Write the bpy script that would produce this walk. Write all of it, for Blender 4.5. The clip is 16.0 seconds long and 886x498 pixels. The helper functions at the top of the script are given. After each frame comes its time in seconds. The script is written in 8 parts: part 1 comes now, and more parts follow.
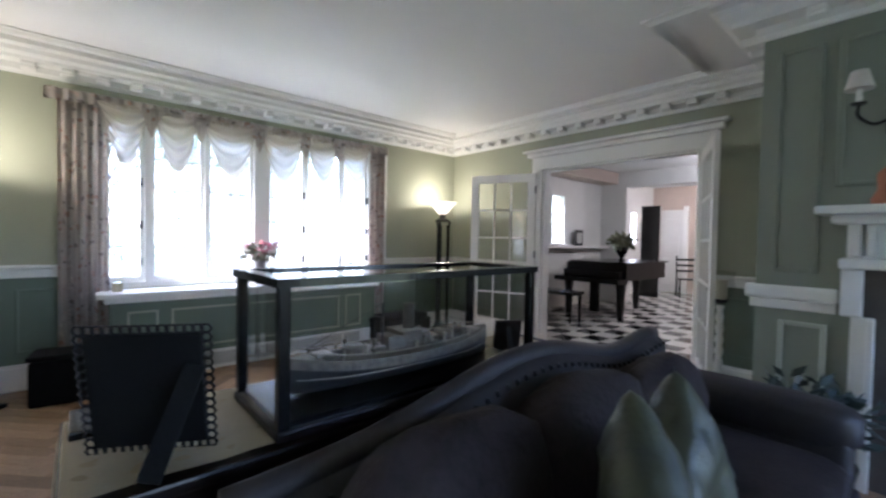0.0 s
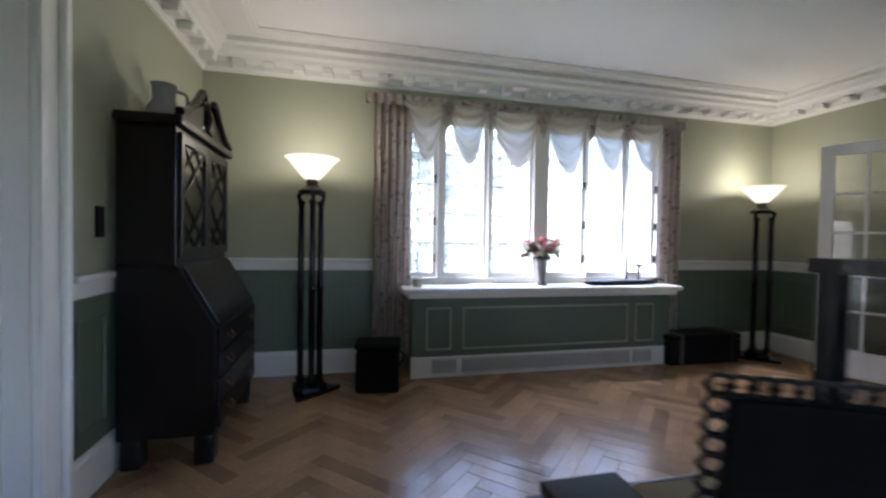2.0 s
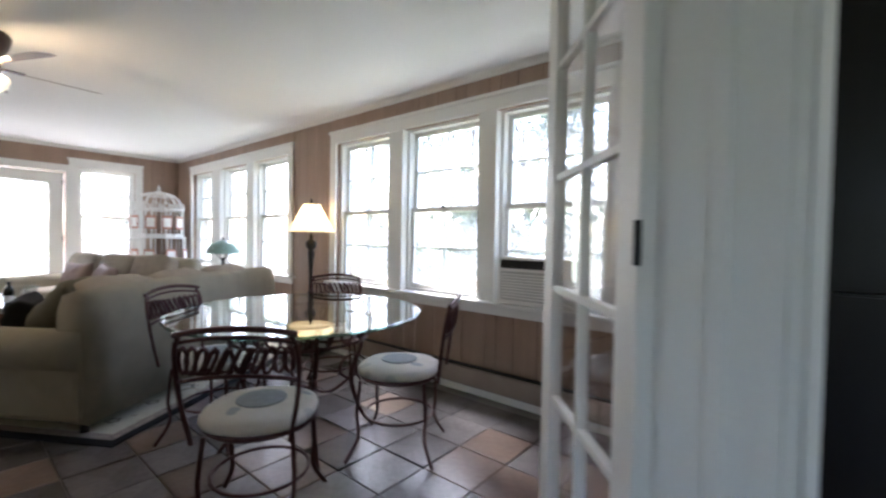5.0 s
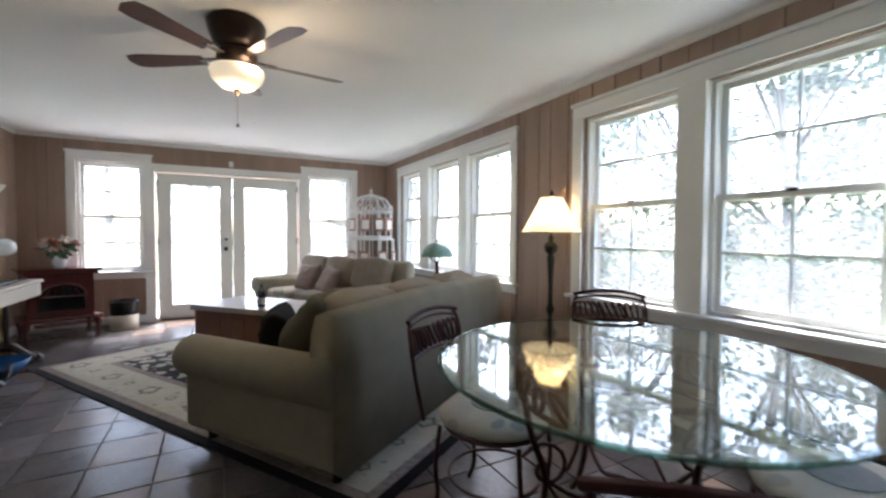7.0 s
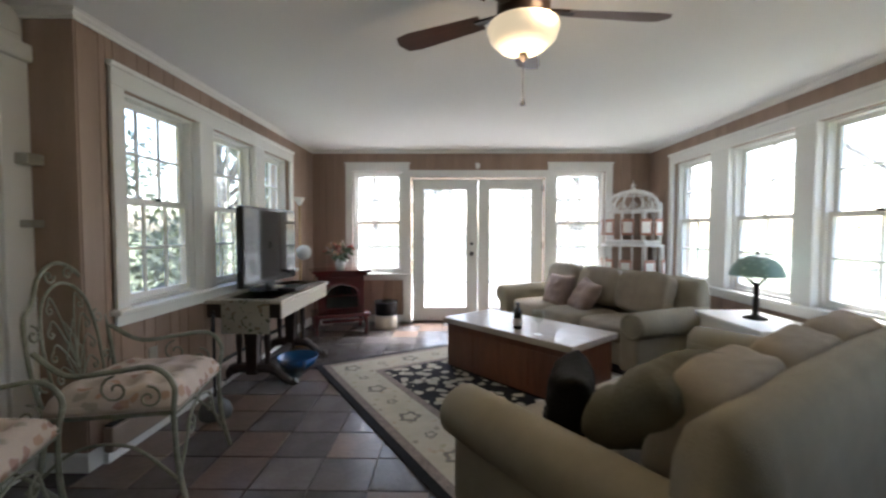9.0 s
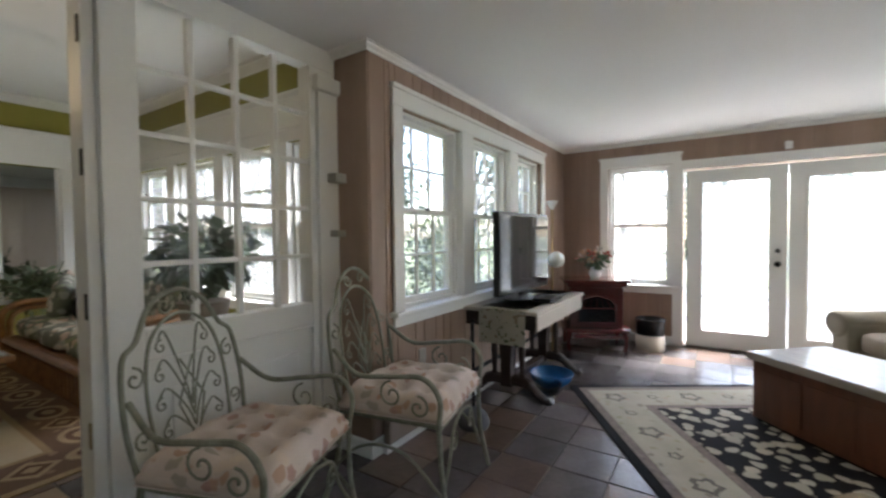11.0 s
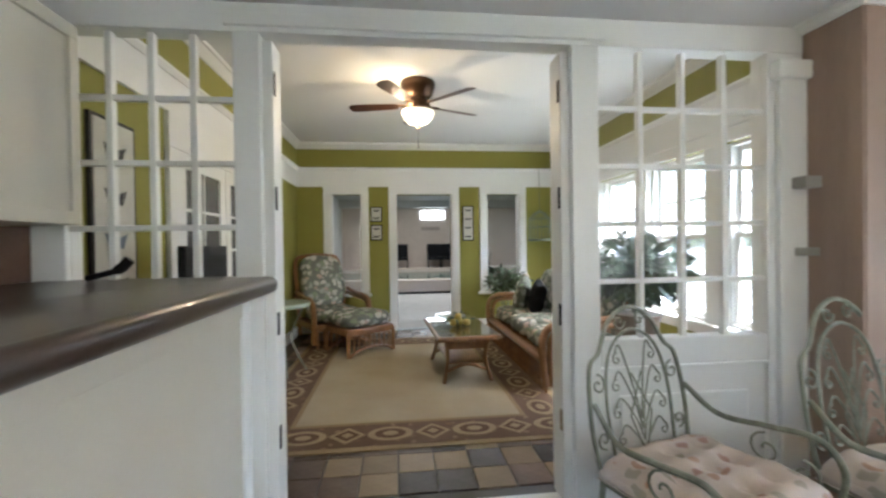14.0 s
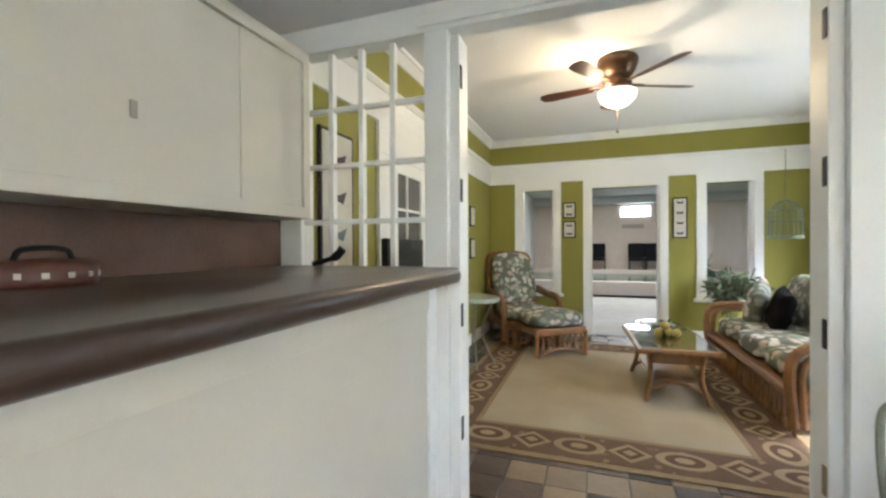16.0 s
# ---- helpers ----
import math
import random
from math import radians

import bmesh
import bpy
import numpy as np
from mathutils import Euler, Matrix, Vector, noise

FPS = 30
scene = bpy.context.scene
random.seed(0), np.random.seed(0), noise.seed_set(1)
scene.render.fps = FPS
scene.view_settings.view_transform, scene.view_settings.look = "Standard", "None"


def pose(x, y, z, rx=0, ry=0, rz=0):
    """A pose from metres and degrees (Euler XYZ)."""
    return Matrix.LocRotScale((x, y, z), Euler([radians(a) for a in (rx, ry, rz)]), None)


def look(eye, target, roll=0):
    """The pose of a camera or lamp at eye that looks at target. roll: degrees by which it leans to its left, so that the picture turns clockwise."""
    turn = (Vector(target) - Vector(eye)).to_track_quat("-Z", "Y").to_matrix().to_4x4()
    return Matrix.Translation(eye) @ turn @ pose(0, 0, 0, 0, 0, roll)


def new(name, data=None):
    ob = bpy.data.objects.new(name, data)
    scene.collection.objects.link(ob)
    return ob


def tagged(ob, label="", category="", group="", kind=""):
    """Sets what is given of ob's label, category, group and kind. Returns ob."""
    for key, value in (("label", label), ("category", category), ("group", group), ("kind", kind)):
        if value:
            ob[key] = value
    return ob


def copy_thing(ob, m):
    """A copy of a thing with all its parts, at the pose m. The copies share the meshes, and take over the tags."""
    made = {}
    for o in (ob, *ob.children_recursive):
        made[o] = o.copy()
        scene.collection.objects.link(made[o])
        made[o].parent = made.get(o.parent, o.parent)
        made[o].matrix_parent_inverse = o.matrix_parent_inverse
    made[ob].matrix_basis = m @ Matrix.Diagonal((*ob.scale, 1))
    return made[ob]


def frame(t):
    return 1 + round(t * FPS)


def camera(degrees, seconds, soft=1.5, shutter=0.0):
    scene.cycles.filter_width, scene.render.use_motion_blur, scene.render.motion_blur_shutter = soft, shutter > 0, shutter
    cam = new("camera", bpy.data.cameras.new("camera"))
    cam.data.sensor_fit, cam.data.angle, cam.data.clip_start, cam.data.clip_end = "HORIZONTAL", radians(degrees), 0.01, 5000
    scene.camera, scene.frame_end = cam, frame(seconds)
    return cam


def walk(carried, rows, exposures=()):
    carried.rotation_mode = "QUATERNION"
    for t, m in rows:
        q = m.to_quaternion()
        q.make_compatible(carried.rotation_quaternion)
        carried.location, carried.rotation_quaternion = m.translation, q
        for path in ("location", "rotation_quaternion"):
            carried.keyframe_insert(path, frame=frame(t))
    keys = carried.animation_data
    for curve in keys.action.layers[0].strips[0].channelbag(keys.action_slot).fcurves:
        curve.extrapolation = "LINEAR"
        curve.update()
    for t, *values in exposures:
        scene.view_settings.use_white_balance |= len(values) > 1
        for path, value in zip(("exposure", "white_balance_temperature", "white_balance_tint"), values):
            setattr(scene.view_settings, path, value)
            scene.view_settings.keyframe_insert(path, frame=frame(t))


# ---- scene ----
cam = camera(93.0, 16.0, 2.4, 0.4)
PATH = [
    (0, (0.658, 0.218, 1.315), (1.973, 1.725, 1.265), 1.1),
    (0.5, (0.615, 0.403, 1.309), (1.745, 2.052, 1.256), 1.1),
    (1, (0.553, 0.642, 1.289), (1.466, 2.421, 1.24), 1.1),
    (1.5, (0.423, 0.928, 1.268), (1.11, 2.806, 1.218), 1.1),
    (2, (0.279, 1.192, 1.221), (0.742, 3.137, 1.173), 1.0),
    (2.5, (0.16, 1.471, 1.203), (0.371, 3.459, 1.163), 0.8),
    (3, (0.065, 1.699, 1.196), (-0.08, 3.692, 1.137), 0.7),
    (3.5, (-0.059, 1.828, 1.19), (-0.557, 3.765, 1.145), 0.7),
    (4, (-0.285, 2.0, 1.19), (-1.06, 3.843, 1.147), 0.7),
    (4.5, (-0.54, 2.126, 1.217), (-1.594, 3.825, 1.161), 0.8),
    (5, (-0.865, 2.199, 1.176), (-2.143, 3.736, 1.128), 1.0),
    (7.5, (-2.29, 2.244, 1.213), (-4.147, 2.984, 1.142), -0.0),
    (8, (-2.54, 2.184, 1.238), (-4.481, 2.662, 1.163), -0.1),
    (8.5, (-2.778, 2.144, 1.272), (-4.765, 2.355, 1.181), -0.2),
    (9, (-3.0, 2.057, 1.296), (-4.998, 2.023, 1.211), 0.1),
    (11.5, (-3.356, 1.773, 1.307), (-4.871, 0.468, 1.256), -0.8),
    (12, (-3.316, 1.743, 1.317), (-4.644, 0.248, 1.275), -0.8),
    (12.5, (-3.272, 1.706, 1.33), (-4.368, 0.033, 1.307), -0.8),
    (13, (-3.21, 1.7, 1.356), (-4.041, -0.119, 1.333), -1.0),
    (13.5, (-3.195, 1.701, 1.377), (-3.729, -0.227, 1.357), -0.8),
    (14, (-3.188, 1.706, 1.388), (-3.407, -0.282, 1.367), -0.8),
    (14.5, (-3.194, 1.702, 1.387), (-3.106, -0.296, 1.367), -0.6),
    (15, (-3.197, 1.678, 1.394), (-2.852, -0.292, 1.384), -0.7),
    (15.5, (-3.196, 1.621, 1.372), (-2.662, -0.306, 1.367), -0.4),
    (16, (-3.216, 1.569, 1.354), (-2.541, -0.314, 1.341), -0.3),
]
walk(cam, [(t, look(eye, target, roll)) for t, eye, target, roll in PATH], [(0.0, 4.45, 5500, 19), (1.5, 3.95, 5550, 19), (2.5, 3.6, 5650, 18), (4.0, 3.75, 5850, 16), (5.0, 3.8, 5900, 14), (7.5, 3.3, 5950, 11), (9.0, 3.25, 6100, 10), (11.5, 3.55, 6000, 9), (12.5, 4.0, 5800, 8), (14.0, 4.49, 5600, 8), (16.0, 4.92, 5700, 7)])

# ---- world and light ----
world = bpy.data.worlds.new("sky")
scene.world = world
world.use_nodes = True
wn = world.node_tree
sky = wn.nodes.new("ShaderNodeTexSky")
sky.sky_type, sky.sun_disc = "NISHITA", False
sky.sun_elevation, sky.sun_rotation = radians(55), radians(-60)
sky.air_density, sky.dust_density = 1.0, 3.0
wn.links.new(sky.outputs[0], wn.nodes["Background"].inputs[0])
wn.nodes["Background"].inputs[1].default_value = 0.15


def lamp(name, kind, m, energy, color=(1, 1, 1), size=0.1, size_y=None, angle=None):
    data = bpy.data.lights.new(name, kind)
    data.energy, data.color = energy, color
    if kind == "AREA":
        data.shape, data.size, data.size_y = "RECTANGLE", size, size_y or size
    elif kind == "SUN":
        data.angle = angle
    else:
        data.shadow_soft_size = size
    ob = new(name, data)
    ob.matrix_world = m
    return ob


lamp("sun", "SUN", look((-20, 12, 33), (0, 0, 0)), 1.9, (1, 0.97, 0.93), angle=radians(14))
DAY = (0.93, 0.97, 1.0)
WARM = (1.0, 0.72, 0.42)


# ---- materials ----
def mat(name, col, rough=0.5, metal=0.0, var=0.12, scale=5.0, bump=0.08, fine=90.0, stretch=(1, 1, 1), coat=0.0, col2=None, rand=0.0):
    m = bpy.data.materials.new(name)
    m.use_nodes = True
    t, b = m.node_tree, m.node_tree.nodes["Principled BSDF"]
    b.inputs["Roughness"].default_value, b.inputs["Metallic"].default_value = rough, metal
    b.inputs["Coat Weight"].default_value = coat
    b.inputs["Specular IOR Level"].default_value = 0.18 if rough > 0.78 else 0.5
    tc, mp = t.nodes.new("ShaderNodeTexCoord"), t.nodes.new("ShaderNodeMapping")
    mp.inputs["Scale"].default_value = stretch
    t.links.new(tc.outputs["Object"], mp.inputs[0])
    n1, n2 = t.nodes.new("ShaderNodeTexNoise"), t.nodes.new("ShaderNodeTexNoise")
    for n, s in ((n1, scale), (n2, fine)):
        n.inputs["Scale"].default_value, n.inputs["Detail"].default_value = s, 4
        t.links.new(mp.outputs[0], n.inputs["Vector"])
    ramp = t.nodes.new("ShaderNodeValToRGB")
    c2 = col2 or [c * (1 - 2 * var) for c in col]
    ramp.color_ramp.elements[0].position, ramp.color_ramp.elements[1].position = 0.32, 0.68
    ramp.color_ramp.elements[0].color, ramp.color_ramp.elements[1].color = (*c2, 1), (*col, 1)
    mixf = t.nodes.new("ShaderNodeMath")
    mixf.operation = "MULTIPLY_ADD"
    mixf.inputs[1].default_value, mixf.inputs[2].default_value = 0.35, 0.0
    t.links.new(n2.outputs[0], mixf.inputs[0])
    add = t.nodes.new("ShaderNodeMath")
    add.operation = "MULTIPLY_ADD"
    add.inputs[1].default_value = 0.65
    t.links.new(n1.outputs[0], add.inputs[0]), t.links.new(mixf.outputs[0], add.inputs[2])
    t.links.new(add.outputs[0], ramp.inputs[0])
    out = ramp.outputs[0]
    if rand:
        info, hsv, mr = t.nodes.new("ShaderNodeObjectInfo"), t.nodes.new("ShaderNodeHueSaturation"), t.nodes.new("ShaderNodeMapRange")
        geo, sm = t.nodes.new("ShaderNodeNewGeometry"), t.nodes.new("ShaderNodeMath")
        sm.operation = "ADD"
        t.links.new(info.outputs["Random"], sm.inputs[0]), t.links.new(geo.outputs["Random Per Island"], sm.inputs[1])
        fr = t.nodes.new("ShaderNodeMath")
        fr.operation = "FRACT"
        t.links.new(sm.outputs[0], fr.inputs[0])
        mr.inputs[3].default_value, mr.inputs[4].default_value = 1 - rand, 1 + rand
        t.links.new(fr.outputs[0], mr.inputs[0]), t.links.new(mr.outputs[0], hsv.inputs["Value"]), t.links.new(out, hsv.inputs["Color"])
        out = hsv.outputs[0]
    t.links.new(out, b.inputs["Base Color"])
    if bump:
        bp = t.nodes.new("ShaderNodeBump")
        bp.inputs["Strength"].default_value, bp.inputs["Distance"].default_value = bump, 0.01
        t.links.new(n2.outputs[0], bp.inputs["Height"]), t.links.new(bp.outputs[0], b.inputs["Normal"])
    return m


def pattern(name, ground, spots, scale=14.0, rough=0.9, bump=0.15, edges=(0.28, 0.34)):
    """Cloth or carpet with a printed motif: Voronoi spots of several colours on a ground."""
    m = mat(name, ground, rough, var=0.08, scale=9, bump=bump, fine=160)
    t, b = m.node_tree, m.node_tree.nodes["Principled BSDF"]
    base = b.inputs["Base Color"].links[0].from_socket
    tc, v, wob = t.nodes.new("ShaderNodeTexCoord"), t.nodes.new("ShaderNodeTexVoronoi"), t.nodes.new("ShaderNodeTexNoise")
    wob.inputs["Scale"].default_value = scale * 0.8
    va = t.nodes.new("ShaderNodeVectorMath")
    va.operation = "MULTIPLY_ADD"
    va.inputs[1].default_value = (0.09, 0.09, 0.09)
    t.links.new(tc.outputs["Object"], wob.inputs["Vector"])
    t.links.new(wob.outputs["Color"], va.inputs[0]), t.links.new(tc.outputs["Object"], va.inputs[2])
    v.inputs["Scale"].default_value = scale
    t.links.new(va.outputs[0], v.inputs["Vector"])
    pick = t.nodes.new("ShaderNodeValToRGB")
    pick.color_ramp.interpolation = "CONSTANT"
    while len(pick.color_ramp.elements) < len(spots):
        pick.color_ramp.elements.new(0.5)
    for i, c in enumerate(spots):
        pick.color_ramp.elements[i].position, pick.color_ramp.elements[i].color = i / len(spots), (*c, 1)
    sep = t.nodes.new("ShaderNodeSeparateColor")
    t.links.new(v.outputs["Color"], sep.inputs[0]), t.links.new(sep.outputs[0], pick.inputs[0])
    mr = t.nodes.new("ShaderNodeMapRange")
    mr.inputs[1].default_value, mr.inputs[2].default_value, mr.inputs[3].default_value, mr.inputs[4].default_value = edges[0], edges[1], 1, 0
    t.links.new(v.outputs["Distance"], mr.inputs[0])
    mix = t.nodes.new("ShaderNodeMix")
    mix.data_type = "RGBA"
    t.links.new(mr.outputs[0], mix.inputs[0]), t.links.new(base, mix.inputs[6]), t.links.new(pick.outputs[0], mix.inputs[7])
    t.links.new(mix.outputs[2], b.inputs["Base Color"])
    return m


def glow(name, col, strength, base=(0.9, 0.85, 0.75)):
    m = bpy.data.materials.new(name)
    m.use_nodes = True
    b = m.node_tree.nodes["Principled BSDF"]
    b.inputs["Base Color"].default_value, b.inputs["Roughness"].default_value = (*base, 1), 0.4
    b.inputs["Emission Color"].default_value, b.inputs["Emission Strength"].default_value = (*col, 1), strength
    return m


def glassy(name, col=(1, 1, 1), rough=0.0, shine=0.03, veil=0.0):
    m = bpy.data.materials.new(name)
    m.use_nodes = True
    t = m.node_tree
    t.nodes.clear()
    out, gl, tr, mx, lw, pw, ml = (t.nodes.new("ShaderNode" + k) for k in ("OutputMaterial", "BsdfGlossy", "BsdfTransparent", "MixShader", "LayerWeight", "Math", "Math"))
    gl.inputs["Roughness"].default_value = rough
    tr.inputs[0].default_value = (*col, 1)
    pw.operation, pw.inputs[1].default_value = "POWER", 4.0
    ml.operation, ml.inputs[1].default_value, ml.inputs[2].default_value = "MULTIPLY_ADD", 0.85, shine
    lw.inputs[0].default_value = 0.5
    t.links.new(lw.outputs["Facing"], pw.inputs[0]), t.links.new(pw.outputs[0], ml.inputs[0])
    through_ = tr
    if veil:
        # translucent share puts the haze of glare and insect screen into the pane
        tl, mv = t.nodes.new("ShaderNodeBsdfTranslucent"), t.nodes.new("ShaderNodeMixShader")
        tl.inputs[0].default_value, mv.inputs[0].default_value = (0.85, 0.87, 0.88, 1), veil
        t.links.new(tr.outputs[0], mv.inputs[1]), t.links.new(tl.outputs[0], mv.inputs[2])
        through_ = mv
    t.links.new(ml.outputs[0], mx.inputs[0]), t.links.new(through_.outputs[0], mx.inputs[1]), t.links.new(gl.outputs[0], mx.inputs[2]), t.links.new(mx.outputs[0], out.inputs[0])
    return m


def sheer(name, col):
    m = bpy.data.materials.new(name)
    m.use_nodes = True
    t = m.node_tree
    t.nodes.clear()
    out, df, tl, tr, m1, m2 = (t.nodes.new("ShaderNode" + k) for k in ("OutputMaterial", "BsdfDiffuse", "BsdfTranslucent", "BsdfTransparent", "MixShader", "MixShader"))
    df.inputs[0].default_value = tl.inputs[0].default_value = (*col, 1)
    m1.inputs[0].default_value, m2.inputs[0].default_value = 0.38, 0.07
    t.links.new(df.outputs[0], m1.inputs[1]), t.links.new(tl.outputs[0], m1.inputs[2])
    t.links.new(m1.outputs[0], m2.inputs[1]), t.links.new(tr.outputs[0], m2.inputs[2]), t.links.new(m2.outputs[0], out.inputs[0])
    return m


WHITE = mat("white_paint", (0.80, 0.80, 0.77), 0.45, var=0.03, scale=2, bump=0.03)
CEIL = mat("ceiling_paint", (0.80, 0.80, 0.79), 0.9, var=0.02, scale=1.5, bump=0.05, fine=200)
SAGE = mat("sage_paint", (0.36, 0.375, 0.28), 0.7, var=0.04, scale=2, bump=0.04, fine=200)
SAGEP = mat("sage_panel_paint", (0.13, 0.17, 0.12), 0.5, var=0.05, scale=2, bump=0.03)
OLIVE = mat("olive_paint", (0.29, 0.27, 0.065), 0.8, var=0.04, scale=2, bump=0.04, fine=200)
TAN = mat("tan_wall_panel", (0.36, 0.25, 0.185), 0.5, var=0.13, scale=3, bump=0.12, fine=60, stretch=(3, 3, 0.25), rand=0.08)
CREAM = mat("cream_panel_paint", (0.57, 0.54, 0.46), 0.5, var=0.03, scale=3, bump=0.03)
OAK = mat("oak_parquet", (0.42, 0.27, 0.155), 0.26, var=0.2, scale=4, bump=0.06, fine=50, stretch=(1, 1, 1), coat=0.15, rand=0.28)
SLATE = mat("slate_tile", (0.15, 0.135, 0.135), 0.25, var=0.22, scale=5, bump=0.22, fine=30, rand=0.35)
SLATE2 = mat("brown_slate_tile", (0.17, 0.115, 0.09), 0.28, var=0.22, scale=5, bump=0.22, fine=30, rand=0.3)
SLATE3 = mat("tan_slate_tile", (0.27, 0.20, 0.125), 0.4, var=0.15, scale=5, bump=0.2, fine=30, rand=0.2)
GROUT = mat("tile_grout", (0.16, 0.15, 0.14), 0.9)
DARKWOOD = mat("dark_mahogany", (0.011, 0.0075, 0.007), 0.34, var=0.3, scale=4, bump=0.05, stretch=(4, 4, 0.6), coat=0.12)
REDWOOD = mat("red_brown_wood", (0.16, 0.055, 0.025), 0.32, var=0.25, scale=5, bump=0.06, stretch=(4, 4, 0.7), coat=0.2)
WALNUT = mat("walnut_counter", (0.055, 0.032, 0.024), 0.28, var=0.25, scale=5, bump=0.05, stretch=(5, 0.6, 5), coat=0.2)
RATTAN = mat("rattan_cane", (0.30, 0.14, 0.045), 0.4, var=0.25, scale=14, bump=0.15, coat=0.2)
BLACKLAC = mat("black_lacquer", (0.007, 0.007, 0.008), 0.26, var=0.1, coat=0.15, bump=0.0)
BLACKM = mat("black_metal", (0.012, 0.012, 0.014), 0.45, 0.3, bump=0.05)
BLACKCLOTH = mat("black_cloth", (0.007, 0.007, 0.008), 0.85, bump=0.2)
IRON = mat("brown_wrought_iron", (0.06, 0.017, 0.016), 0.4, 0.5, bump=0.1)
VERDI = mat("verdigris_iron", (0.31, 0.32, 0.25), 0.6, 0.2, var=0.25, scale=20, bump=0.2)
GLASS = glassy("clear_glass")
PANE = glassy("hazed_window_glass", veil=0.11)
for m_, lv in ((DARKWOOD, 0.22), (BLACKLAC, 0.25), (BLACKM, 0.25)):
    m_.node_tree.nodes["Principled BSDF"].inputs["Specular IOR Level"].default_value = lv
TGLASS = glassy("table_glass", (0.90, 0.95, 0.93), 0.0, 0.10)


# ---- mesh helpers ----
def thing(name, label="", category="", group="", kind="", at=(0, 0, 0), rz=0):
    ob = new(name)
    ob.empty_display_size = 0.1
    ob.matrix_world = pose(*at, 0, 0, rz)
    return tagged(ob, label, category, group, kind)


def part(name, bm, material, parent=None, label="", smooth=False):
    me = bpy.data.meshes.new(name)
    bm.normal_update()
    bm.to_mesh(me)
    bm.free()
    me.materials.append(material)
    if smooth:
        for p in me.polygons:
            p.use_smooth = True
    ob = new(name, me)
    ob.parent = parent
    if label:
        tagged(ob, label)
    return ob


def solo(name, bm, material, label, category="", kind="", group="", smooth=False):
    return tagged(part(name, bm, material, None, "", smooth), label, category, group, kind)


def bx(bm, x0, x1, y0, y1, z0, z1, bev=0.0, m=None):
    made = bmesh.ops.create_cube(bm, size=1)["verts"]
    for v in made:
        v.co = Vector(((x0 + x1) / 2 + v.co.x * (x1 - x0), (y0 + y1) / 2 + v.co.y * (y1 - y0), (z0 + z1) / 2 + v.co.z * (z1 - z0)))
    if bev:
        es = list({e for v in made for e in v.link_edges})
        made = bmesh.ops.bevel(bm, geom=es, offset=bev, segments=2, affect="EDGES", profile=0.6)["verts"]
    if m is not None:
        bmesh.ops.transform(bm, matrix=m, verts=list({v for v in made}))
    return bm


def box(x0, x1, y0, y1, z0, z1, bev=0.0, m=None):
    return bx(bmesh.new(), x0, x1, y0, y1, z0, z1, bev, m)


def tube(bm, pts, r, seg=8, closed=False):
    """A round rod along points; r may be a number or one radius a point."""
    pts = [Vector(p) for p in pts]
    n, rings, up = len(pts), [], None
    for i, p in enumerate(pts):
        a, b = pts[i - 1 if (i or closed) else 0], pts[(i + 1) % n if (i < n - 1 or closed) else i]
        d = (b - a).normalized()
        if up is None:
            up = d.orthogonal().normalized()
        up = (up - d * up.dot(d))
        up = up.normalized() if up.length > 1e-6 else d.orthogonal().normalized()
        side, rr = d.cross(up), r[i] if isinstance(r, (list, tuple)) else r
        rings.append([bm.verts.new(p + (up * math.cos(2 * math.pi * k / seg) + side * math.sin(2 * math.pi * k / seg)) * rr) for k in range(seg)])
    for i in range(n if closed else n - 1):
        a, b = rings[i], rings[(i + 1) % n]
        for k in range(seg):
            bm.faces.new((a[k], a[(k + 1) % seg], b[(k + 1) % seg], b[k]))
    if not closed:
        bm.faces.new(rings[0][::-1]), bm.faces.new(rings[-1])
    return bm


def lathe(bm, prof, at=(0, 0, 0), seg=20, sx=1.0, sy=1.0):
    """A turned shape from (radius, height) pairs."""
    rings = []
    for r, z in prof:
        rings.append([bm.verts.new((at[0] + sx * r * math.cos(2 * math.pi * k / seg), at[1] + sy * r * math.sin(2 * math.pi * k / seg), at[2] + z)) for k in range(seg)])
    for a, b in zip(rings, rings[1:]):
        for k in range(seg):
            bm.faces.new((a[k], a[(k + 1) % seg], b[(k + 1) % seg], b[k]))
    if prof[0][0] > 1e-4:
        bm.faces.new(rings[0][::-1])
    if prof[-1][0] > 1e-4:
        bm.faces.new(rings[-1])
    return bm


def turned(prof, at=(0, 0, 0), seg=20, sx=1.0, sy=1.0):
    return lathe(bmesh.new(), prof, at, seg, sx, sy)


def rod(pts, r, seg=8, closed=False):
    return tube(bmesh.new(), pts, r, seg, closed)


def smooth_path(pts, n=6):
    """Catmull-Rom through the points."""
    pts = [Vector(p) for p in pts]
    ext, out = [2 * pts[0] - pts[1]] + pts + [2 * pts[-1] - pts[-2]], []
    for i in range(1, len(ext) - 2):
        p0, p1, p2, p3 = ext[i - 1:i + 3]
        for k in range(n):
            t = k / n
            out.append(0.5 * ((2 * p1) + (p2 - p0) * t + (2 * p0 - 5 * p1 + 4 * p2 - p3) * t * t + (3 * p1 - p0 - 3 * p2 + p3) * t ** 3))
    return out + [pts[-1]]


def spiral(cx, cz, r0, turns, start, plane, n=16, sgn=1):
    """A scroll in a plane: plane maps (u, w) to a place."""
    return [plane(cx + r0 * (1 - 0.85 * i / n) * math.cos(start + sgn * turns * 2 * math.pi * i / n),
                  cz + r0 * (1 - 0.85 * i / n) * math.sin(start + sgn * turns * 2 * math.pi * i / n)) for i in range(n + 1)]


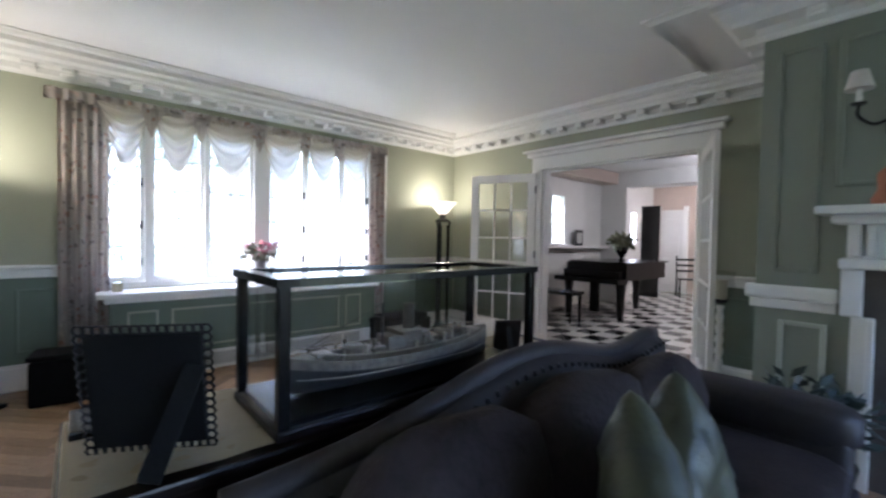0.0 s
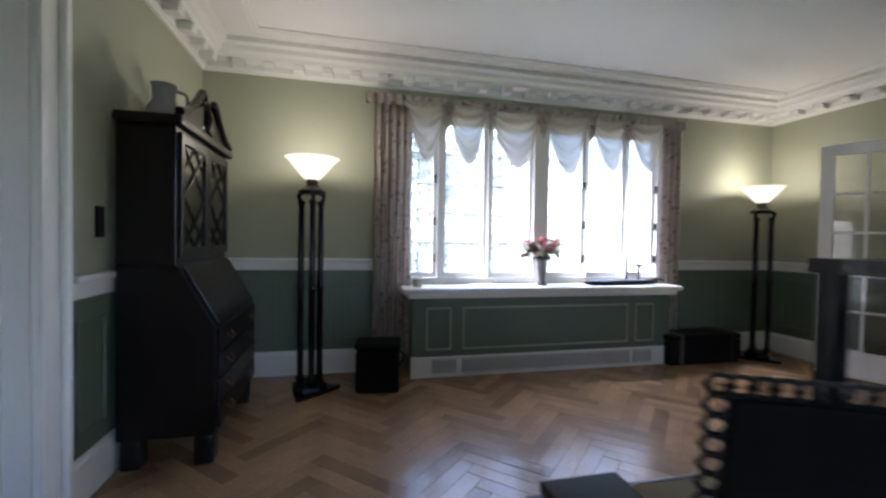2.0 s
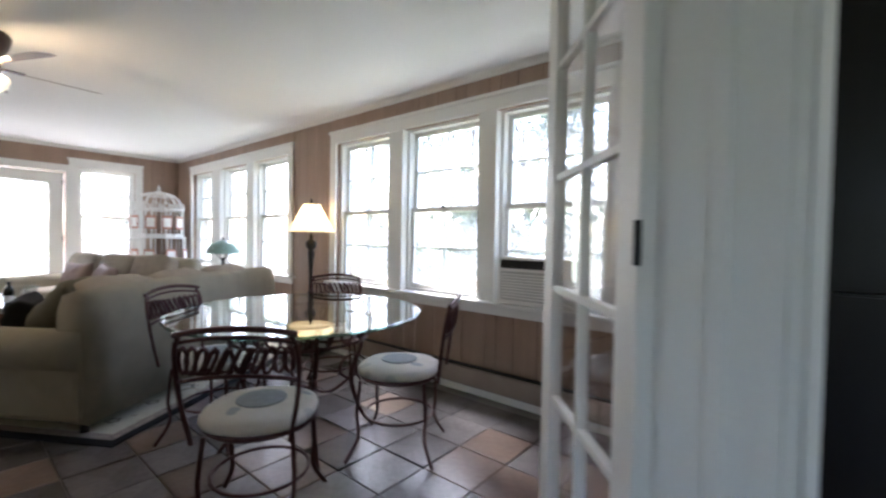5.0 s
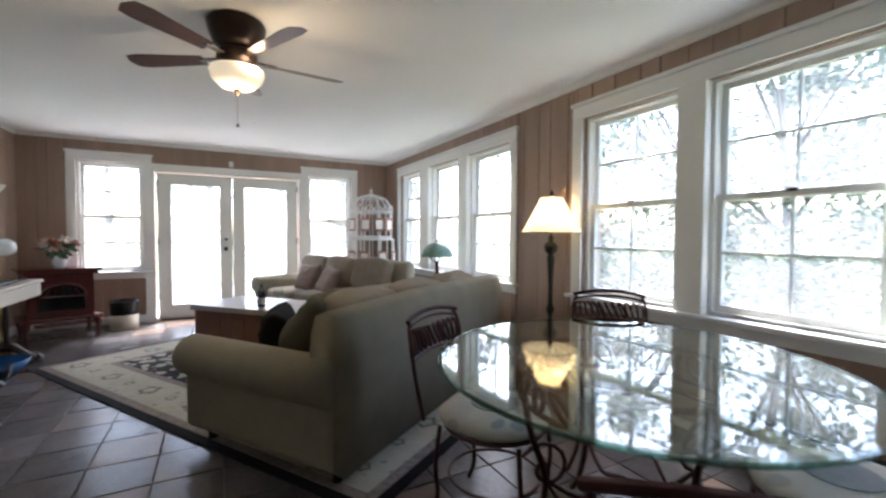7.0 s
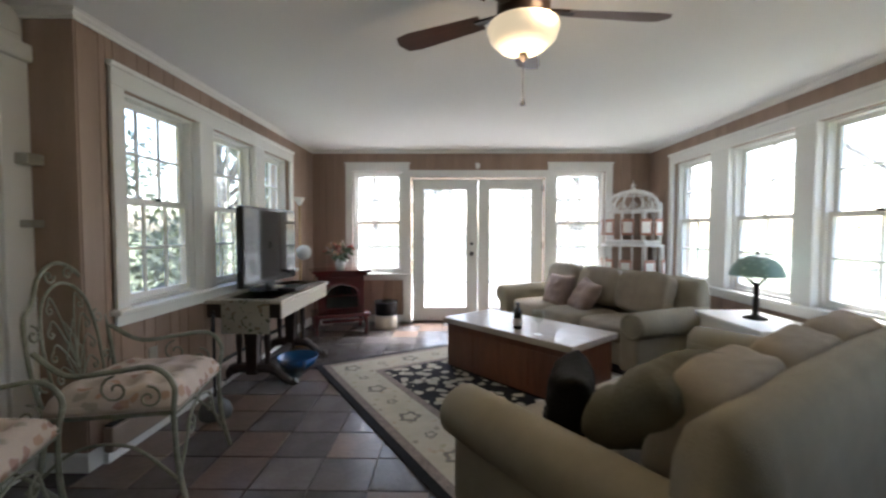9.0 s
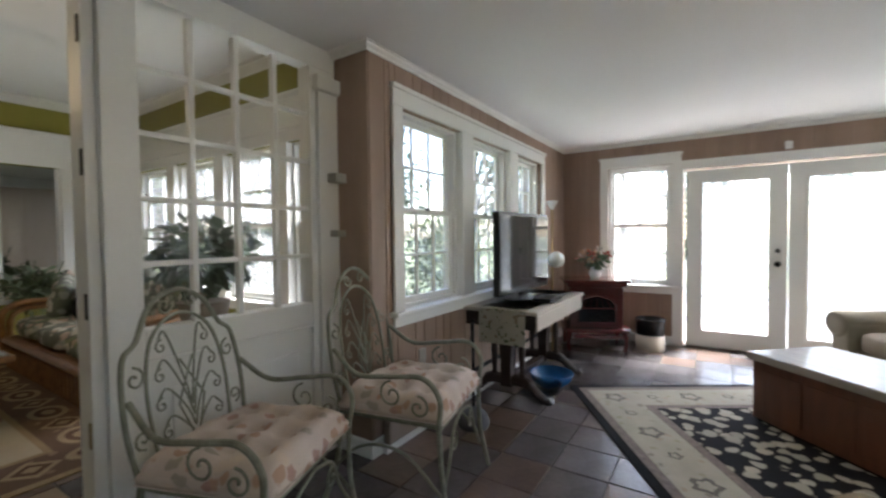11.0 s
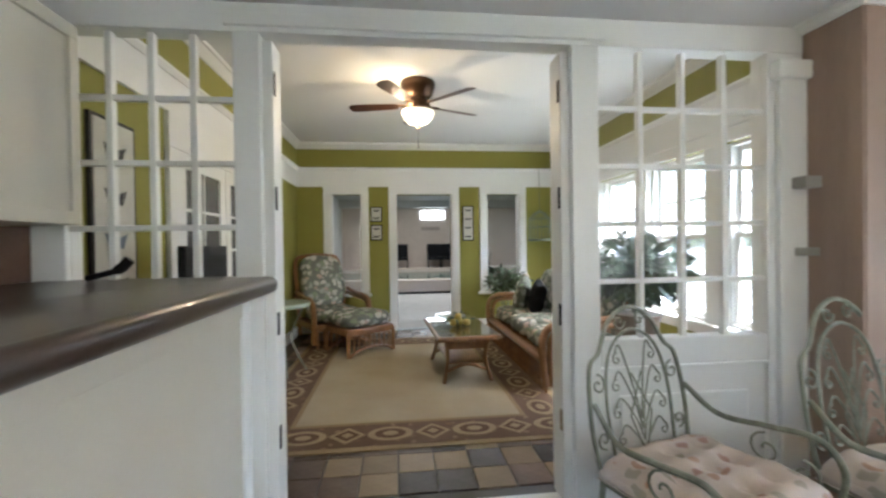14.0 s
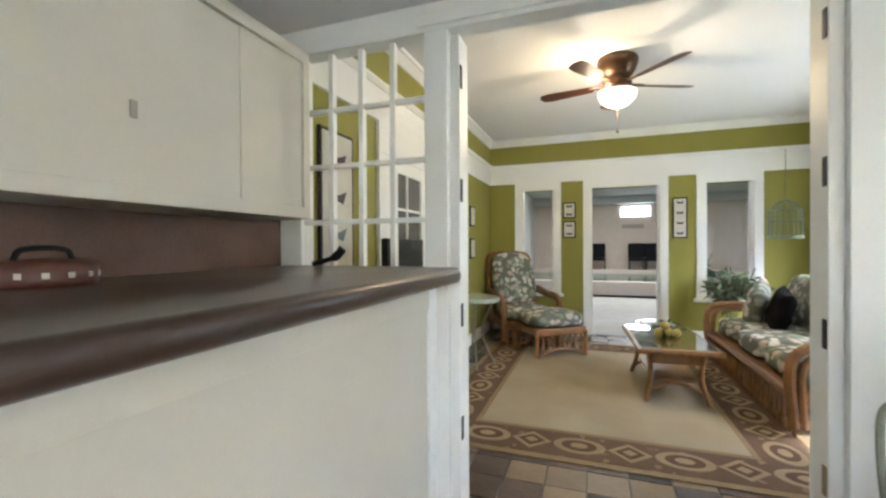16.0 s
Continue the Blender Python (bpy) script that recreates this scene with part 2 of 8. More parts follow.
def sweep_profile(bm, prof, path, closed=False):
    """A moulding: the profile (inward, height) carried along a level path of (x, y), inward to the path's left."""
    n, rings = len(path), []
    for i, p in enumerate(path):
        p = Vector(p)
        a = Vector(path[i - 1]) if (i or closed) else None
        b = Vector(path[(i + 1) % n]) if (i < n - 1 or closed) else None
        d1 = (p - a).normalized() if a is not None else (b - p).normalized()
        d2 = (b - p).normalized() if b is not None else d1
        n1, n2 = Vector((-d1.y, d1.x)), Vector((-d2.y, d2.x))
        k = n1 + n2
        k = k / max(k.dot(n1), 0.2)
        rings.append([bm.verts.new((p.x + k.x * u, p.y + k.y * u, h)) for u, h in prof])
    for i in range(n if closed else n - 1):
        a, b = rings[i], rings[(i + 1) % n]
        for j in range(len(prof) - 1):
            bm.faces.new((a[j], b[j], b[j + 1], a[j + 1]))
    return bm


def cells(u0, u1, z0, z1, holes):
    """The rectangles that are left of a wall when its openings are cut out."""
    us = sorted({u0, u1, *(min(max(h[k], u0), u1) for h in holes for k in (0, 1))})
    for a, b in zip(us, us[1:]):
        if b - a < 1e-4:
            continue
        mid, z = (a + b) / 2, z0
        for h in sorted((h for h in holes if h[0] < mid < h[1]), key=lambda h: h[2]):
            if h[2] > z + 1e-4:
                yield a, b, z, min(h[2], z1)
            z = max(z, h[3])
        if z < z1 - 1e-4:
            yield a, b, z, z1


def slab(axis, u0, u1, v0, v1, z0, z1, bev=0.0, bm=None):
    bm = bm or bmesh.new()
    v0, v1 = min(v0, v1), max(v0, v1)
    return bx(bm, u0, u1, v0, v1, z0, z1, bev) if axis == "x" else bx(bm, v0, v1, u0, u1, z0, z1, bev)


def wall(name, axis, u0, u1, v0, v1, z0, z1, holes, material, label):
    bm = bmesh.new()
    for a, b, c, d in cells(u0, u1, z0, z1, holes):
        slab(axis, a, b, v0, v1, c, d, 0, bm)
    return solo(name, bm, material, label, "wall", "structure")


def boards(parent, axis, u0, u1, v, out, z0, z1, holes, material, seed):
    """Vertical wall boards of uneven width, each a piece of its own, proud of the wall."""
    rnd, u = random.Random(seed), u0
    while u < u1 - 0.02:
        w = min(rnd.choice((0.10, 0.145, 0.19, 0.215)), u1 - u)
        for a, b, c, d in cells(u, u + w, z0, z1, holes):
            if b - a > 0.012:
                part("board", slab(axis, a + 0.003, b - 0.003, v, v + out * 0.012, c, d, 0.003), material, parent)
        u += w


def sash_window(parent, axis, u0, u1, z0, z1, v, out, cols=2, rows=2):
    """A double-hung unit: jamb, two sashes with muntins, two panes. out: +1 or -1, the way to the outside."""
    f, zm = 0.035, (z0 + z1) / 2
    bm = bmesh.new()
    for a, b, c, d in cells(u0, u1, z0, z1, [(u0 + 0.025, u1 - 0.025, z0 + 0.02, z1 - 0.02)]):
        slab(axis, a, b, v, v + out * 0.10, c, d, 0, bm)
    part("window_frame", bm, WHITE, parent)
    for c0, c1, off in ((z0 + 0.02, zm + 0.02, 0.03), (zm - 0.02, z1 - 0.02, 0.065)):
        a0, a1 = u0 + 0.025, u1 - 0.025
        bm = bmesh.new()
        for a, b, c, d in cells(a0, a1, c0, c1, [(a0 + f, a1 - f, c0 + f * 1.2, c1 - f)]):
            slab(axis, a, b, v + out * off, v + out * (off + 0.032), c, d, 0, bm)
        sash = part("sash", bm, WHITE, parent)
        for i in range(1, cols):
            u = a0 + f + (a1 - a0 - 2 * f) * i / cols
            part("muntin", slab(axis, u - 0.006, u + 0.006, v + out * (off + 0.006), v + out * (off + 0.026), c0 + f * 1.2, c1 - f), WHITE, sash)
        for i in range(1, rows):
            z = c0 + f * 1.2 + (c1 - c0 - f * 2.2) * i / rows
            part("muntin", slab(axis, a0 + f, a1 - f, v + out * (off + 0.004), v + out * (off + 0.028), z - 0.007, z + 0.007), WHITE, sash)
        pane = part("pane", slab(axis, a0 + f * 0.7, a1 - f * 0.7, v + out * (off + 0.014), v + out * (off + 0.018), c0 + f, c1 - f * 0.7), PANE, sash)
        pane.visible_shadow = False
    part("sash_lock", slab(axis, (u0 + u1) / 2 - 0.025, (u0 + u1) / 2 + 0.025, v + out * 0.01, v + out * 0.03, zm + 0.01, zm + 0.03, 0.004), BLACKM, parent)


def casing(parent, axis, u0, u1, z0, z1, v, out, w=0.1, sill=True, head=0.03):
    """Flat casing with a back band on the room side of an opening's edges, and a stool with its apron."""
    th = -out * 0.022
    for name, a, b, c, d in (("casing", u0 - w, u0, z0, z1), ("casing", u1, u1 + w, z0, z1), ("casing", u0 - w, u1 + w, z1, z1 + w)):
        part(name, slab(axis, a, b, v - out * 0.012, v + th - out * 0.012, c, d, 0.006), WHITE, parent)
    part("back_band", slab(axis, u0 - w - 0.012, u1 + w + 0.012, v - out * 0.012, v + th * 1.7 - out * 0.012, z1 + w, z1 + w + head, 0.008), WHITE, parent)
    if sill:
        part("window_sill", slab(axis, u0 - w - 0.03, u1 + w + 0.03, v + out * 0.05, v - out * 0.075, z0 - 0.03, z0, 0.008), WHITE, parent)
        part("apron", slab(axis, u0 - w, u1 + w, v - out * 0.012, v - out * 0.03, z0 - 0.10, z0 - 0.03, 0.005), WHITE, parent)


def window_group(name, axis, units, z0, z1, v, out, label, cols=2, rows=2):
    w = thing(name, label, "window", kind="structure")
    for u0, u1 in units:
        sash_window(w, axis, u0, u1, z0, z1, v + out * 0.03, out, cols, rows)
    for (a, b), (c, d) in zip(units, units[1:]):
        part("mullion", slab(axis, b, c, v - out * 0.034, v + out * 0.12, z0, z1, 0.006), WHITE, w)
    casing(w, axis, units[0][0], units[-1][1], z0, z1, v, out)
    return w


def french_leaf(name, width, z0, z1, cols, rows, kick=0.24, stile=0.10, label="", top=0.10):
    """A glazed door leaf, hinged at its own origin and reaching along +x, 40 mm thick, its pieces as parts."""
    d = thing(name, label, "door", kind="structure")
    bm = bmesh.new()
    for a, b, c, e in cells(0, width, z0, z1, [(stile, width - stile, z0 + kick, z1 - top)]):
        bx(bm, a, b, -0.02, 0.02, c, e)
    leaf = part("door_leaf", bm, WHITE, d)
    gx0, gx1, gz0, gz1 = stile, width - stile, z0 + kick, z1 - top
    for i in range(1, cols):
        x = gx0 + (gx1 - gx0) * i / cols
        part("muntin", box(x - 0.011, x + 0.011, -0.016, 0.016, gz0, gz1, 0.004), WHITE, d)
    for i in range(1, rows):
        z = gz0 + (gz1 - gz0) * i / rows
        part("muntin", box(gx0, gx1, -0.014, 0.014, z - 0.011, z + 0.011, 0.004), WHITE, d)
    for i in range(cols):
        for j in range(rows):
            p = part("pane", box(gx0 + (gx1 - gx0) * i / cols, gx0 + (gx1 - gx0) * (i + 1) / cols, -0.002, 0.002,
                                 gz0 + (gz1 - gz0) * j / rows, gz0 + (gz1 - gz0) * (j + 1) / rows), GLASS, d)
            p.visible_shadow = False
    for z in (z0 + 0.25, (z0 + z1) / 2, z1 - 0.25):
        part("hinge", turned([(0.008, 0), (0.008, 0.09)], (0, 0.022, z), 8), BLACKM, d)
    return d


# ---- the shells of the rooms ----
LW, LE, LN, LS, LH = -0.87, 5.10, 5.08, -2.4, 2.80       # living room
SW_, SE, SN, SS, SH = -8.956, -1.04, 4.85, 0.105, 2.425   # sun room
JOG, SCR = -5.185, -0.16                                   # the corner by the glazed screen, and the screen
GW, GE, GS, GF, GH = -5.64, -1.78, -4.50, 0.14, 2.87      # garden room

solo("floor_living", box(LW - 0.18, LE + 0.13, LS, LN + 0.28, -0.12, -0.022), mat("subfloor_wood", (0.2, 0.12, 0.07)), "oak parquet floor of the living room", "floor", "structure")
solo("floor_sunroom", box(SW_ - 0.1, LW - 0.18, SCR - 0.02, SN + 0.1, -0.12, -0.012), GROUT, "dark slate tile floor of the sun room with grey joints", "floor", "structure")
solo("floor_garden_room", box(GW - 0.1, GE + 0.1, GS - 0.1, SCR - 0.02, -0.12, GF - 0.012), GROUT, "brown and tan slate tile floor of the garden room", "floor", "structure")
solo("ceiling_living", box(LW - 0.1, LE + 0.1, LS, LN + 0.3, LH, LH + 0.12), CEIL, "white plaster ceiling of the living room", "ceiling", "structure")
solo("ceiling_sunroom", box(SW_ - 0.1, LW - 0.1, SCR - 0.10, SN + 0.1, SH, SH + 0.12), CEIL, "white ceiling of the sun room", "ceiling", "structure")
solo("ceiling_garden_room", box(GW - 0.1, GE + 0.1, GS - 0.1, SCR - 0.1, GH, GH + 0.12), CEIL, "white ceiling of the garden room", "ceiling", "structure")

# living room walls
LWIN = (0.72, 3.74, 0.80, 2.42)
LDOOR = (1.55, 3.10, 0.0, 2.28)
EDOOR = (1.64, 3.41, 0.0, 2.20)
wall("wall_living_north", "x", LW - 0.18, LE + 0.13, LN, LN + 0.3, 0, LH, [LWIN], SAGE, "sage green painted wall over panelled dado")
wall("wall_living_west", "y", LS, LN, LW - 0.18, LW, 0, LH, [LDOOR], SAGE, "sage green painted wall with a cased opening")
wall("wall_living_east", "y", LS, LN, LE, LE + 0.13, 0, LH, [EDOOR], SAGE, "sage green painted wall with a wide cased opening")
# the two openings are out of view, added to let in sky light
wall("wall_living_south", "x", LW - 0.18, LE + 0.13, LS - 0.15, LS, 0, LH, [(0.2, 2.0, 0.6, 2.3), (2.6, 4.4, 0.6, 2.3)], SAGE, "plain sage green wall")

# sun room walls
NWIN1 = [(-4.49, -3.70), (-3.52, -2.71), (-2.55, -1.74)]
NWIN2 = [(-8.29, -7.54), (-7.26, -6.45), (-6.25, -5.42)]
SWIN = [(-8.05, -7.35), (-7.16, -6.41), (-6.23, -5.48)]
WZ0, WZ1 = 0.72, 2.13
hole = lambda us, z0=WZ0, z1=WZ1: (us[0][0], us[-1][1], z0, z1)
wn_ = wall("wall_sunroom_north", "x", SW_ - 0.2, SE, SN, SN + 0.2, 0, SH, [hole(NWIN1), hole(NWIN2)], TAN, "tan vertical board wall with two banks of windows")
wwest = wall("wall_sunroom_west", "y", SS - 0.2, SN, SW_ - 0.2, SW_, 0, SH, [(0.68, 1.38, 0.70, 2.13), (3.52, 4.22, 0.70, 2.13), (1.50, 3.39, 0, 2.05)], TAN, "tan board wall with garden doors between two windows")
wsouth = wall("wall_sunroom_south", "x", SW_, JOG, SS - 0.2, SS, 0, SH, [hole(SWIN, 0.835)], TAN, "tan vertical board wall with a bank of windows")
boards(wn_, "x", SW_, SE, SN, -1, 0.10, SH, [hole([(-4.60, -1.63)], 0.62, 2.25), hole([(-8.40, -5.31)], 0.62, 2.25)], TAN, 1)
boards(wwest, "y", SS, SN - 0.012, SW_, 1, 0.10, SH, [(0.57, 1.49, 0.60, 2.25), (3.41, 4.33, 0.60, 2.25), (1.39, 3.50, 0, 2.15)], TAN, 2)
boards(wsouth, "x", SW_ + 0.012, JOG, SS, 1, 0.10, SH, [hole([(-8.17, -5.37)], 0.73, 2.25)], TAN, 3)
wjog = solo("wall_sunroom_jog", box(JOG - 0.02, JOG, SCR - 0.1, SS, 0, SH), TAN, "narrow return wall of tan boards", "wall", "structure")
part("board", box(JOG + 0.001, JOG + 0.012, SCR + 0.03, SS + 0.01, 0.1, SH, 0.003), TAN, wjog)
solo("wall_sunroom_east", box(-1.72, -1.045, SCR - 0.1, 1.40, 0, SH), mat("brown_board", (0.15, 0.085, 0.06), 0.6, var=0.2, scale=6, bump=0.15), "brown board wall behind the bar", "wall", "structure")
solo("wall_sunroom_east_north", box(SE - 0.012, SE, 3.30, SN, 0, SH), TAN, "tan wall beside the living room opening", "wall", "structure")

# windows of the sun room
window_group("window_1", "x", NWIN1, WZ0, WZ1, SN, 1, "bank of three white double-hung windows, lamp before it")
window_group("window_2", "x", NWIN2, WZ0, WZ1, SN, 1, "bank of three white double-hung windows behind the sofa")
window_group("window_3", "x", SWIN, 0.835, WZ1, SS, -1, "bank of three white double-hung windows behind the television", cols=3)
for i, (a, b) in enumerate(((0.68, 1.38), (3.52, 4.22))):
    window_group("window_%d" % (4 + i), "y", [(a, b)], 0.70, 2.13, SW_, -1, "single white double-hung window beside the garden doors", cols=1)

# garden doors
gd = thing("door_1", "closed pair of white glazed garden doors with black knobs", "door", kind="structure")
for a, b, kx in ((1.53, 2.445, 2.37), (2.455, 3.36, 2.53)):
    bm = bmesh.new()
    for p in cells(a, b, 0.015, 2.03, [(a + 0.15, b - 0.15, 0.20, 1.89)]):
        slab("y", p[0], p[1], SW_ - 0.02, SW_ - 0.065, p[2], p[3], 0, bm)
    leaf = part("door_leaf", bm, WHITE, gd)
    bm = bmesh.new()
    for p in cells(a + 0.13, b - 0.13, 0.18, 1.91, [(a + 0.16, b - 0.16, 0.21, 1.88)]):
        slab("y", p[0], p[1], SW_ - 0.008, SW_ - 0.02, p[2], p[3], 0.003, bm)
    part("glazing_bead", bm, WHITE, leaf)
    part("pane", slab("y", a + 0.14, b - 0.14, SW_ - 0.04, SW_ - 0.045, 0.19, 1.90), PANE, leaf).visible_shadow = False
    for z in (0.28, 1.05, 1.85):
        part("hinge", slab("y", (a - 0.004 if a < 2 else b - 0.012), (a + 0.012 if a < 2 else b + 0.004), SW_ - 0.004, SW_ - 0.02, z, z + 0.09, 0.002), BLACKM, leaf)
for z, r in ((0.98, 0.03), (1.12, 0.022)):
    part("knob", turned([(0.006, 0), (0.012, 0.01), (r, 0.03), (r, 0.05), (0.01, 0.06)], (0, 0, 0), 14), BLACKM, gd, smooth=True).matrix_local = pose(SW_ - 0.02, 2.36, z, 0, 90, 0)
for a, b, c, d in ((1.39, 1.50, 0, 2.05), (3.39, 3.50, 0, 2.05), (1.39, 3.50, 2.05, 2.15)):
    part("casing", slab("y", a, b, SW_ + 0.013, SW_ + 0.035, c, d, 0.005), WHITE, gd)
part("threshold", slab("y", 1.5, 3.39, SW_ - 0.18, SW_ + 0.03, 0.0, 0.018, 0.004), mat("bronze_threshold", (0.10, 0.07, 0.05), 0.4, 0.6), gd)
solo("door_sensor", slab("y", 2.41, 2.47, SW_ + 0.013, SW_ + 0.045, 2.17, 2.25, 0.008), WHITE, "small white door sensor over the garden doors", "sensor")

# crown, baseboards and heater of the sun room
CROWN = [(0.0, 0.0), (0.012, 0.0), (0.012, 0.012), (0.03, 0.026), (0.034, 0.036), (0.045, 0.036), (0.045, 0.042)]
crown = [(u, SH - 0.042 + h) for u, h in CROWN]
bm = sweep_profile(bmesh.new(), crown, [(SE, 3.3), (SE, SN - 0.012), (SW_ + 0.012, SN - 0.012), (SW_ + 0.012, SS + 0.012), (JOG + 0.012, SS + 0.012), (JOG + 0.012, SCR)])
solo("trim_sunroom_crown", bm, WHITE, "white crown moulding round the sun room", "moulding", "structure")
BASE = [(0.0, 0.10), (0.01, 0.10), (0.016, 0.088), (0.016, 0.0)]
for pth in ([(SE - 0.012, 3.3), (SE - 0.012, SN), (SW_, SN), (SW_, 3.5)], [(SW_, 1.39), (SW_, SS), (JOG, SS), (JOG, SCR)]):
    solo("baseboard_sunroom", sweep_profile(bmesh.new(), [(u + 0.013, h + 0.002) for u, h in BASE], pth), WHITE, "white baseboard of the sun room", "baseboard", "structure")
HEAT = mat("heater_enamel", (0.34, 0.27, 0.22), 0.4, 0.1)
for x0, x1, y0, sg in ((-5.2, -1.2, SN, -1), (-8.6, -5.3, SN, -1), (-8.0, -5.25, SS, 1)):
    h = thing("baseboard_heater", "long low tan metal baseboard heater along the wall", "heater", "sun room heaters")
    part("cover", slab("x", x0, x1, y0 + sg * 0.032, y0 + sg * 0.085, 0.06, 0.20, 0.012), HEAT, h)
    part("grille", slab("x", x0 + 0.01, x1 - 0.01, y0 + sg * 0.034, y0 + sg * 0.078, 0.205, 0.215, 0.002), BLACKM, h)
    part("foot_strip", slab("x", x0, x1, y0 + sg * 0.032, y0 + sg * 0.06, 0.0, 0.055), WHITE, h)

# ---- the glazed screen to the garden room ----
scr = thing("wall_screen", "white panelled screen with many-paned glass and a wide opening", "partition", kind="structure")
OPX0, OPX1, OPZ = -4.00, -2.62, 2.30


def glazed_panel(x0, x1, z0, z1, cols, rows):
    for i in range(1, cols):
        x = x0 + (x1 - x0) * i / cols
        part("muntin", box(x - 0.013, x + 0.013, SCR - 0.05, SCR - 0.015, z0, z1, 0.004), WHITE, scr)
    for j in range(1, rows):
        z = z0 + (z1 - z0) * j / rows
        part("muntin", box(x0, x1, SCR - 0.047, SCR - 0.018, z - 0.012, z + 0.012, 0.004), WHITE, scr)
    for i in range(cols):
        for j in range(rows):
            a, b = x0 + (x1 - x0) * i / cols, x0 + (x1 - x0) * (i + 1) / cols
            c, d = z0 + (z1 - z0) * j / rows, z0 + (z1 - z0) * (j + 1) / rows
            part("pane", box(a, b, SCR - 0.035, SCR - 0.031, c, d), GLASS, scr).visible_shadow = False


for a, b in ((JOG, -4.99), (-4.13, OPX0), (OPX1, -2.51), (-1.85, -1.72)):
    part("post", box(a, b, SCR - 0.10, SCR, 0, OPZ, 0.006), WHITE, scr)
part("pilaster", box(-5.19, -5.03, SCR, SCR + 0.03, 0.14, 2.16, 0.006), WHITE, scr)
part("pilaster_cap", box(-5.205, -5.0, SCR, SCR + 0.06, 2.16, 2.25, 0.015), WHITE, scr)
for a, b in ((-4.99, -4.13), (-2.51, -1.85)):
    part("panel", box(a, b, SCR - 0.07, SCR - 0.025, 0, 0.80), WHITE, scr)
    part("rail", box(a, b, SCR - 0.09, SCR - 0.004, 0.80, 0.93, 0.008), WHITE, scr)
    part("bead", box(a, b, SCR - 0.02, SCR + 0.004, 0.785, 0.80, 0.003), WHITE, scr)
    part("rail", box(a, b, SCR - 0.09, SCR - 0.004, 0.0, 0.16, 0.008), WHITE, scr)
    part("raised_field", box(a + 0.1, b - 0.1, SCR - 0.025, SCR - 0.008, 0.26, 0.66, 0.008), WHITE, scr)
    glazed_panel(a, b, 0.93, 2.29, 4, 5)
part("header", box(JOG, -1.72, SCR - 0.10, SCR, OPZ, SH, 0.004), WHITE, scr)
part("header_band", box(-4.16, -2.48, SCR, SCR + 0.02, OPZ + 0.02, OPZ + 0.075, 0.006), WHITE, scr)
part("header_crown", sweep_profile(bmesh.new(), [(u * 1.3, SH - 0.042 + h) for u, h in CROWN], [(-1.72, SCR), (JOG, SCR)]), WHITE, scr)
part("upper_wall", box(GW - 0.1, GE + 0.13, SCR - 0.12, SCR - 0.10, SH - 0.02, GH), OLIVE, scr)
part("threshold", box(OPX0, OPX1, SCR - 0.14, SCR + 0.13, 0, GF + 0.012, 0.006), WHITE, scr)
for x, sg in ((OPX0, 1), (OPX1, -1)):
    # folded-back door leaves, seen edge on within the opening
    lf = thing("door_leaf_folded", "white glazed door leaf folded back into the opening", "door", kind="structure")
    part("leaf", box(min(x, x + sg * 0.045), max(x, x + sg * 0.045), SCR - 0.16, SCR - 0.03, GF + 0.02, OPZ - 0.02, 0.004), WHITE, lf)
    for z in (0.5, 1.0, 1.55, 2.05):
        part("hinge", box(min(x + sg * 0.046, x + sg * 0.05), max(x + sg * 0.046, x + sg * 0.05), SCR - 0.06, SCR - 0.035, z, z + 0.1), mat("brass_hinge", (0.35, 0.28, 0.15), 0.4, 0.8) if z == 0.5 and x == OPX0 else BLACKM, lf)

# ---- garden room ----
GWIN = [(-4.05, -3.27), (-3.10, -2.32), (-2.15, -1.37), (-1.20, -0.42)]
GDOOR, GOP2, GWIN2 = (-4.02, -3.18, GF, 2.13), (-2.69, -2.25, 0.69, 2.13), (-5.04, -4.53, 0.68, 2.13)
wall("wall_garden_south", "x", GW - 0.1, GE + 0.1, GS - 0.12, GS, 0, GH, [GDOOR, GOP2, GWIN2], OLIVE, "olive green wall with white frieze band and openings to the pool room")
wall("wall_garden_west", "y", GS, SCR - 0.12, GW - 0.12, GW, 0, GH, [(-4.05, -0.42, 0.74, 2.11)], OLIVE, "olive green wall with a bank of windows")
wall("wall_garden_east", "y", GS, SCR - 0.12, GE, GE + 0.12, 0, GH, [], OLIVE, "olive green wall with white frieze band")
window_group("window_6", "y", GWIN, 0.74, 2.11, GW, -1, "bank of white double-hung windows in the garden room")
for nm, bm in (("trim_frieze_south", box(GW, GE, GS, GS + 0.02, 2.24, 2.50, 0.004)), ("trim_frieze_west", box(GW, GW + 0.02, GS + 0.02, SCR - 0.12, 2.24, 2.50, 0.004)),
               ("trim_frieze_east", box(GE - 0.02, GE, GS + 0.02, SCR - 0.12, 2.24, 2.50, 0.004))):
    solo(nm, bm, WHITE, "white frieze band", "trim", "structure")
solo("trim_frieze_cap", sweep_profile(bmesh.new(), [(0.02, 2.47), (0.03, 2.47), (0.05, 2.50), (0.05, 2.515), (0.0, 2.515)], [(GE, SCR - 0.12), (GE, GS), (GW, GS), (GW, SCR - 0.12)][::-1]), WHITE, "white cap moulding on the frieze", "trim", "structure")
gcrown = [(0, GH - 0.09), (0.012, GH - 0.09), (0.06, GH - 0.03), (0.075, GH - 0.03), (0.075, GH)]
solo("trim_garden_crown", sweep_profile(bmesh.new(), gcrown, [(GE, SCR - 0.12), (GE, GS), (GW, GS), (GW, SCR - 0.12)][::-1]), WHITE, "white crown moulding of the garden room", "moulding", "structure")
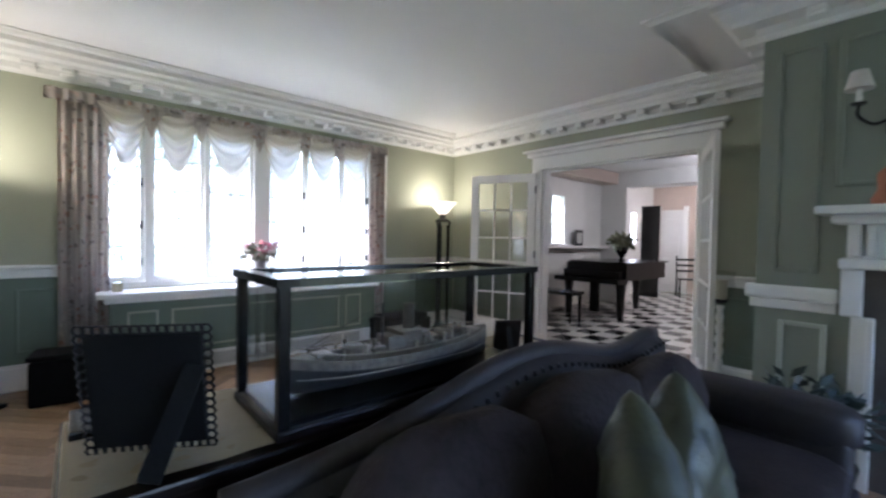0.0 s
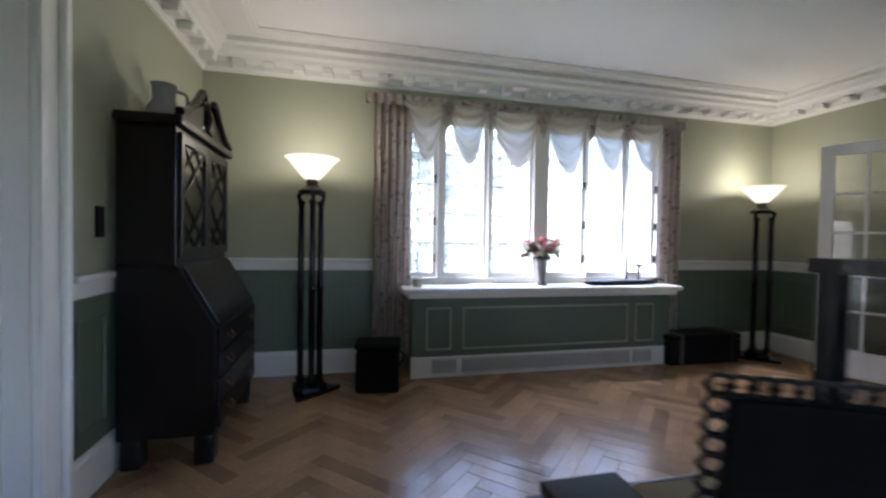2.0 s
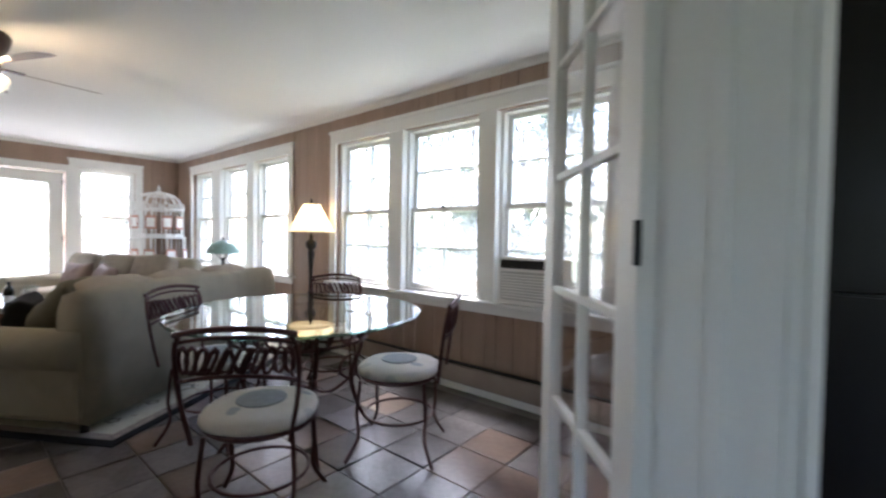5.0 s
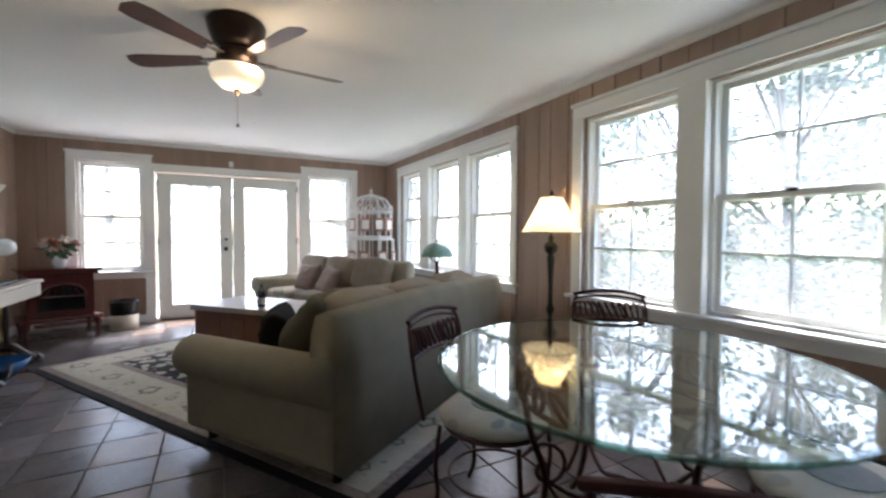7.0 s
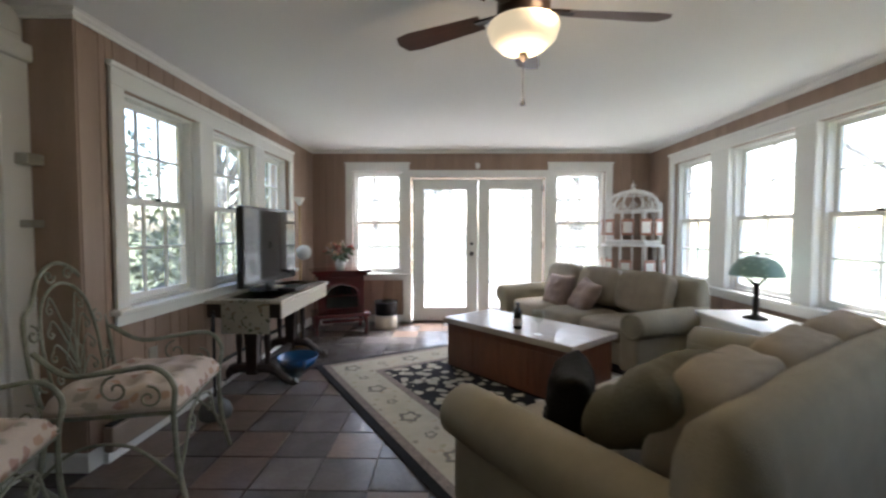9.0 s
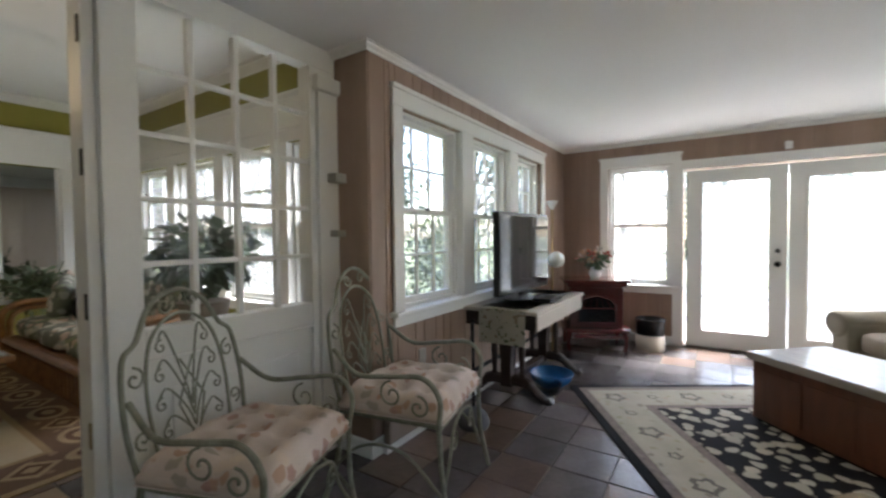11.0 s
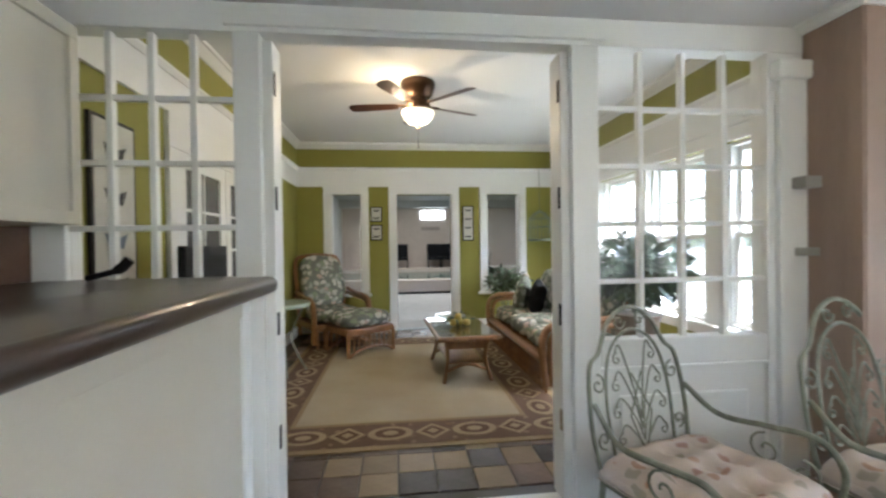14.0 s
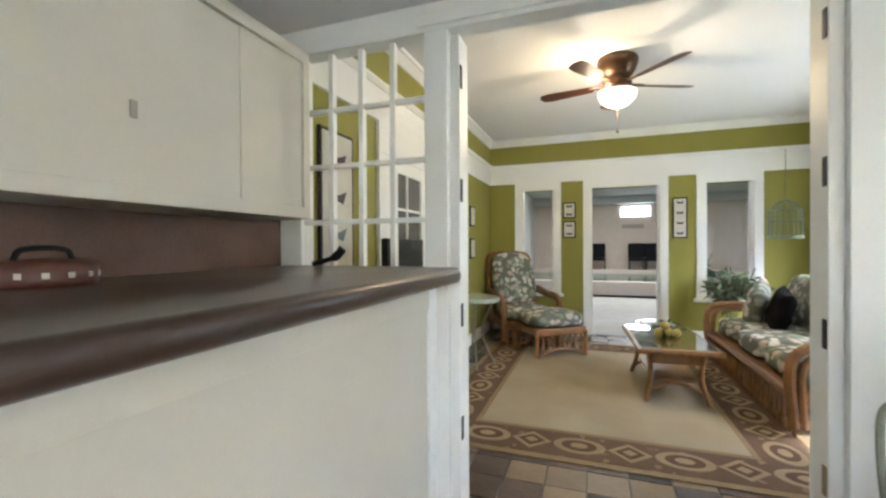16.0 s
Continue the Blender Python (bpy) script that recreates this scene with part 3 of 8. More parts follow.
for nm, (a, b, c, d) in (("door_2", GDOOR), ("window_7", GOP2), ("window_8", GWIN2)):
    fr = thing(nm, "white cased opening to the pool room" if c < 0.3 else "white cased inner window to the pool room", "opening", kind="structure")
    for p in ((a - 0.1, a, c, d), (b, b + 0.1, c, d), (a - 0.1, b + 0.1, d, 2.24)):
        part("casing", box(p[0], p[1], GS, GS + 0.024, p[2], p[3], 0.005), WHITE, fr)
    part("jamb", box(a - 0.001, a + 0.02, GS - 0.12, GS, c, d), WHITE, fr)
    part("jamb", box(b - 0.02, b + 0.001, GS - 0.12, GS, c, d), WHITE, fr)
    if c > 0.3:
        part("window_sill", box(a - 0.13, b + 0.13, GS - 0.02, GS + 0.06, c - 0.04, c, 0.006), WHITE, fr)
        part("pane", box(a, b, GS - 0.06, GS - 0.055, c, d), GLASS, fr).visible_shadow = False
    else:
        part("threshold", box(a, b, GS - 0.12, GS + 0.01, 0, GF + 0.01), mat("stone_threshold", (0.3, 0.33, 0.33), 0.4), fr)
for pth in ([(GE, SCR - 0.12), (GE, GS), (GDOOR[1] + 0.1, GS)], [(GDOOR[0] - 0.1, GS), (GW, GS), (GW, SCR - 0.12)]):
    solo("baseboard_garden", sweep_profile(bmesh.new(), [(u, GF + h * 1.3) for u, h in BASE], pth[::-1]), WHITE, "white baseboard of the garden room", "baseboard", "structure")

# pool room beyond
BEIGE = mat("beige_plaster", (0.52, 0.44, 0.37), 0.8, var=0.05)
PGREY = mat("grey_plaster", (0.5, 0.5, 0.48), 0.8, var=0.05)
solo("floor_pool_room", box(GW - 3, GE + 3, -14.0, GS - 0.12, 0.0, GF - 0.002), mat("pale_concrete", (0.42, 0.40, 0.36), 0.6, var=0.1), "pale concrete floor round the indoor pool", "floor", "structure")
solo("wall_pool_south", box(GW - 3, GE + 3, -14.1, -14.0, 0, 3.0), BEIGE, "beige far wall of the pool room", "wall", "structure")
solo("wall_pool_east", box(-1.2, -1.1, -14.0, GS - 0.12, 0, 3.0), PGREY, "grey side wall of the pool room", "wall", "structure")
solo("wall_pool_west", box(-7.9, -7.8, -14.0, GS - 0.12, 0, 3.0), PGREY, "grey side wall of the pool room", "wall", "structure")
solo("ceiling_pool_room", box(GW - 3, GE + 3, -14.0, GS - 0.12, 3.0, 3.1), PGREY, "grey ceiling of the pool room", "ceiling", "structure")
solo("pool_curb", box(-7.8, -1.2, -9.35, -9.05, GF, 0.50, 0.02), BEIGE, "raised beige curb at the pool's edge", "curb", "structure")
solo("trim_pool_skirting", box(-7.8, -1.2, -9.05, -9.04, GF, 0.19, 0.002), BLACKM, "dark skirting along the pool curb", "skirting", "structure")
solo("water", box(-7.8, -1.2, -12.9, -9.35, 0.3, 0.45), mat("pool_water", (0.06, 0.12, 0.10), 0.12), "dark green pool water", "pool", "structure")
solo("pool_rear_curb", box(-7.8, -1.2, -14.0, -12.9, GF, 0.57, 0.02), BEIGE, "beige curb behind the pool", "curb", "structure")
solo("clerestory_window", box(-4.98, -4.10, -13.999, -13.97, 2.34, 2.65), glow("daylight_pane", (0.95, 1, 1), 0.4), "small bright clerestory window in the pool room", "window", "structure")
solo("trim_pool_beam", box(-7.8, -1.2, -13.9, -13.6, 2.75, 3.0), PGREY, "grey beam under the pool room ceiling", "beam", "structure")
# unseen area lamp added under the closed ceiling to brighten the pool room
lamp("pool_skylight", "AREA", look((-3.8, -10.0, 2.98), (-3.8, -10.0, 0)), 7.0, (1.0, 0.93, 0.84), 3.0, 4.0)

# ---- living room trim ----
def cornice(path):
    prof = [(0.0, 2.585), (0.02, 2.585), (0.025, 2.60), (0.04, 2.61), (0.04, 2.66), (0.15, 2.665), (0.16, 2.69), (0.19, 2.71), (0.20, 2.745), (0.24, 2.76), (0.24, LH)]
    return solo("trim_living_cornice", sweep_profile(bmesh.new(), prof, path), WHITE, "white plaster cornice with modillion blocks", "cornice", "structure")


CHX, CHY = 3.92, 0.92
co = cornice([(LW, LS), (LE, LS), (LE, -0.9), (CHX, -0.9), (CHX, CHY), (LE, CHY), (LE, LN), (LW, LN)][::1] + [(LW, LS)])
mod = bmesh.new()
bx(mod, 0.0, 0.10, -0.045, 0.045, -0.052, 0.0, 0.008)
bx(mod, 0.085, 0.11, -0.04, 0.04, -0.03, 0.0, 0.006)
mod_ob = part("modillion", mod, WHITE, co)
mod_ob.matrix_local = pose(LW + 0.04, 4.9, 2.662)
spots = [(LW + 0.04, y, 0) for y in np.arange(0.6, 4.85, 0.24)] + [(x, LN - 0.04, -90) for x in np.arange(LW + 0.3, LE - 0.2, 0.235)] + [(LE - 0.04, y, 180) for y in np.arange(1.45, 4.9, 0.235)] + [(CHX - 0.04, y, 180) for y in np.arange(-0.75, 0.85, 0.235)] + [(float(x), CHY + 0.04, 90) for x in np.arange(CHX + 0.1, LE - 0.25, 0.235)]
for x, y, rz in spots:
    o = new("modillion", mod_ob.data)
    o.parent = co
    o.matrix_local = pose(float(x), float(y), 2.662, 0, 0, rz)
tray = [(0.0, LH - 0.035), (0.012, LH - 0.035), (0.03, LH - 0.012), (0.05, LH - 0.012), (0.05, LH)]
solo("trim_ceiling_tray", sweep_profile(bmesh.new(), [(u, h) for u, h in tray], [(LW + 0.46, -1.6), (3.58, -1.6), (3.58, 1.48), (LE - 0.33, 1.48), (LE - 0.33, LN - 0.39), (LW + 0.46, LN - 0.39), (LW + 0.46, -1.6)]), WHITE, "white moulding framing the ceiling field", "moulding", "structure")


def dado(axis, u0, u1, v, sg, panels):
    """Dark green panelled dado with white chair rail and base: sg points into the room."""
    d = thing("trim_dado", "dark sage panelled dado with white chair rail and baseboard", "wainscot", kind="structure")
    part("field", slab(axis, u0, u1, v, v + sg * 0.012, 0.2, 0.93), SAGEP, d)
    part("chair_rail", slab(axis, u0, u1, v, v + sg * 0.05, 1.0, 1.03, 0.01), WHITE, d)
    part("chair_rail_frieze", slab(axis, u0, u1, v, v + sg * 0.025, 0.925, 1.0, 0.006), WHITE, d)
    part("baseboard", slab(axis, u0, u1, v, v + sg * 0.028, 0.0, 0.19, 0.006), WHITE, d)
    part("base_cap", slab(axis, u0, u1, v, v + sg * 0.02, 0.19, 0.215, 0.006), WHITE, d)
    for a, b in panels:
        for p in cells(a, b, 0.30, 0.83, [(a + 0.022, b - 0.022, 0.322, 0.808)]):
            part("panel_moulding", slab(axis, p[0], p[1], v + sg * 0.012, v + sg * 0.026, p[2], p[3], 0.005), SAGEP, d)


dado("x", LW, 0.72, LN, -1, [(-0.5, -0.28), (-0.12, 0.18), (0.28, 0.6)])
dado("x", 3.74, LE, LN, -1, [(3.85, 4.4), (4.5, 5.0)])
dado("y", 3.30, LN - 0.05, LW, 1, [(3.34, 3.58), (3.7, 4.4), (4.5, 5.0)])
dado("y", 3.56, LN - 0.05, LE, -1, [(3.66, 4.9)])
dado("y", CHY, 1.49, LE, -1, [(0.98, 1.42)])

# the cased opening towards the sun room
c1 = thing("door_3", "deep white cased opening between living room and sun room", "opening", kind="structure")
y0, y1, zt = LDOOR[0], LDOOR[1], LDOOR[3]
for a, b in ((y0 - 0.16, y0), (y1, y1 + 0.16)):
    s = 1 if a == y1 else -1
    part("casing", slab("y", a, b, LW, LW + 0.025, 0, zt, 0.004), WHITE, c1)
    part("back_band", slab("y", a + (0.12 if s > 0 else 0), b - (0 if s > 0 else 0.12), LW + 0.025, LW + 0.055, 0, zt, 0.012), WHITE, c1)
    part("inner_bead", slab("y", (a if s > 0 else b - 0.03), (a + 0.03 if s > 0 else b), LW + 0.025, LW + 0.038, 0, zt, 0.008), WHITE, c1)
    part("sun_side_casing", slab("y", a, b, LW - 0.18, LW - 0.2, 0, zt, 0.004), WHITE, c1)
part("head_casing", slab("y", y0 - 0.16, y1 + 0.16, LW, LW + 0.04, zt, zt + 0.18, 0.01), WHITE, c1)
part("jamb", box(LW - 0.18, LW, y1 - 0.02, y1 + 0.001, 0, zt), WHITE, c1)
part("jamb", box(LW - 0.18, LW, y0 - 0.001, y0 + 0.02, 0, zt), WHITE, c1)
part("head_jamb", box(LW - 0.18, LW, y0, y1, zt - 0.02, zt + 0.001), WHITE, c1)
part("door_stop", box(LW - 0.11, LW - 0.08, y1 - 0.035, y1 - 0.02, 0, zt - 0.02, 0.003), WHITE, c1)
leaf = french_leaf("door_4", 0.70, 0.02, 2.24, 2, 5, label="white glazed door standing open into the sun room")
leaf.matrix_world = pose(-1.085, 3.10, 0, 0, 0, 131)

# the opening towards the hall
c2 = thing("door_5", "wide white cased opening with a moulded head towards the hall", "opening", kind="structure")
y0, y1, zt = EDOOR[0], EDOOR[1], EDOOR[3]
for a, b in ((y0 - 0.15, y0), (y1, y1 + 0.15)):
    part("casing", slab("y", a, b, LE, LE - 0.035, 0, zt, 0.006), WHITE, c2)
part("head_casing", slab("y", y0 - 0.15, y1 + 0.15, LE, LE - 0.035, zt, zt + 0.16, 0.006), WHITE, c2)
part("head_crown", slab("y", y0 - 0.21, y1 + 0.21, LE, LE - 0.07, zt + 0.16, zt + 0.22, 0.02), WHITE, c2)
part("head_cap", slab("y", y0 - 0.25, y1 + 0.25, LE, LE - 0.11, zt + 0.22, zt + 0.25, 0.008), WHITE, c2)
part("jamb", box(LE, LE + 0.13, y1 - 0.02, y1 + 0.001, 0, zt), WHITE, c2)
part("jamb", box(LE, LE + 0.13, y0 - 0.001, y0 + 0.02, 0, zt), WHITE, c2)
part("head_jamb", box(LE, LE + 0.13, y0, y1, zt - 0.02, zt + 0.001), WHITE, c2)
lf = french_leaf("door_6", 0.87, 0.02, 2.16, 3, 5, label="white many-paned door folded back against the wall")
lf.matrix_world = pose(LE - 0.05, 3.48, 0, 0, 0, 113)
lf = french_leaf("door_7", 0.87, 0.02, 2.16, 3, 5, label="white many-paned door standing open at the hall")
lf.matrix_world = pose(LE - 0.03, 1.60, 0, 0, 0, 203)
# unseen windows added behind the camera's start to brighten the living room
for name_, a, b in (("window_12", 0.2, 2.0), ("window_13", 2.6, 4.4)):
    sw = thing(name_, "unseen plain white window added to the south wall for light", "window", kind="structure")
    for p in cells(a, b, 0.6, 2.3, [(a + 0.06, (a + b) / 2 - 0.03, 0.66, 2.24), ((a + b) / 2 + 0.03, b - 0.06, 0.66, 2.24)]):
        part("window_frame", slab("x", p[0], p[1], LS - 0.12, LS - 0.03, p[2], p[3]), WHITE, sw)
    part("window_sill", slab("x", a - 0.05, b + 0.05, LS, LS + 0.06, 0.55, 0.6, 0.01), WHITE, sw)


# ---- soft shapes ----
def pad(c, s, e=3.0, n=16, bm=None, m=None, wob=0.0, seed=0):
    """A stuffed shape: centre, half sizes, squareness. wob: creases."""
    bm, rnd = bm or bmesh.new(), seed * 3.7
    f = lambda v: math.copysign(abs(v) ** (2 / e), v)
    rows = []
    for i in range(n // 2 + 1):
        a, row = -math.pi / 2 + math.pi * i / (n // 2), []
        for k in range(n):
            b = 2 * math.pi * k / n
            p = Vector((f(math.cos(a)) * f(math.cos(b)), f(math.cos(a)) * f(math.sin(b)), f(math.sin(a))))
            if wob:
                p *= 1 + wob * noise.noise(p * 2.2 + Vector((rnd, rnd, 0)))
            p = Vector((c[0] + p.x * s[0], c[1] + p.y * s[1], c[2] + p.z * s[2]))
            row.append(bm.verts.new(m @ p if m is not None else p))
        rows.append(row)
    for a, b in zip(rows, rows[1:]):
        for k in range(n):
            bm.faces.new((a[k], a[(k + 1) % n], b[(k + 1) % n], b[k]))
    bmesh.ops.remove_doubles(bm, verts=rows[0] + rows[-1], dist=1e-5)
    return bm


def sheet(grid, th=0.0):
    """A cloth from a grid of places, with thickness th."""
    bm = bmesh.new()
    vs = [[bm.verts.new(p) for p in row] for row in grid]
    for a, b in zip(vs, vs[1:]):
        for k in range(len(a) - 1):
            bm.faces.new((a[k], a[k + 1], b[k + 1], b[k]))
    if th:
        bmesh.ops.solidify(bm, geom=bm.faces[:], thickness=th)
    return bm


def extrude_outline(pts, y0, y1, bev=0.0):
    """A closed outline of (x, z) given depth along y."""
    bm = bmesh.new()
    a = [bm.verts.new((x, y0, z)) for x, z in pts]
    b = [bm.verts.new((x, y1, z)) for x, z in pts]
    bm.faces.new(a), bm.faces.new(b[::-1])
    for i in range(len(pts)):
        j = (i + 1) % len(pts)
        bm.faces.new((a[i], b[i], b[j], a[j]))
    if bev:
        bmesh.ops.bevel(bm, geom=bm.edges[:], offset=bev, segments=2, affect="EDGES")
    bmesh.ops.recalc_face_normals(bm, faces=bm.faces[:])
    return bm


def prism(pts, z0, z1, bev=0.0):
    """A closed outline of (x, y) given height, its rims rounded."""
    bm = bmesh.new()
    a, b = [bm.verts.new((x, y, z0)) for x, y in pts], [bm.verts.new((x, y, z1)) for x, y in pts]
    rims = [bm.faces.new(a), bm.faces.new(b[::-1])]
    for i in range(len(pts)):
        j = (i + 1) % len(pts)
        bm.faces.new((a[i], b[i], b[j], a[j]))
    bmesh.ops.recalc_face_normals(bm, faces=bm.faces[:])
    if bev:
        bmesh.ops.bevel(bm, geom=[e for f in rims for e in f.edges], offset=bev, segments=4, affect="EDGES", profile=0.5)
    return bm


def cushion(half, thick, seed=0, n=18, pinch=0.10):
    """A square stuffed pillow in the xz plane: drawn-in sides, pointed corners, creases."""
    bm = bmesh.new()
    for sg in (-1, 1):
        g = []
        for i in range(n + 1):
            row = []
            for j in range(n + 1):
                u, v = i / n * 2 - 1, j / n * 2 - 1
                x, z = u * (1 - pinch * (1 - v * v)), v * (1 - pinch * (1 - u * u))
                puff = max(0.0, (1 - u ** 4) * (1 - v ** 4)) ** 0.55
                crease = 1 + 0.22 * noise.noise(Vector((u * 2.1 + seed, v * 2.1, sg * 3.0))) + 0.10 * noise.noise(Vector((u * 6 + seed, v * 5, sg)))
                row.append(bm.verts.new((x * half, sg * thick * puff * crease, z * half)))
            g.append(row)
        for a, b in zip(g, g[1:]):
            for k in range(n):
                bm.faces.new((a[k], a[k + 1], b[k + 1], b[k]))
    bmesh.ops.remove_doubles(bm, verts=bm.verts[:], dist=1e-4)
    bmesh.ops.recalc_face_normals(bm, faces=bm.faces[:])
    return bm


def leaves(n, centre, radius, size, rnd, flat=1.0, droop=0.0, shell=0.3):
    """Many small leaf blades in a loose cloud."""
    vs, fs = [], []
    for _ in range(n):
        d = Vector((rnd.gauss(0, 1), rnd.gauss(0, 1), rnd.gauss(0, 1)))
        d.normalize()
        r = radius * (shell + (1 - shell) * rnd.random()) * (0.75 + 0.5 * noise.noise(d * 2.3 + Vector(centre)))
        p = Vector(centre) + Vector((d.x * r, d.y * r, d.z * r * flat))
        a = Vector((rnd.gauss(0, 1), rnd.gauss(0, 1), rnd.gauss(0, 0.7) - droop)).normalized() + d * 0.8
        a.normalize()
        b = a.cross(Vector((rnd.gauss(0, 1), rnd.gauss(0, 1), rnd.gauss(0, 1)))).normalized()
        s, i = size * (0.6 + 0.8 * rnd.random()), len(vs)
        vs += [p, p + a * s * 0.5 + b * s * 0.22, p + a * s, p + a * s * 0.5 - b * s * 0.22]
        fs.append((i, i + 1, i + 2, i + 3))
    return vs, fs


def from_py(name, vs, fs, material, parent=None):
    me = bpy.data.meshes.new(name)
    me.from_pydata([tuple(v) for v in vs], [], fs)
    me.materials.append(material)
    ob = new(name, me)
    ob.parent = parent
    return ob


SOFAFAB = mat("taupe_chenille", (0.285, 0.255, 0.19), 0.9, var=0.1, scale=7, bump=0.25, fine=220)
CUSHFAB = mat("taupe_cushion_cloth", (0.31, 0.265, 0.205), 0.9, var=0.12, scale=9, bump=0.25, fine=200)
ROSEFAB = mat("dusty_rose_velvet", (0.27, 0.19, 0.155), 0.7, var=0.15, scale=12, bump=0.2)
# sofa taupe with the shade of the backrest put into its colour
SHADETAUPE = mat("shaded_taupe_cloth", (0.13, 0.12, 0.085), 0.95, bump=0.4)
FURRY = mat("black_fringe", (0.015, 0.014, 0.013), 0.95, bump=0.6)


def pillow(name, label, at, s, rx, ry, rz, material, seed):
    o = solo(name, cushion((s[0] + s[2]) / 2 * 1.05, s[1] * 0.85, seed), material, label, "pillow", smooth=True)
    o.matrix_world = pose(*at, rx, ry, rz)
    return o


def sofa(label, length, m, seats, material, depth=0.95, roll_back=False, h=0.86):
    """Facing -y in its own axes, from x 0 to length, back at y 0 (outer face), seat towards -y."""
    s = thing("sofa", label, "sofa")
    part("base", box(0.06, length - 0.06, -depth + 0.08, -0.03, 0.10, 0.30, 0.02), material, s)
    bm = bmesh.new()
    prof = [(0.0, 0.08), (0.0, 0.70), (-0.03, h - 0.04), (-0.09, h), (-0.17, h - 0.03), (-0.2, 0.72), (-0.22, 0.40), (-0.22, 0.10)]
    rows = []
    n = 14
    for i in range(n + 1):
        x = 0.03 + (length - 0.06) * i / n
        cam_ = 0.02 * math.sin(math.pi * i / n)
        rows.append([(x, y, z + (cam_ if z > 0.6 else 0)) for y, z in prof])
    vs = [[bm.verts.new(p) for p in r] for r in rows]
    for a, b in zip(vs, vs[1:]):
        for k in range(len(prof)):
            q = (k + 1) % len(prof)
            bm.faces.new((a[k], b[k], b[q], a[q]))
    bm.faces.new(vs[0][::-1]), bm.faces.new(vs[-1])
    bmesh.ops.recalc_face_normals(bm, faces=bm.faces[:])
    part("backrest", bm, material, s, smooth=True)
    for x, sg in ((0.0, 1), (length, -1)):
        arm = part("arm", box(min(x, x + sg * 0.19), max(x, x + sg * 0.19), -depth, -0.04, 0.10, 0.52, 0.03), material, s)
        ring = [(x + sg * 0.055 + 0.125 * math.cos(a), 0.50 + 0.115 * math.sin(a)) for a in np.linspace(0, 2 * math.pi, 22)[:-1]]
        rb = bmesh.new()
        stations = [(-depth - 0.01, 0.9), (-depth + 0.0, 1.0), (-depth + 0.2, 1.02), (-0.3, 1.03), (-0.05, 1.0)]
        rr = [[rb.verts.new((x + sg * 0.055 + (u - x - sg * 0.055) * k, y, 0.50 + (z - 0.50) * k)) for u, z in ring] for y, k in stations]
        for a, b in zip(rr, rr[1:]):
            for k in range(len(ring)):
                q = (k + 1) % len(ring)
                rb.faces.new((a[k], a[q], b[q], b[k]))
        rb.faces.new(rr[0][::-1]), rb.faces.new(rr[-1])
        bmesh.ops.recalc_face_normals(rb, faces=rb.faces[:])
        part("arm_roll", rb, material, s, smooth=True)
        part("arm_piping", rod([(x + sg * 0.055 + 0.10 * math.cos(a), -depth - 0.012, 0.50 + 0.095 * math.sin(a)) for a in np.linspace(0, 2 * math.pi, 18)[:-1]], 0.006, 6, True), material, s)
    w = (length - 0.40) / seats
    for i in range(seats):
        c = 0.20 + w * (i + 0.5)
        part("seat_cushion", pad((c, -depth / 2 - 0.12, 0.38), (w / 2 - 0.004, depth / 2 - 0.14, 0.09), 5, 24, wob=0.03, seed=i), CUSHFAB if material is SOFAFAB else material, s, smooth=True)
        part("back_cushion", pad((0, 0, 0), (w / 2 - 0.002, 0.11, 0.21), 4.6, 28, wob=0.07, seed=i + 5), CUSHFAB if material is SOFAFAB else material, s, smooth=True).matrix_local = pose(c, -0.30, h - 0.17, -16, 0, 3 * (i - 1))
    for x in (0.10, length - 0.10):
        for y in (-depth + 0.1, -0.1):
            part("foot", turned([(0.028, 0), (0.022, 0.03), (0.035, 0.10)], (x, y, 0.0), 10), DARKWOOD, s)
    s.matrix_world = m
    return s


# ---- sun room furniture ----
RUGX0, RUGX1, RUGY0, RUGY1 = 0.0, 3.85, 0.0, 2.35
RUGB = mat("black_rug_edge", (0.016, 0.016, 0.019), 0.95, bump=0.4)
RUGC = pattern("cream_rug_border", (0.50, 0.47, 0.38), [(0.42, 0.36, 0.27), (0.30, 0.27, 0.22), (0.38, 0.36, 0.26), (0.46, 0.38, 0.30)], 11, edges=(0.20, 0.27))
RUGS = mat("rose_grey_guard_stripe", (0.33, 0.28, 0.25), 0.95, var=0.25, scale=30, bump=0.4)
RUGF = pattern("black_floral_rug_field", (0.018, 0.018, 0.022), [(0.50, 0.47, 0.38), (0.42, 0.39, 0.32), (0.47, 0.42, 0.34), (0.40, 0.37, 0.30)], 10, edges=(0.40, 0.45))
rug = thing("area_rug", "black and cream floral rug on the slate floor", "rug", at=(-6.96, 0.76, 0), rz=32)
for nm, i, z, mt in (("rug_edge", 0.0, 0.010, RUGB), ("rug_guard_stripe", 0.06, 0.0108, RUGS), ("rug_border", 0.12, 0.0116, RUGC), ("rug_guard_stripe", 0.44, 0.0124, RUGS), ("rug_field", 0.50, 0.0134, RUGF)):
    part(nm, box(RUGX0 + i, RUGX1 - i, RUGY0 + i, RUGY1 - i, 0.0 if i == 0 else 0.009, z, 0.002), mt, rug)

MOTIF = mat("grey_rug_motif", (0.22, 0.21, 0.18), 0.95, bump=0.4)


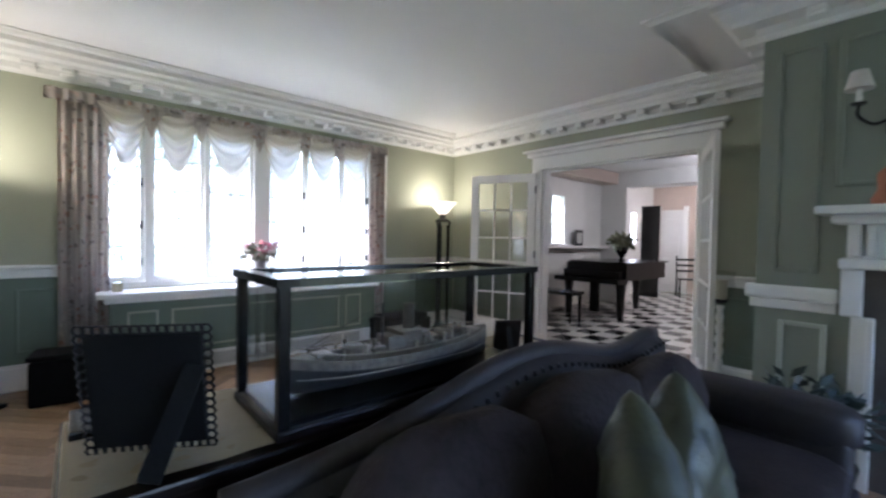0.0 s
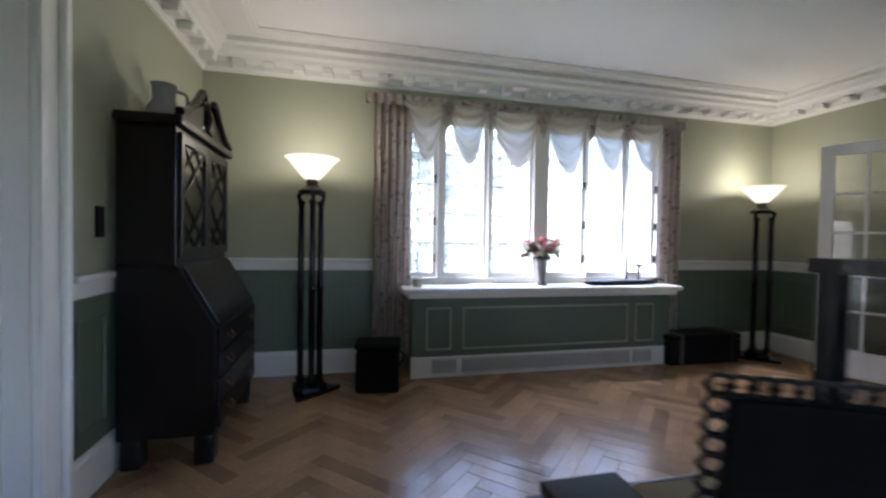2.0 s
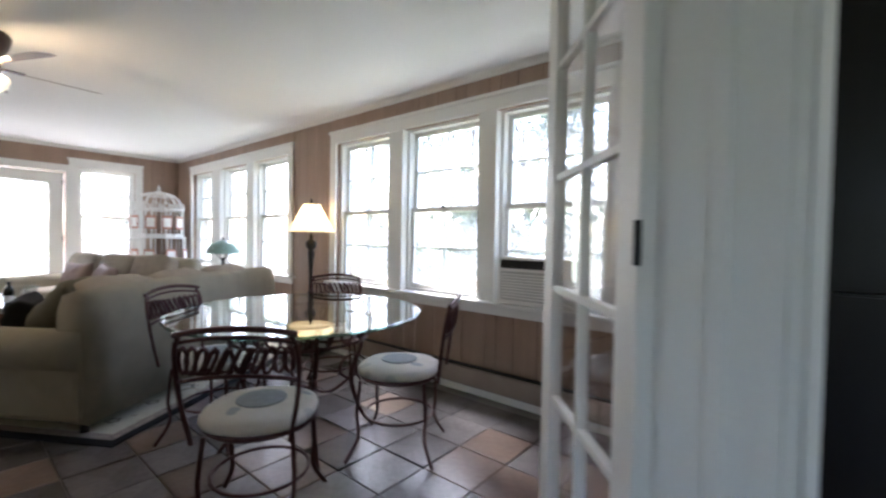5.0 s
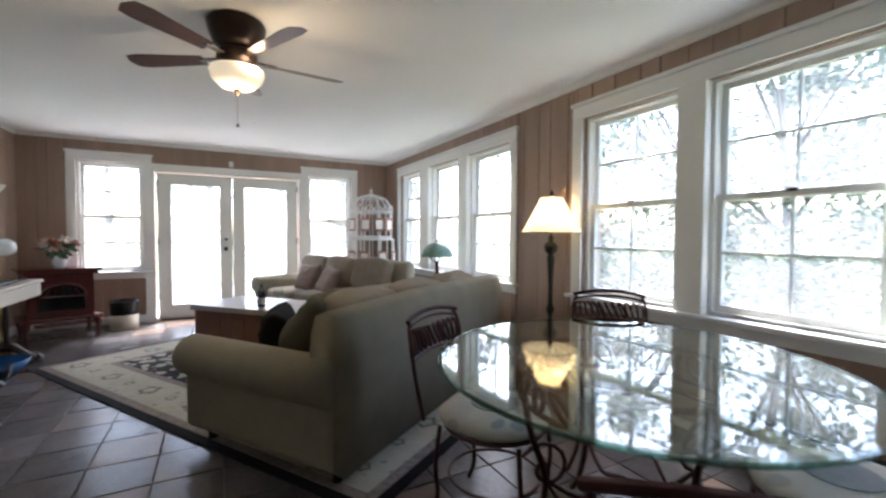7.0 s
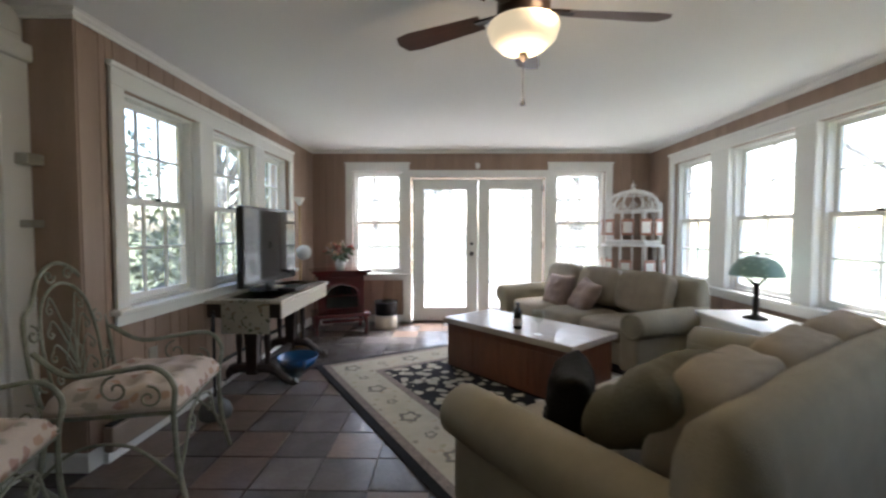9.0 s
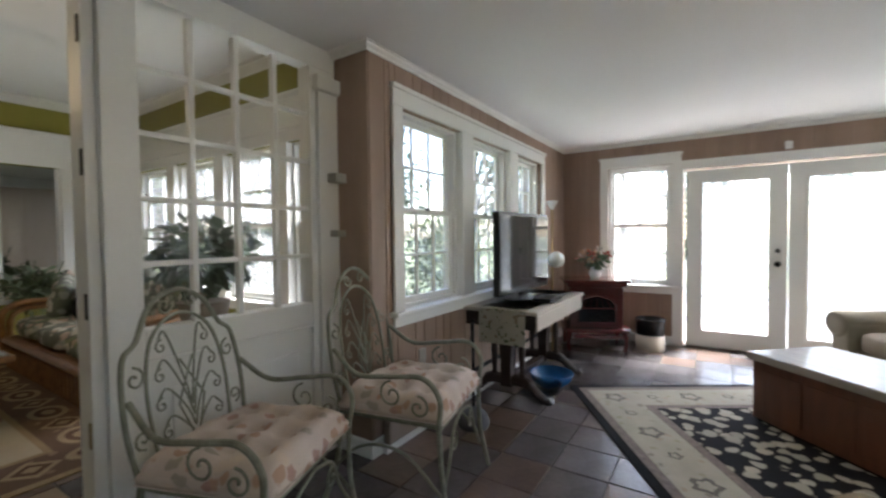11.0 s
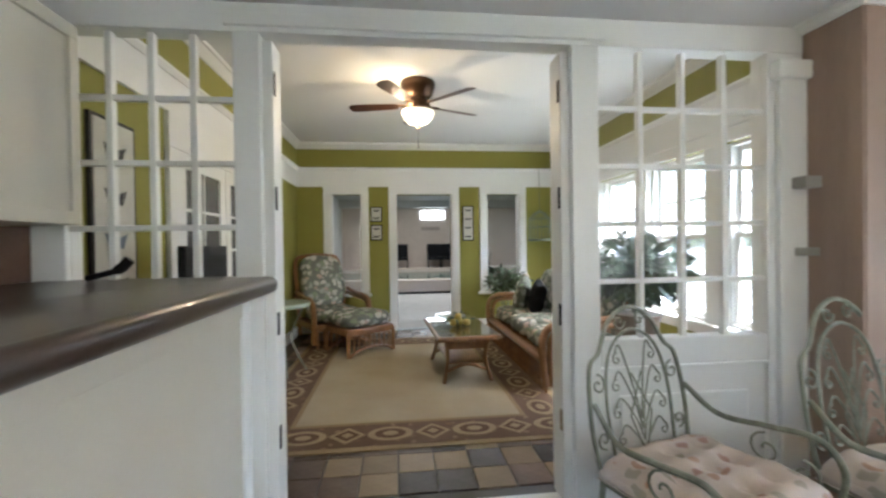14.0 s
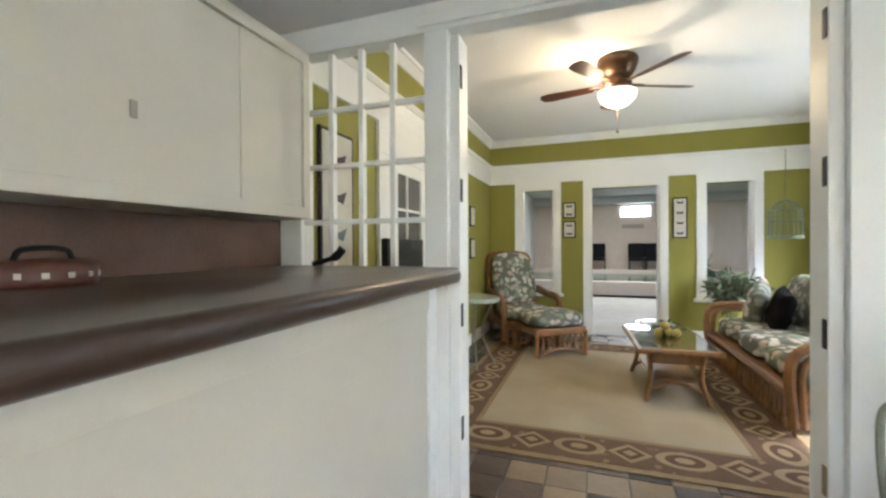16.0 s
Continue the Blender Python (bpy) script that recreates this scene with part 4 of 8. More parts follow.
def rug_rosette(x, y, r):
    """A small open flower ring woven into the border."""
    bm = bmesh.new()
    a_ = np.linspace(0, 2 * math.pi, 15)[:-1]
    rad = lambda q: r * (1 + 0.25 * math.cos(5 * q))
    lo, hi = [bm.verts.new((x + rad(q) * math.cos(q), y + rad(q) * math.sin(q), 0.0122)) for q in a_], [bm.verts.new((x + 0.6 * rad(q) * math.cos(q), y + 0.6 * rad(q) * math.sin(q), 0.0126)) for q in a_]
    for i in range(14):
        bm.faces.new((lo[i], lo[(i + 1) % 14], hi[(i + 1) % 14], hi[i]))
    part("rug_rosette", bm, MOTIF, rug)


for k in range(12):
    for y in (0.28, RUGY1 - 0.28):
        rug_rosette(0.28 + k * 0.299, y, 0.075 if k % 2 == 0 else 0.04)
for k in range(1, 6):
    for x in (0.28, RUGX1 - 0.28):
        rug_rosette(x, 0.28 + k * 0.298, 0.04 if k % 2 else 0.075)

# near sofa: its back to the dining table, seat towards the west; far sofa under the north windows
sofa("taupe chenille three-seat sofa with rolled arms, seen from behind", 2.20, pose(-5.13, 4.53, 0, 0, 0, -55.5), 3, SOFAFAB, 1.14, h=0.845)
sofa("taupe sofa with loose cushions facing the trunk table", 2.15, pose(-8.80, 3.55, 0, 0, 0, 25), 3, SOFAFAB, 0.95)
pillow("throw_pillow", "dusty rose velvet throw pillow on the sofa", (-7.93, 3.33, 0.60), (0.2, 0.11, 0.19), -20, 0, 25, ROSEFAB, 3)
pillow("throw_pillow", "dusty rose ruffled throw pillow on the sofa", (-7.60, 3.52, 0.58), (0.22, 0.10, 0.18), -30, 8, 5, ROSEFAB, 4)
pillow("throw_pillow", "throw pillow in shade-darkened taupe slumped against the sofa arm", (-4.46, 2.80, 0.71), (0.27, 0.14, 0.17), -52, 4, -62, SHADETAUPE, 6)
pillow("throw_pillow", "small black fringed pillow on the sofa", (-4.74, 2.56, 0.60), (0.16, 0.11, 0.15), -8, 6, -20, FURRY, 7)
pillow("throw_pillow", "rose throw pillow at the end of the sofa", (-5.36, 4.02, 0.60), (0.2, 0.11, 0.16), -30, 10, -60, ROSEFAB, 9)

trunk = thing("coffee_trunk", "long low wooden trunk table with a pale top", "table", at=(-6.66, 2.70, 0), rz=42)
trunk.matrix_world = trunk.matrix_world @ Matrix.Diagonal((1, 1, 1.08, 1))
# lid paler and greyer than the red-brown body
PALETOP = mat("pale_lid_wood", (0.42, 0.36, 0.30), 0.35, var=0.15, scale=5, stretch=(0.7, 5, 1), coat=0.2)
part("body", box(-0.66, 0.66, -0.30, 0.30, 0.03, 0.40, 0.008), REDWOOD, trunk)
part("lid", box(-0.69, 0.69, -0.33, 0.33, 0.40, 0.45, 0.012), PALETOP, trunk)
for k in (-0.45, -0.15, 0.15, 0.45):
    part("front_panel", box(k - 0.13, k + 0.13, -0.306, -0.300, 0.08, 0.35, 0.004), REDWOOD, trunk)
part("plinth", box(-0.64, 0.64, -0.28, 0.28, 0.0, 0.03), DARKWOOD, trunk)
BOTTLE = mat("dark_bottle_glass", (0.01, 0.012, 0.01), 0.08, bump=0)
wb = thing("bottle", "small dark bottle with a pale label on the trunk", "bottle", at=(-6.48, 2.62, 0.486))
part("bottle_body", turned([(0.036, 0), (0.037, 0.13), (0.03, 0.16), (0.014, 0.18), (0.013, 0.21)], seg=16), BOTTLE, wb, smooth=True)
part("bottle_label", turned([(0.0375, 0.03), (0.0378, 0.09)], seg=16), mat("paper_label", (0.6, 0.58, 0.55), 0.8), wb)
part("bottle_cap", turned([(0.015, 0.2), (0.015, 0.22)], seg=12), BLACKM, wb)
wg = thing("wine_glass", "clear stemmed wine glass on the trunk", "glass", at=(-6.28, 2.75, 0.486))
part("glass_foot", turned([(0.035, 0), (0.034, 0.003), (0.005, 0.008)], seg=16), TGLASS, wg)
part("glass_stem", turned([(0.005, 0.008), (0.004, 0.09)], seg=8), TGLASS, wg)
part("glass_bowl", turned([(0.006, 0.09), (0.035, 0.11), (0.046, 0.15), (0.048, 0.19)], seg=18), glassy("clear_bowl_glass", (0.85, 0.88, 0.86), 0.05), wg, smooth=True)

# end table with leaded-glass lamp
et = thing("end_table", "white cloth covered end table by the windows", "table", at=(-6.36, 4.48, 0))
part("tabletop", box(-0.42, 0.42, -0.26, 0.28, 0.56, 0.60, 0.01), WHITE, et)
part("apron", box(-0.40, 0.40, -0.24, 0.26, 0.46, 0.56, 0.005), WHITE, et)
for x in (-0.37, 0.37):
    for y in (-0.21, 0.23):
        part("leg", box(x - 0.025, x + 0.025, y - 0.025, y + 0.025, 0, 0.46, 0.004), WHITE, et)
tl = thing("table_lamp", "bronze table lamp with a green leaded-glass shade", "lamp", at=(-6.38, 4.50, 0.60))
BRONZE = mat("dark_bronze", (0.03, 0.025, 0.02), 0.4, 0.7)
part("lamp_base", turned([(0.085, 0), (0.085, 0.012), (0.03, 0.03), (0.02, 0.07), (0.022, 0.16), (0.02, 0.26), (0.03, 0.29)], seg=16), BRONZE, tl, smooth=True)
for a in range(4):
    part("shade_arm", rod([(0.02 * math.cos(a * 1.57), 0.02 * math.sin(a * 1.57), 0.27), (0.11 * math.cos(a * 1.57), 0.11 * math.sin(a * 1.57), 0.36)], 0.006, 6), BRONZE, tl)
SHADEG = pattern("green_leaded_glass", (0.18, 0.30, 0.26), [(0.25, 0.4, 0.36), (0.14, 0.26, 0.22), (0.3, 0.42, 0.36)], 26, 0.3, 0.05, (0.3, 0.33))
part("shade", turned([(0.19, 0.345), (0.186, 0.36), (0.165, 0.42), (0.125, 0.47), (0.06, 0.505), (0.02, 0.515)], seg=24), SHADEG, tl, smooth=True)
part("finial", turned([(0.012, 0.51), (0.016, 0.525), (0.004, 0.55)], seg=10), BRONZE, tl)

# birdcage shaped bookcase in the corner
WIRE = mat("white_wire", (0.78, 0.77, 0.74), 0.4)
bc = thing("birdcage_shelf", "tall white wire birdcage shelf with photo cards in the corner", "shelf", at=(-8.45, 4.40, 0))
for k, (z0, z1, r) in enumerate(((0.05, 0.62, 0.36), (0.62, 1.12, 0.36), (1.12, 1.55, 0.33))):
    part("shelf_board", turned([(r, z0), (r + 0.012, z0 + 0.012), (r + 0.012, z0 + 0.05), (r, z0 + 0.06)], seg=8), WIRE, bc)
    for a in range(16):
        c, s_ = math.cos(a * math.pi / 8), math.sin(a * math.pi / 8)
        part("wire", rod([(r * c, r * s_, z0 + 0.02), (r * c, r * s_, z1)], 0.016 if a % 2 == 0 else 0.007, 5), WIRE, bc)
    part("hoop", rod([(r * math.cos(a), r * math.sin(a), z1) for a in np.linspace(0, 2 * math.pi, 25)[:-1]], 0.012, 6, True), WIRE, bc)
for a in range(16):
    c, s_ = math.cos(a * math.pi / 8), math.sin(a * math.pi / 8)
    part("dome_wire", rod([(0.32 * c * math.cos(t) ** 0.8, 0.32 * s_ * math.cos(t) ** 0.8, 1.55 + 0.27 * math.sin(t)) for t in np.linspace(0, 1.5, 8)], 0.008, 5), WIRE, bc)
    part("arch_wire", rod([(0.335 * math.cos(a * math.pi / 8 + q * 0.19), 0.335 * math.sin(a * math.pi / 8 + q * 0.19), 1.55 + 0.10 * (1 - q * q)) for q in np.linspace(-1, 1, 7)], 0.007, 5), WIRE, bc)
part("dome_hoop", rod([(0.22 * math.cos(a), 0.22 * math.sin(a), 1.765) for a in np.linspace(0, 2 * math.pi, 25)[:-1]], 0.010, 6, True), WIRE, bc)
part("dome_finial", turned([(0.05, 0), (0.06, 0.02), (0.02, 0.05), (0.03, 0.08), (0.006, 0.11), (0.004, 0.15)], (0, 0, 1.80), 10), WIRE, bc)
CARD = mat("photo_card", (0.6, 0.3, 0.22), 0.6, var=0.3, scale=20)
for a, z in ((-0.6, 0.75), (0.9, 0.75), (-1.2, 0.75), (-1.8, 0.75), (0.15, 0.75), (-0.55, 1.25), (0.5, 1.25), (-1.2, 1.25), (-1.8, 1.25), (-0.0, 1.25), (-2.4, 0.75)):
    part("photo_card", box(-0.07, 0.07, -0.006, 0.006, 0, 0.20, 0.003), CARD, bc).matrix_local = pose(0.37 * math.cos(a), 0.37 * math.sin(a), z, 0, 0, math.degrees(a) + 90)
    part("card_mount", box(-0.052, 0.052, -0.008, 0.008, 0.03, 0.165), WHITE, bc).matrix_local = pose(0.37 * math.cos(a), 0.37 * math.sin(a), z, 0, 0, math.degrees(a) + 90)

# floor lamp behind the dining table
fl = thing("floor_lamp", "dark turned floor lamp with a lit ivory bell shade", "lamp", at=(-4.60, 4.61, 0))
part("lamp_base", turned([(0.15, 0), (0.15, 0.02), (0.06, 0.05), (0.03, 0.09)], seg=20), BRONZE, fl, smooth=True)
part("lamp_stem", turned([(0.016, 0.09), (0.016, 0.55), (0.035, 0.60), (0.02, 0.64), (0.018, 0.8), (0.03, 0.98), (0.035, 1.02), (0.022, 1.04), (0.05, 1.07), (0.058, 1.10), (0.05, 1.13), (0.02, 1.15), (0.024, 1.18), (0.008, 1.2), (0.008, 1.52)], seg=18), BRONZE, fl, smooth=True)
SHADE = glow("lit_ivory_shade", (1.0, 0.84, 0.58), 0.028, (0.85, 0.78, 0.62))
bm = bmesh.new()
lathe(bm, [(0.235, 1.22), (0.19, 1.30), (0.14, 1.39), (0.10, 1.47), (0.088, 1.50)], seg=8)
bmesh.ops.solidify(bm, geom=bm.faces[:], thickness=0.003)
part("shade", bm, SHADE, fl)
for z, r in ((1.22, 0.236), (1.50, 0.089)):
    part("shade_trim", rod([(r * math.cos(a), r * math.sin(a), z) for a in np.linspace(0, 2 * math.pi, 9)[:-1]], 0.006, 6, True), mat("shade_trim_cloth", (0.5, 0.42, 0.3), 0.8), fl)
part("finial", turned([(0.012, 1.51), (0.016, 1.53), (0.003, 1.56)], seg=10), BRONZE, fl)
lamp("floor_lamp_bulb", "POINT", pose(-4.60, 4.61, 1.34), 1.6, WARM, 0.04)

# dining set: glass top on scrolled iron, four chairs
TX, TY = -3.06, 3.56
dt = thing("dining_table", "oval glass dining table on a brown scrolled iron base", "table", at=(TX, TY, 0), rz=-38)
part("tabletop", turned([(0.67, 0.735), (0.682, 0.74), (0.682, 0.747), (0.67, 0.752)], seg=48, sx=1.05, sy=1.0), TGLASS, dt)
part("top_rim", rod([(0.718 * math.cos(a), 0.684 * math.sin(a), 0.7435) for a in np.linspace(0, 2 * math.pi, 49)[:-1]], 0.007, 6, True), glassy("glass_edge", (0.45, 0.6, 0.55)), dt)
part("top_hoop", rod([(0.40 * math.cos(a), 0.40 * math.sin(a), 0.72) for a in np.linspace(0, 2 * math.pi, 33)[:-1]], 0.010, 7, True), IRON, dt)
part("lower_hoop", rod([(0.38 * math.cos(a), 0.38 * math.sin(a), 0.60) for a in np.linspace(0, 2 * math.pi, 33)[:-1]], 0.010, 7, True), IRON, dt)
rnd = random.Random(5)
for a in range(4):
    an = a * math.pi / 2 + 0.3
    P = lambda r, z: (r * math.cos(an), r * math.sin(an), z)
    part("leg", rod(smooth_path([P(0.40, 0.72), P(0.36, 0.5), P(0.30, 0.3), P(0.36, 0.1), P(0.43, 0.0)]), 0.012, 7), IRON, dt)
    part("leg_scroll", rod(spiral(0.30, 0.36, 0.10, 1.2, 0.5, P), 0.008, 6), IRON, dt)
    part("stretcher", rod(smooth_path([P(0.31, 0.32), P(0.16, 0.24), P(0.0, 0.3)]), 0.009, 6), IRON, dt)
for i in range(26):
    an = i * 2 * math.pi / 26
    r, z = 0.39, 0.66
    T = lambda u, w: ((r + 0.005) * math.cos(an + u), (r + 0.005) * math.sin(an + u), z + w)
    part("leaf_ornament", rod([T(0.10 * math.cos(t) * (1 if i % 2 else 0.6), 0.045 * math.sin(t + i)) for t in np.linspace(0, 2 * math.pi, 10)[:-1]], 0.009, 5, True), IRON, dt)
SEATFAB = pattern("cream_medallion_cloth", (0.60, 0.57, 0.52), [(0.32, 0.34, 0.36), (0.42, 0.40, 0.38), (0.55, 0.50, 0.45), (0.25, 0.27, 0.31)], 9, edges=(0.25, 0.32))


def iron_chair():
    c = thing("dining_chair", "brown wrought-iron dining chair with a round cream patterned seat", "chair", "chairs round the glass table")
    part("seat_hoop", rod([(0.21 * math.cos(a), 0.21 * math.sin(a), 0.42) for a in np.linspace(0, 2 * math.pi, 25)[:-1]], 0.010, 6, True), IRON, c)
    part("seat_cushion", pad((0, 0, 0.455), (0.225, 0.225, 0.045), 2.4, 24), SEATFAB, c, smooth=True)
    part("cushion_medallion", turned([(0.10, 0.496), (0.098, 0.502), (0.03, 0.504)], seg=20), mat("blue_grey_medallion", (0.30, 0.32, 0.34), 0.9, scale=20), c)
    for x, y in ((0.17, -0.17), (-0.17, -0.17), (0.16, 0.17), (-0.16, 0.17)):
        part("leg", rod(smooth_path([(x, y, 0.42), (x * 1.08, y * 1.08, 0.25), (x * 1.05, y * 1.05, 0.12), (x * 1.35, y * 1.35, 0.0)]), 0.009, 6), IRON, c)
    part("stretcher", rod([(0.19 * math.cos(a), 0.19 * math.sin(a), 0.20) for a in np.linspace(0, 2 * math.pi, 25)[:-1]], 0.007, 6, True), IRON, c)
    B = lambda u, w: (0.245 * math.sin(u), 0.205 + 0.06 * math.cos(u) + (w - 0.45) * 0.16, w)
    for u in (-0.95, 0.95):
        part("back_post", rod(smooth_path([B(u * 0.8, 0.43), B(u, 0.6), B(u * 1.05, 0.76), B(u * 0.9, 0.83)]), 0.009, 6), IRON, c)
    for w, rr in ((0.83, 0.011), (0.80, 0.007), (0.66, 0.008)):
        part("back_rail", rod([B(u, w + 0.03 * math.cos(u * 1.5)) for u in np.linspace(-0.98, 0.98, 13)], rr, 6), IRON, c)
    for k in range(11):
        u0 = -0.8 + k * 0.16
        part("leaf_ornament", rod([B(u0 + 0.10 * math.cos(t + k), 0.745 + 0.048 * math.sin(t * (1 if k % 2 else 1) + k * 0.7)) for t in np.linspace(0, 2 * math.pi, 9)[:-1]], 0.008, 5, True), IRON, c)
    return c


ch = iron_chair()
ch.matrix_world = pose(-2.55, 3.06, 0, 0, 0, 227)
for x, y, rz in ((-2.55, 3.86, -58), (-3.46, 3.26, 121), (-3.58, 4.12, 45)):
    copy_thing(ch, pose(x, y, 0, 0, 0, rz))

# window air conditioner
ac = thing("air_conditioner", "white window air conditioner in the lower sash", "appliance")
part("cabinet", box(-2.46, -1.86, 4.74, 4.95, 0.73, 1.06, 0.012), WHITE, ac)
part("grille", box(-2.44, -2.06, 4.735, 4.742, 0.76, 0.96, 0.003), mat("grey_grille", (0.55, 0.55, 0.53), 0.5), ac)
for i in range(9):
    part("louvre", box(-2.43, -2.07, 4.728, 4.736, 0.775 + i * 0.02, 0.783 + i * 0.02), WHITE, ac)
part("control_panel", box(-2.44, -2.06, 4.732, 4.742, 0.98, 1.04, 0.003), BLACKM, ac)

# ---- iron armchairs by the screen ----
FLORAL = pattern("pink_floral_cloth", (0.62, 0.53, 0.47), [(0.48, 0.30, 0.22), (0.60, 0.50, 0.42), (0.40, 0.26, 0.22), (0.44, 0.30, 0.22), (0.38, 0.34, 0.28)], 15, edges=(0.30, 0.42))


def garden_chair():
    """Facing -y: verdigris iron armchair with scrolled back and tufted cushion."""
    c = thing("iron_armchair", "verdigris wrought-iron armchair with a pink floral tufted cushion", "chair", "iron armchairs by the screen")
    B = lambda u, w: (u, 0.22 + (w - 0.42) * 0.16, w)
    outer = smooth_path([B(-0.25, 0.42), B(-0.27, 0.62), B(-0.25, 0.82), B(-0.19, 0.88), B(-0.12, 0.99), B(0.0, 1.04), B(0.12, 0.99), B(0.19, 0.88), B(0.25, 0.82), B(0.27, 0.62), B(0.25, 0.42)])
    part("back_frame", rod(outer, 0.0095, 7), VERDI, c)
    part("inner_arch", rod(smooth_path([B(-0.17, 0.45), B(-0.18, 0.7), B(-0.13, 0.88), B(0, 0.95), B(0.13, 0.88), B(0.18, 0.7), B(0.17, 0.45)]), 0.007, 6), VERDI, c)
    for sg in (-1, 1):
        for k, (x0, z0, x1, z1) in enumerate(((0.0, 0.48, 0.13, 0.58), (0.0, 0.52, 0.14, 0.68), (0.0, 0.56, 0.13, 0.78), (0.0, 0.6, 0.11, 0.88))):
            part("spray_rod", rod(smooth_path([B(sg * x0, z0), B(sg * (x0 + 0.03), (z0 + z1) / 2), B(sg * x1 * 0.7, z1 + 0.01), B(sg * x1, z1 - 0.02)]) , 0.0042, 5), VERDI, c)
            part("scroll", rod(spiral(sg * (x1 - 0.012), z1 - 0.04, 0.026, 1.1, 1.4, B, 12, -sg), 0.0042, 5), VERDI, c)
        part("lattice_rod", rod([B(sg * 0.0, 0.46), B(sg * 0.06, 0.62), B(-sg * 0.03, 0.78)], 0.0042, 5), VERDI, c)
        part("top_scroll", rod(spiral(sg * 0.06, 0.985, 0.035, 1.2, 0, B, 12, sg), 0.005, 5), VERDI, c)
        part("side_scroll", rod(spiral(sg * 0.215, 0.76, 0.04, 1.2, 1.5, B, 12, sg), 0.005, 5), VERDI, c)
        part("side_scroll", rod(spiral(sg * 0.215, 0.56, 0.035, 1.2, -1.5, B, 12, sg), 0.005, 5), VERDI, c)
        part("arm", rod(smooth_path([(sg * 0.26, 0.25, 0.70), (sg * 0.285, 0.12, 0.61), (sg * 0.30, -0.05, 0.62), (sg * 0.305, -0.20, 0.63), (sg * 0.30, -0.27, 0.55), (sg * 0.285, -0.26, 0.42), (sg * 0.275, -0.27, 0.2), (sg * 0.285, -0.31, 0.0)]), 0.011, 7), VERDI, c)
        S = lambda u, w: (sg * 0.285, u, w)
        part("arm_scroll", rod(spiral(-0.05, 0.54, 0.06, 1.3, 1.5, S, 16, -1), 0.005, 5), VERDI, c)
        part("arm_scroll", rod(spiral(-0.17, 0.50, 0.05, 1.3, 1.5, S, 16, 1), 0.005, 5), VERDI, c)
        part("rear_leg", rod(smooth_path([(sg * 0.25, 0.22, 0.42), (sg * 0.26, 0.24, 0.2), (sg * 0.27, 0.31, 0.0)]), 0.012, 7), VERDI, c)
        F = lambda u, w: (u, -0.265, w)
        part("front_brace", rod(smooth_path([F(sg * 0.27, 0.12), F(sg * 0.18, 0.24), F(sg * 0.12, 0.36), F(0.0, 0.40)]), 0.007, 6), VERDI, c)
        part("front_scroll", rod(spiral(sg * 0.12, 0.30, 0.045, 1.2, 1.0, F, 14, sg), 0.005, 5), VERDI, c)
        part("side_brace", rod(smooth_path([S(0.27, 0.15), S(0.1, 0.3), S(-0.1, 0.3), S(-0.27, 0.15)]), 0.007, 6), VERDI, c)
    part("seat_frame", rod([(-0.26, -0.26, 0.42), (0.26, -0.26, 0.42), (0.25, 0.22, 0.42), (-0.25, 0.22, 0.42)], 0.010, 6, True), VERDI, c)
    bm = bmesh.new()
    n = 22
    g = []
    for i in range(n + 1):
        row = []
        for j in range(n + 1):
            u, v = i / n * 2 - 1, j / n * 2 - 1
            edge = (1 - abs(u) ** 6) * (1 - abs(v) ** 6)
            tuft = sum(math.exp(-((u - a) ** 2 + (v - b) ** 2) / 0.022) for a in (-0.5, 0.0, 0.5) for b in (-0.5, 0.0, 0.5))
            row.append((u * 0.27, v * 0.255 - 0.02, 0.455 + 0.085 * edge ** 0.45 - 0.062 * tuft + 0.016 * noise.noise(Vector((u * 3, v * 3, 1)))))
        g.append(row)
    top = sheet(g)
    low = [[(x, y, 0.435) for x, y, z in row] for row in g]
    vs = [[top.verts.new(p) for p in row] for row in low]
    for a, b in zip(vs, vs[1:]):
        for k in range(n):
            top.faces.new((a[k], b[k], b[k + 1], a[k + 1]))
    part("seat_cushion", top, FLORAL, c, smooth=True)
    part("cushion_side", box(-0.268, 0.268, -0.273, 0.233, 0.43, 0.475, 0.02), FLORAL, c, smooth=True)
    return c


gc = garden_chair()
gc.matrix_world = pose(-4.31, 0.27, 0, 0, 0, 200) @ Matrix.Scale(1.06, 4)
copy_thing(gc, pose(-5.10, 0.46, 0, 0, 0, 192) @ Matrix.Scale(1.03, 4))

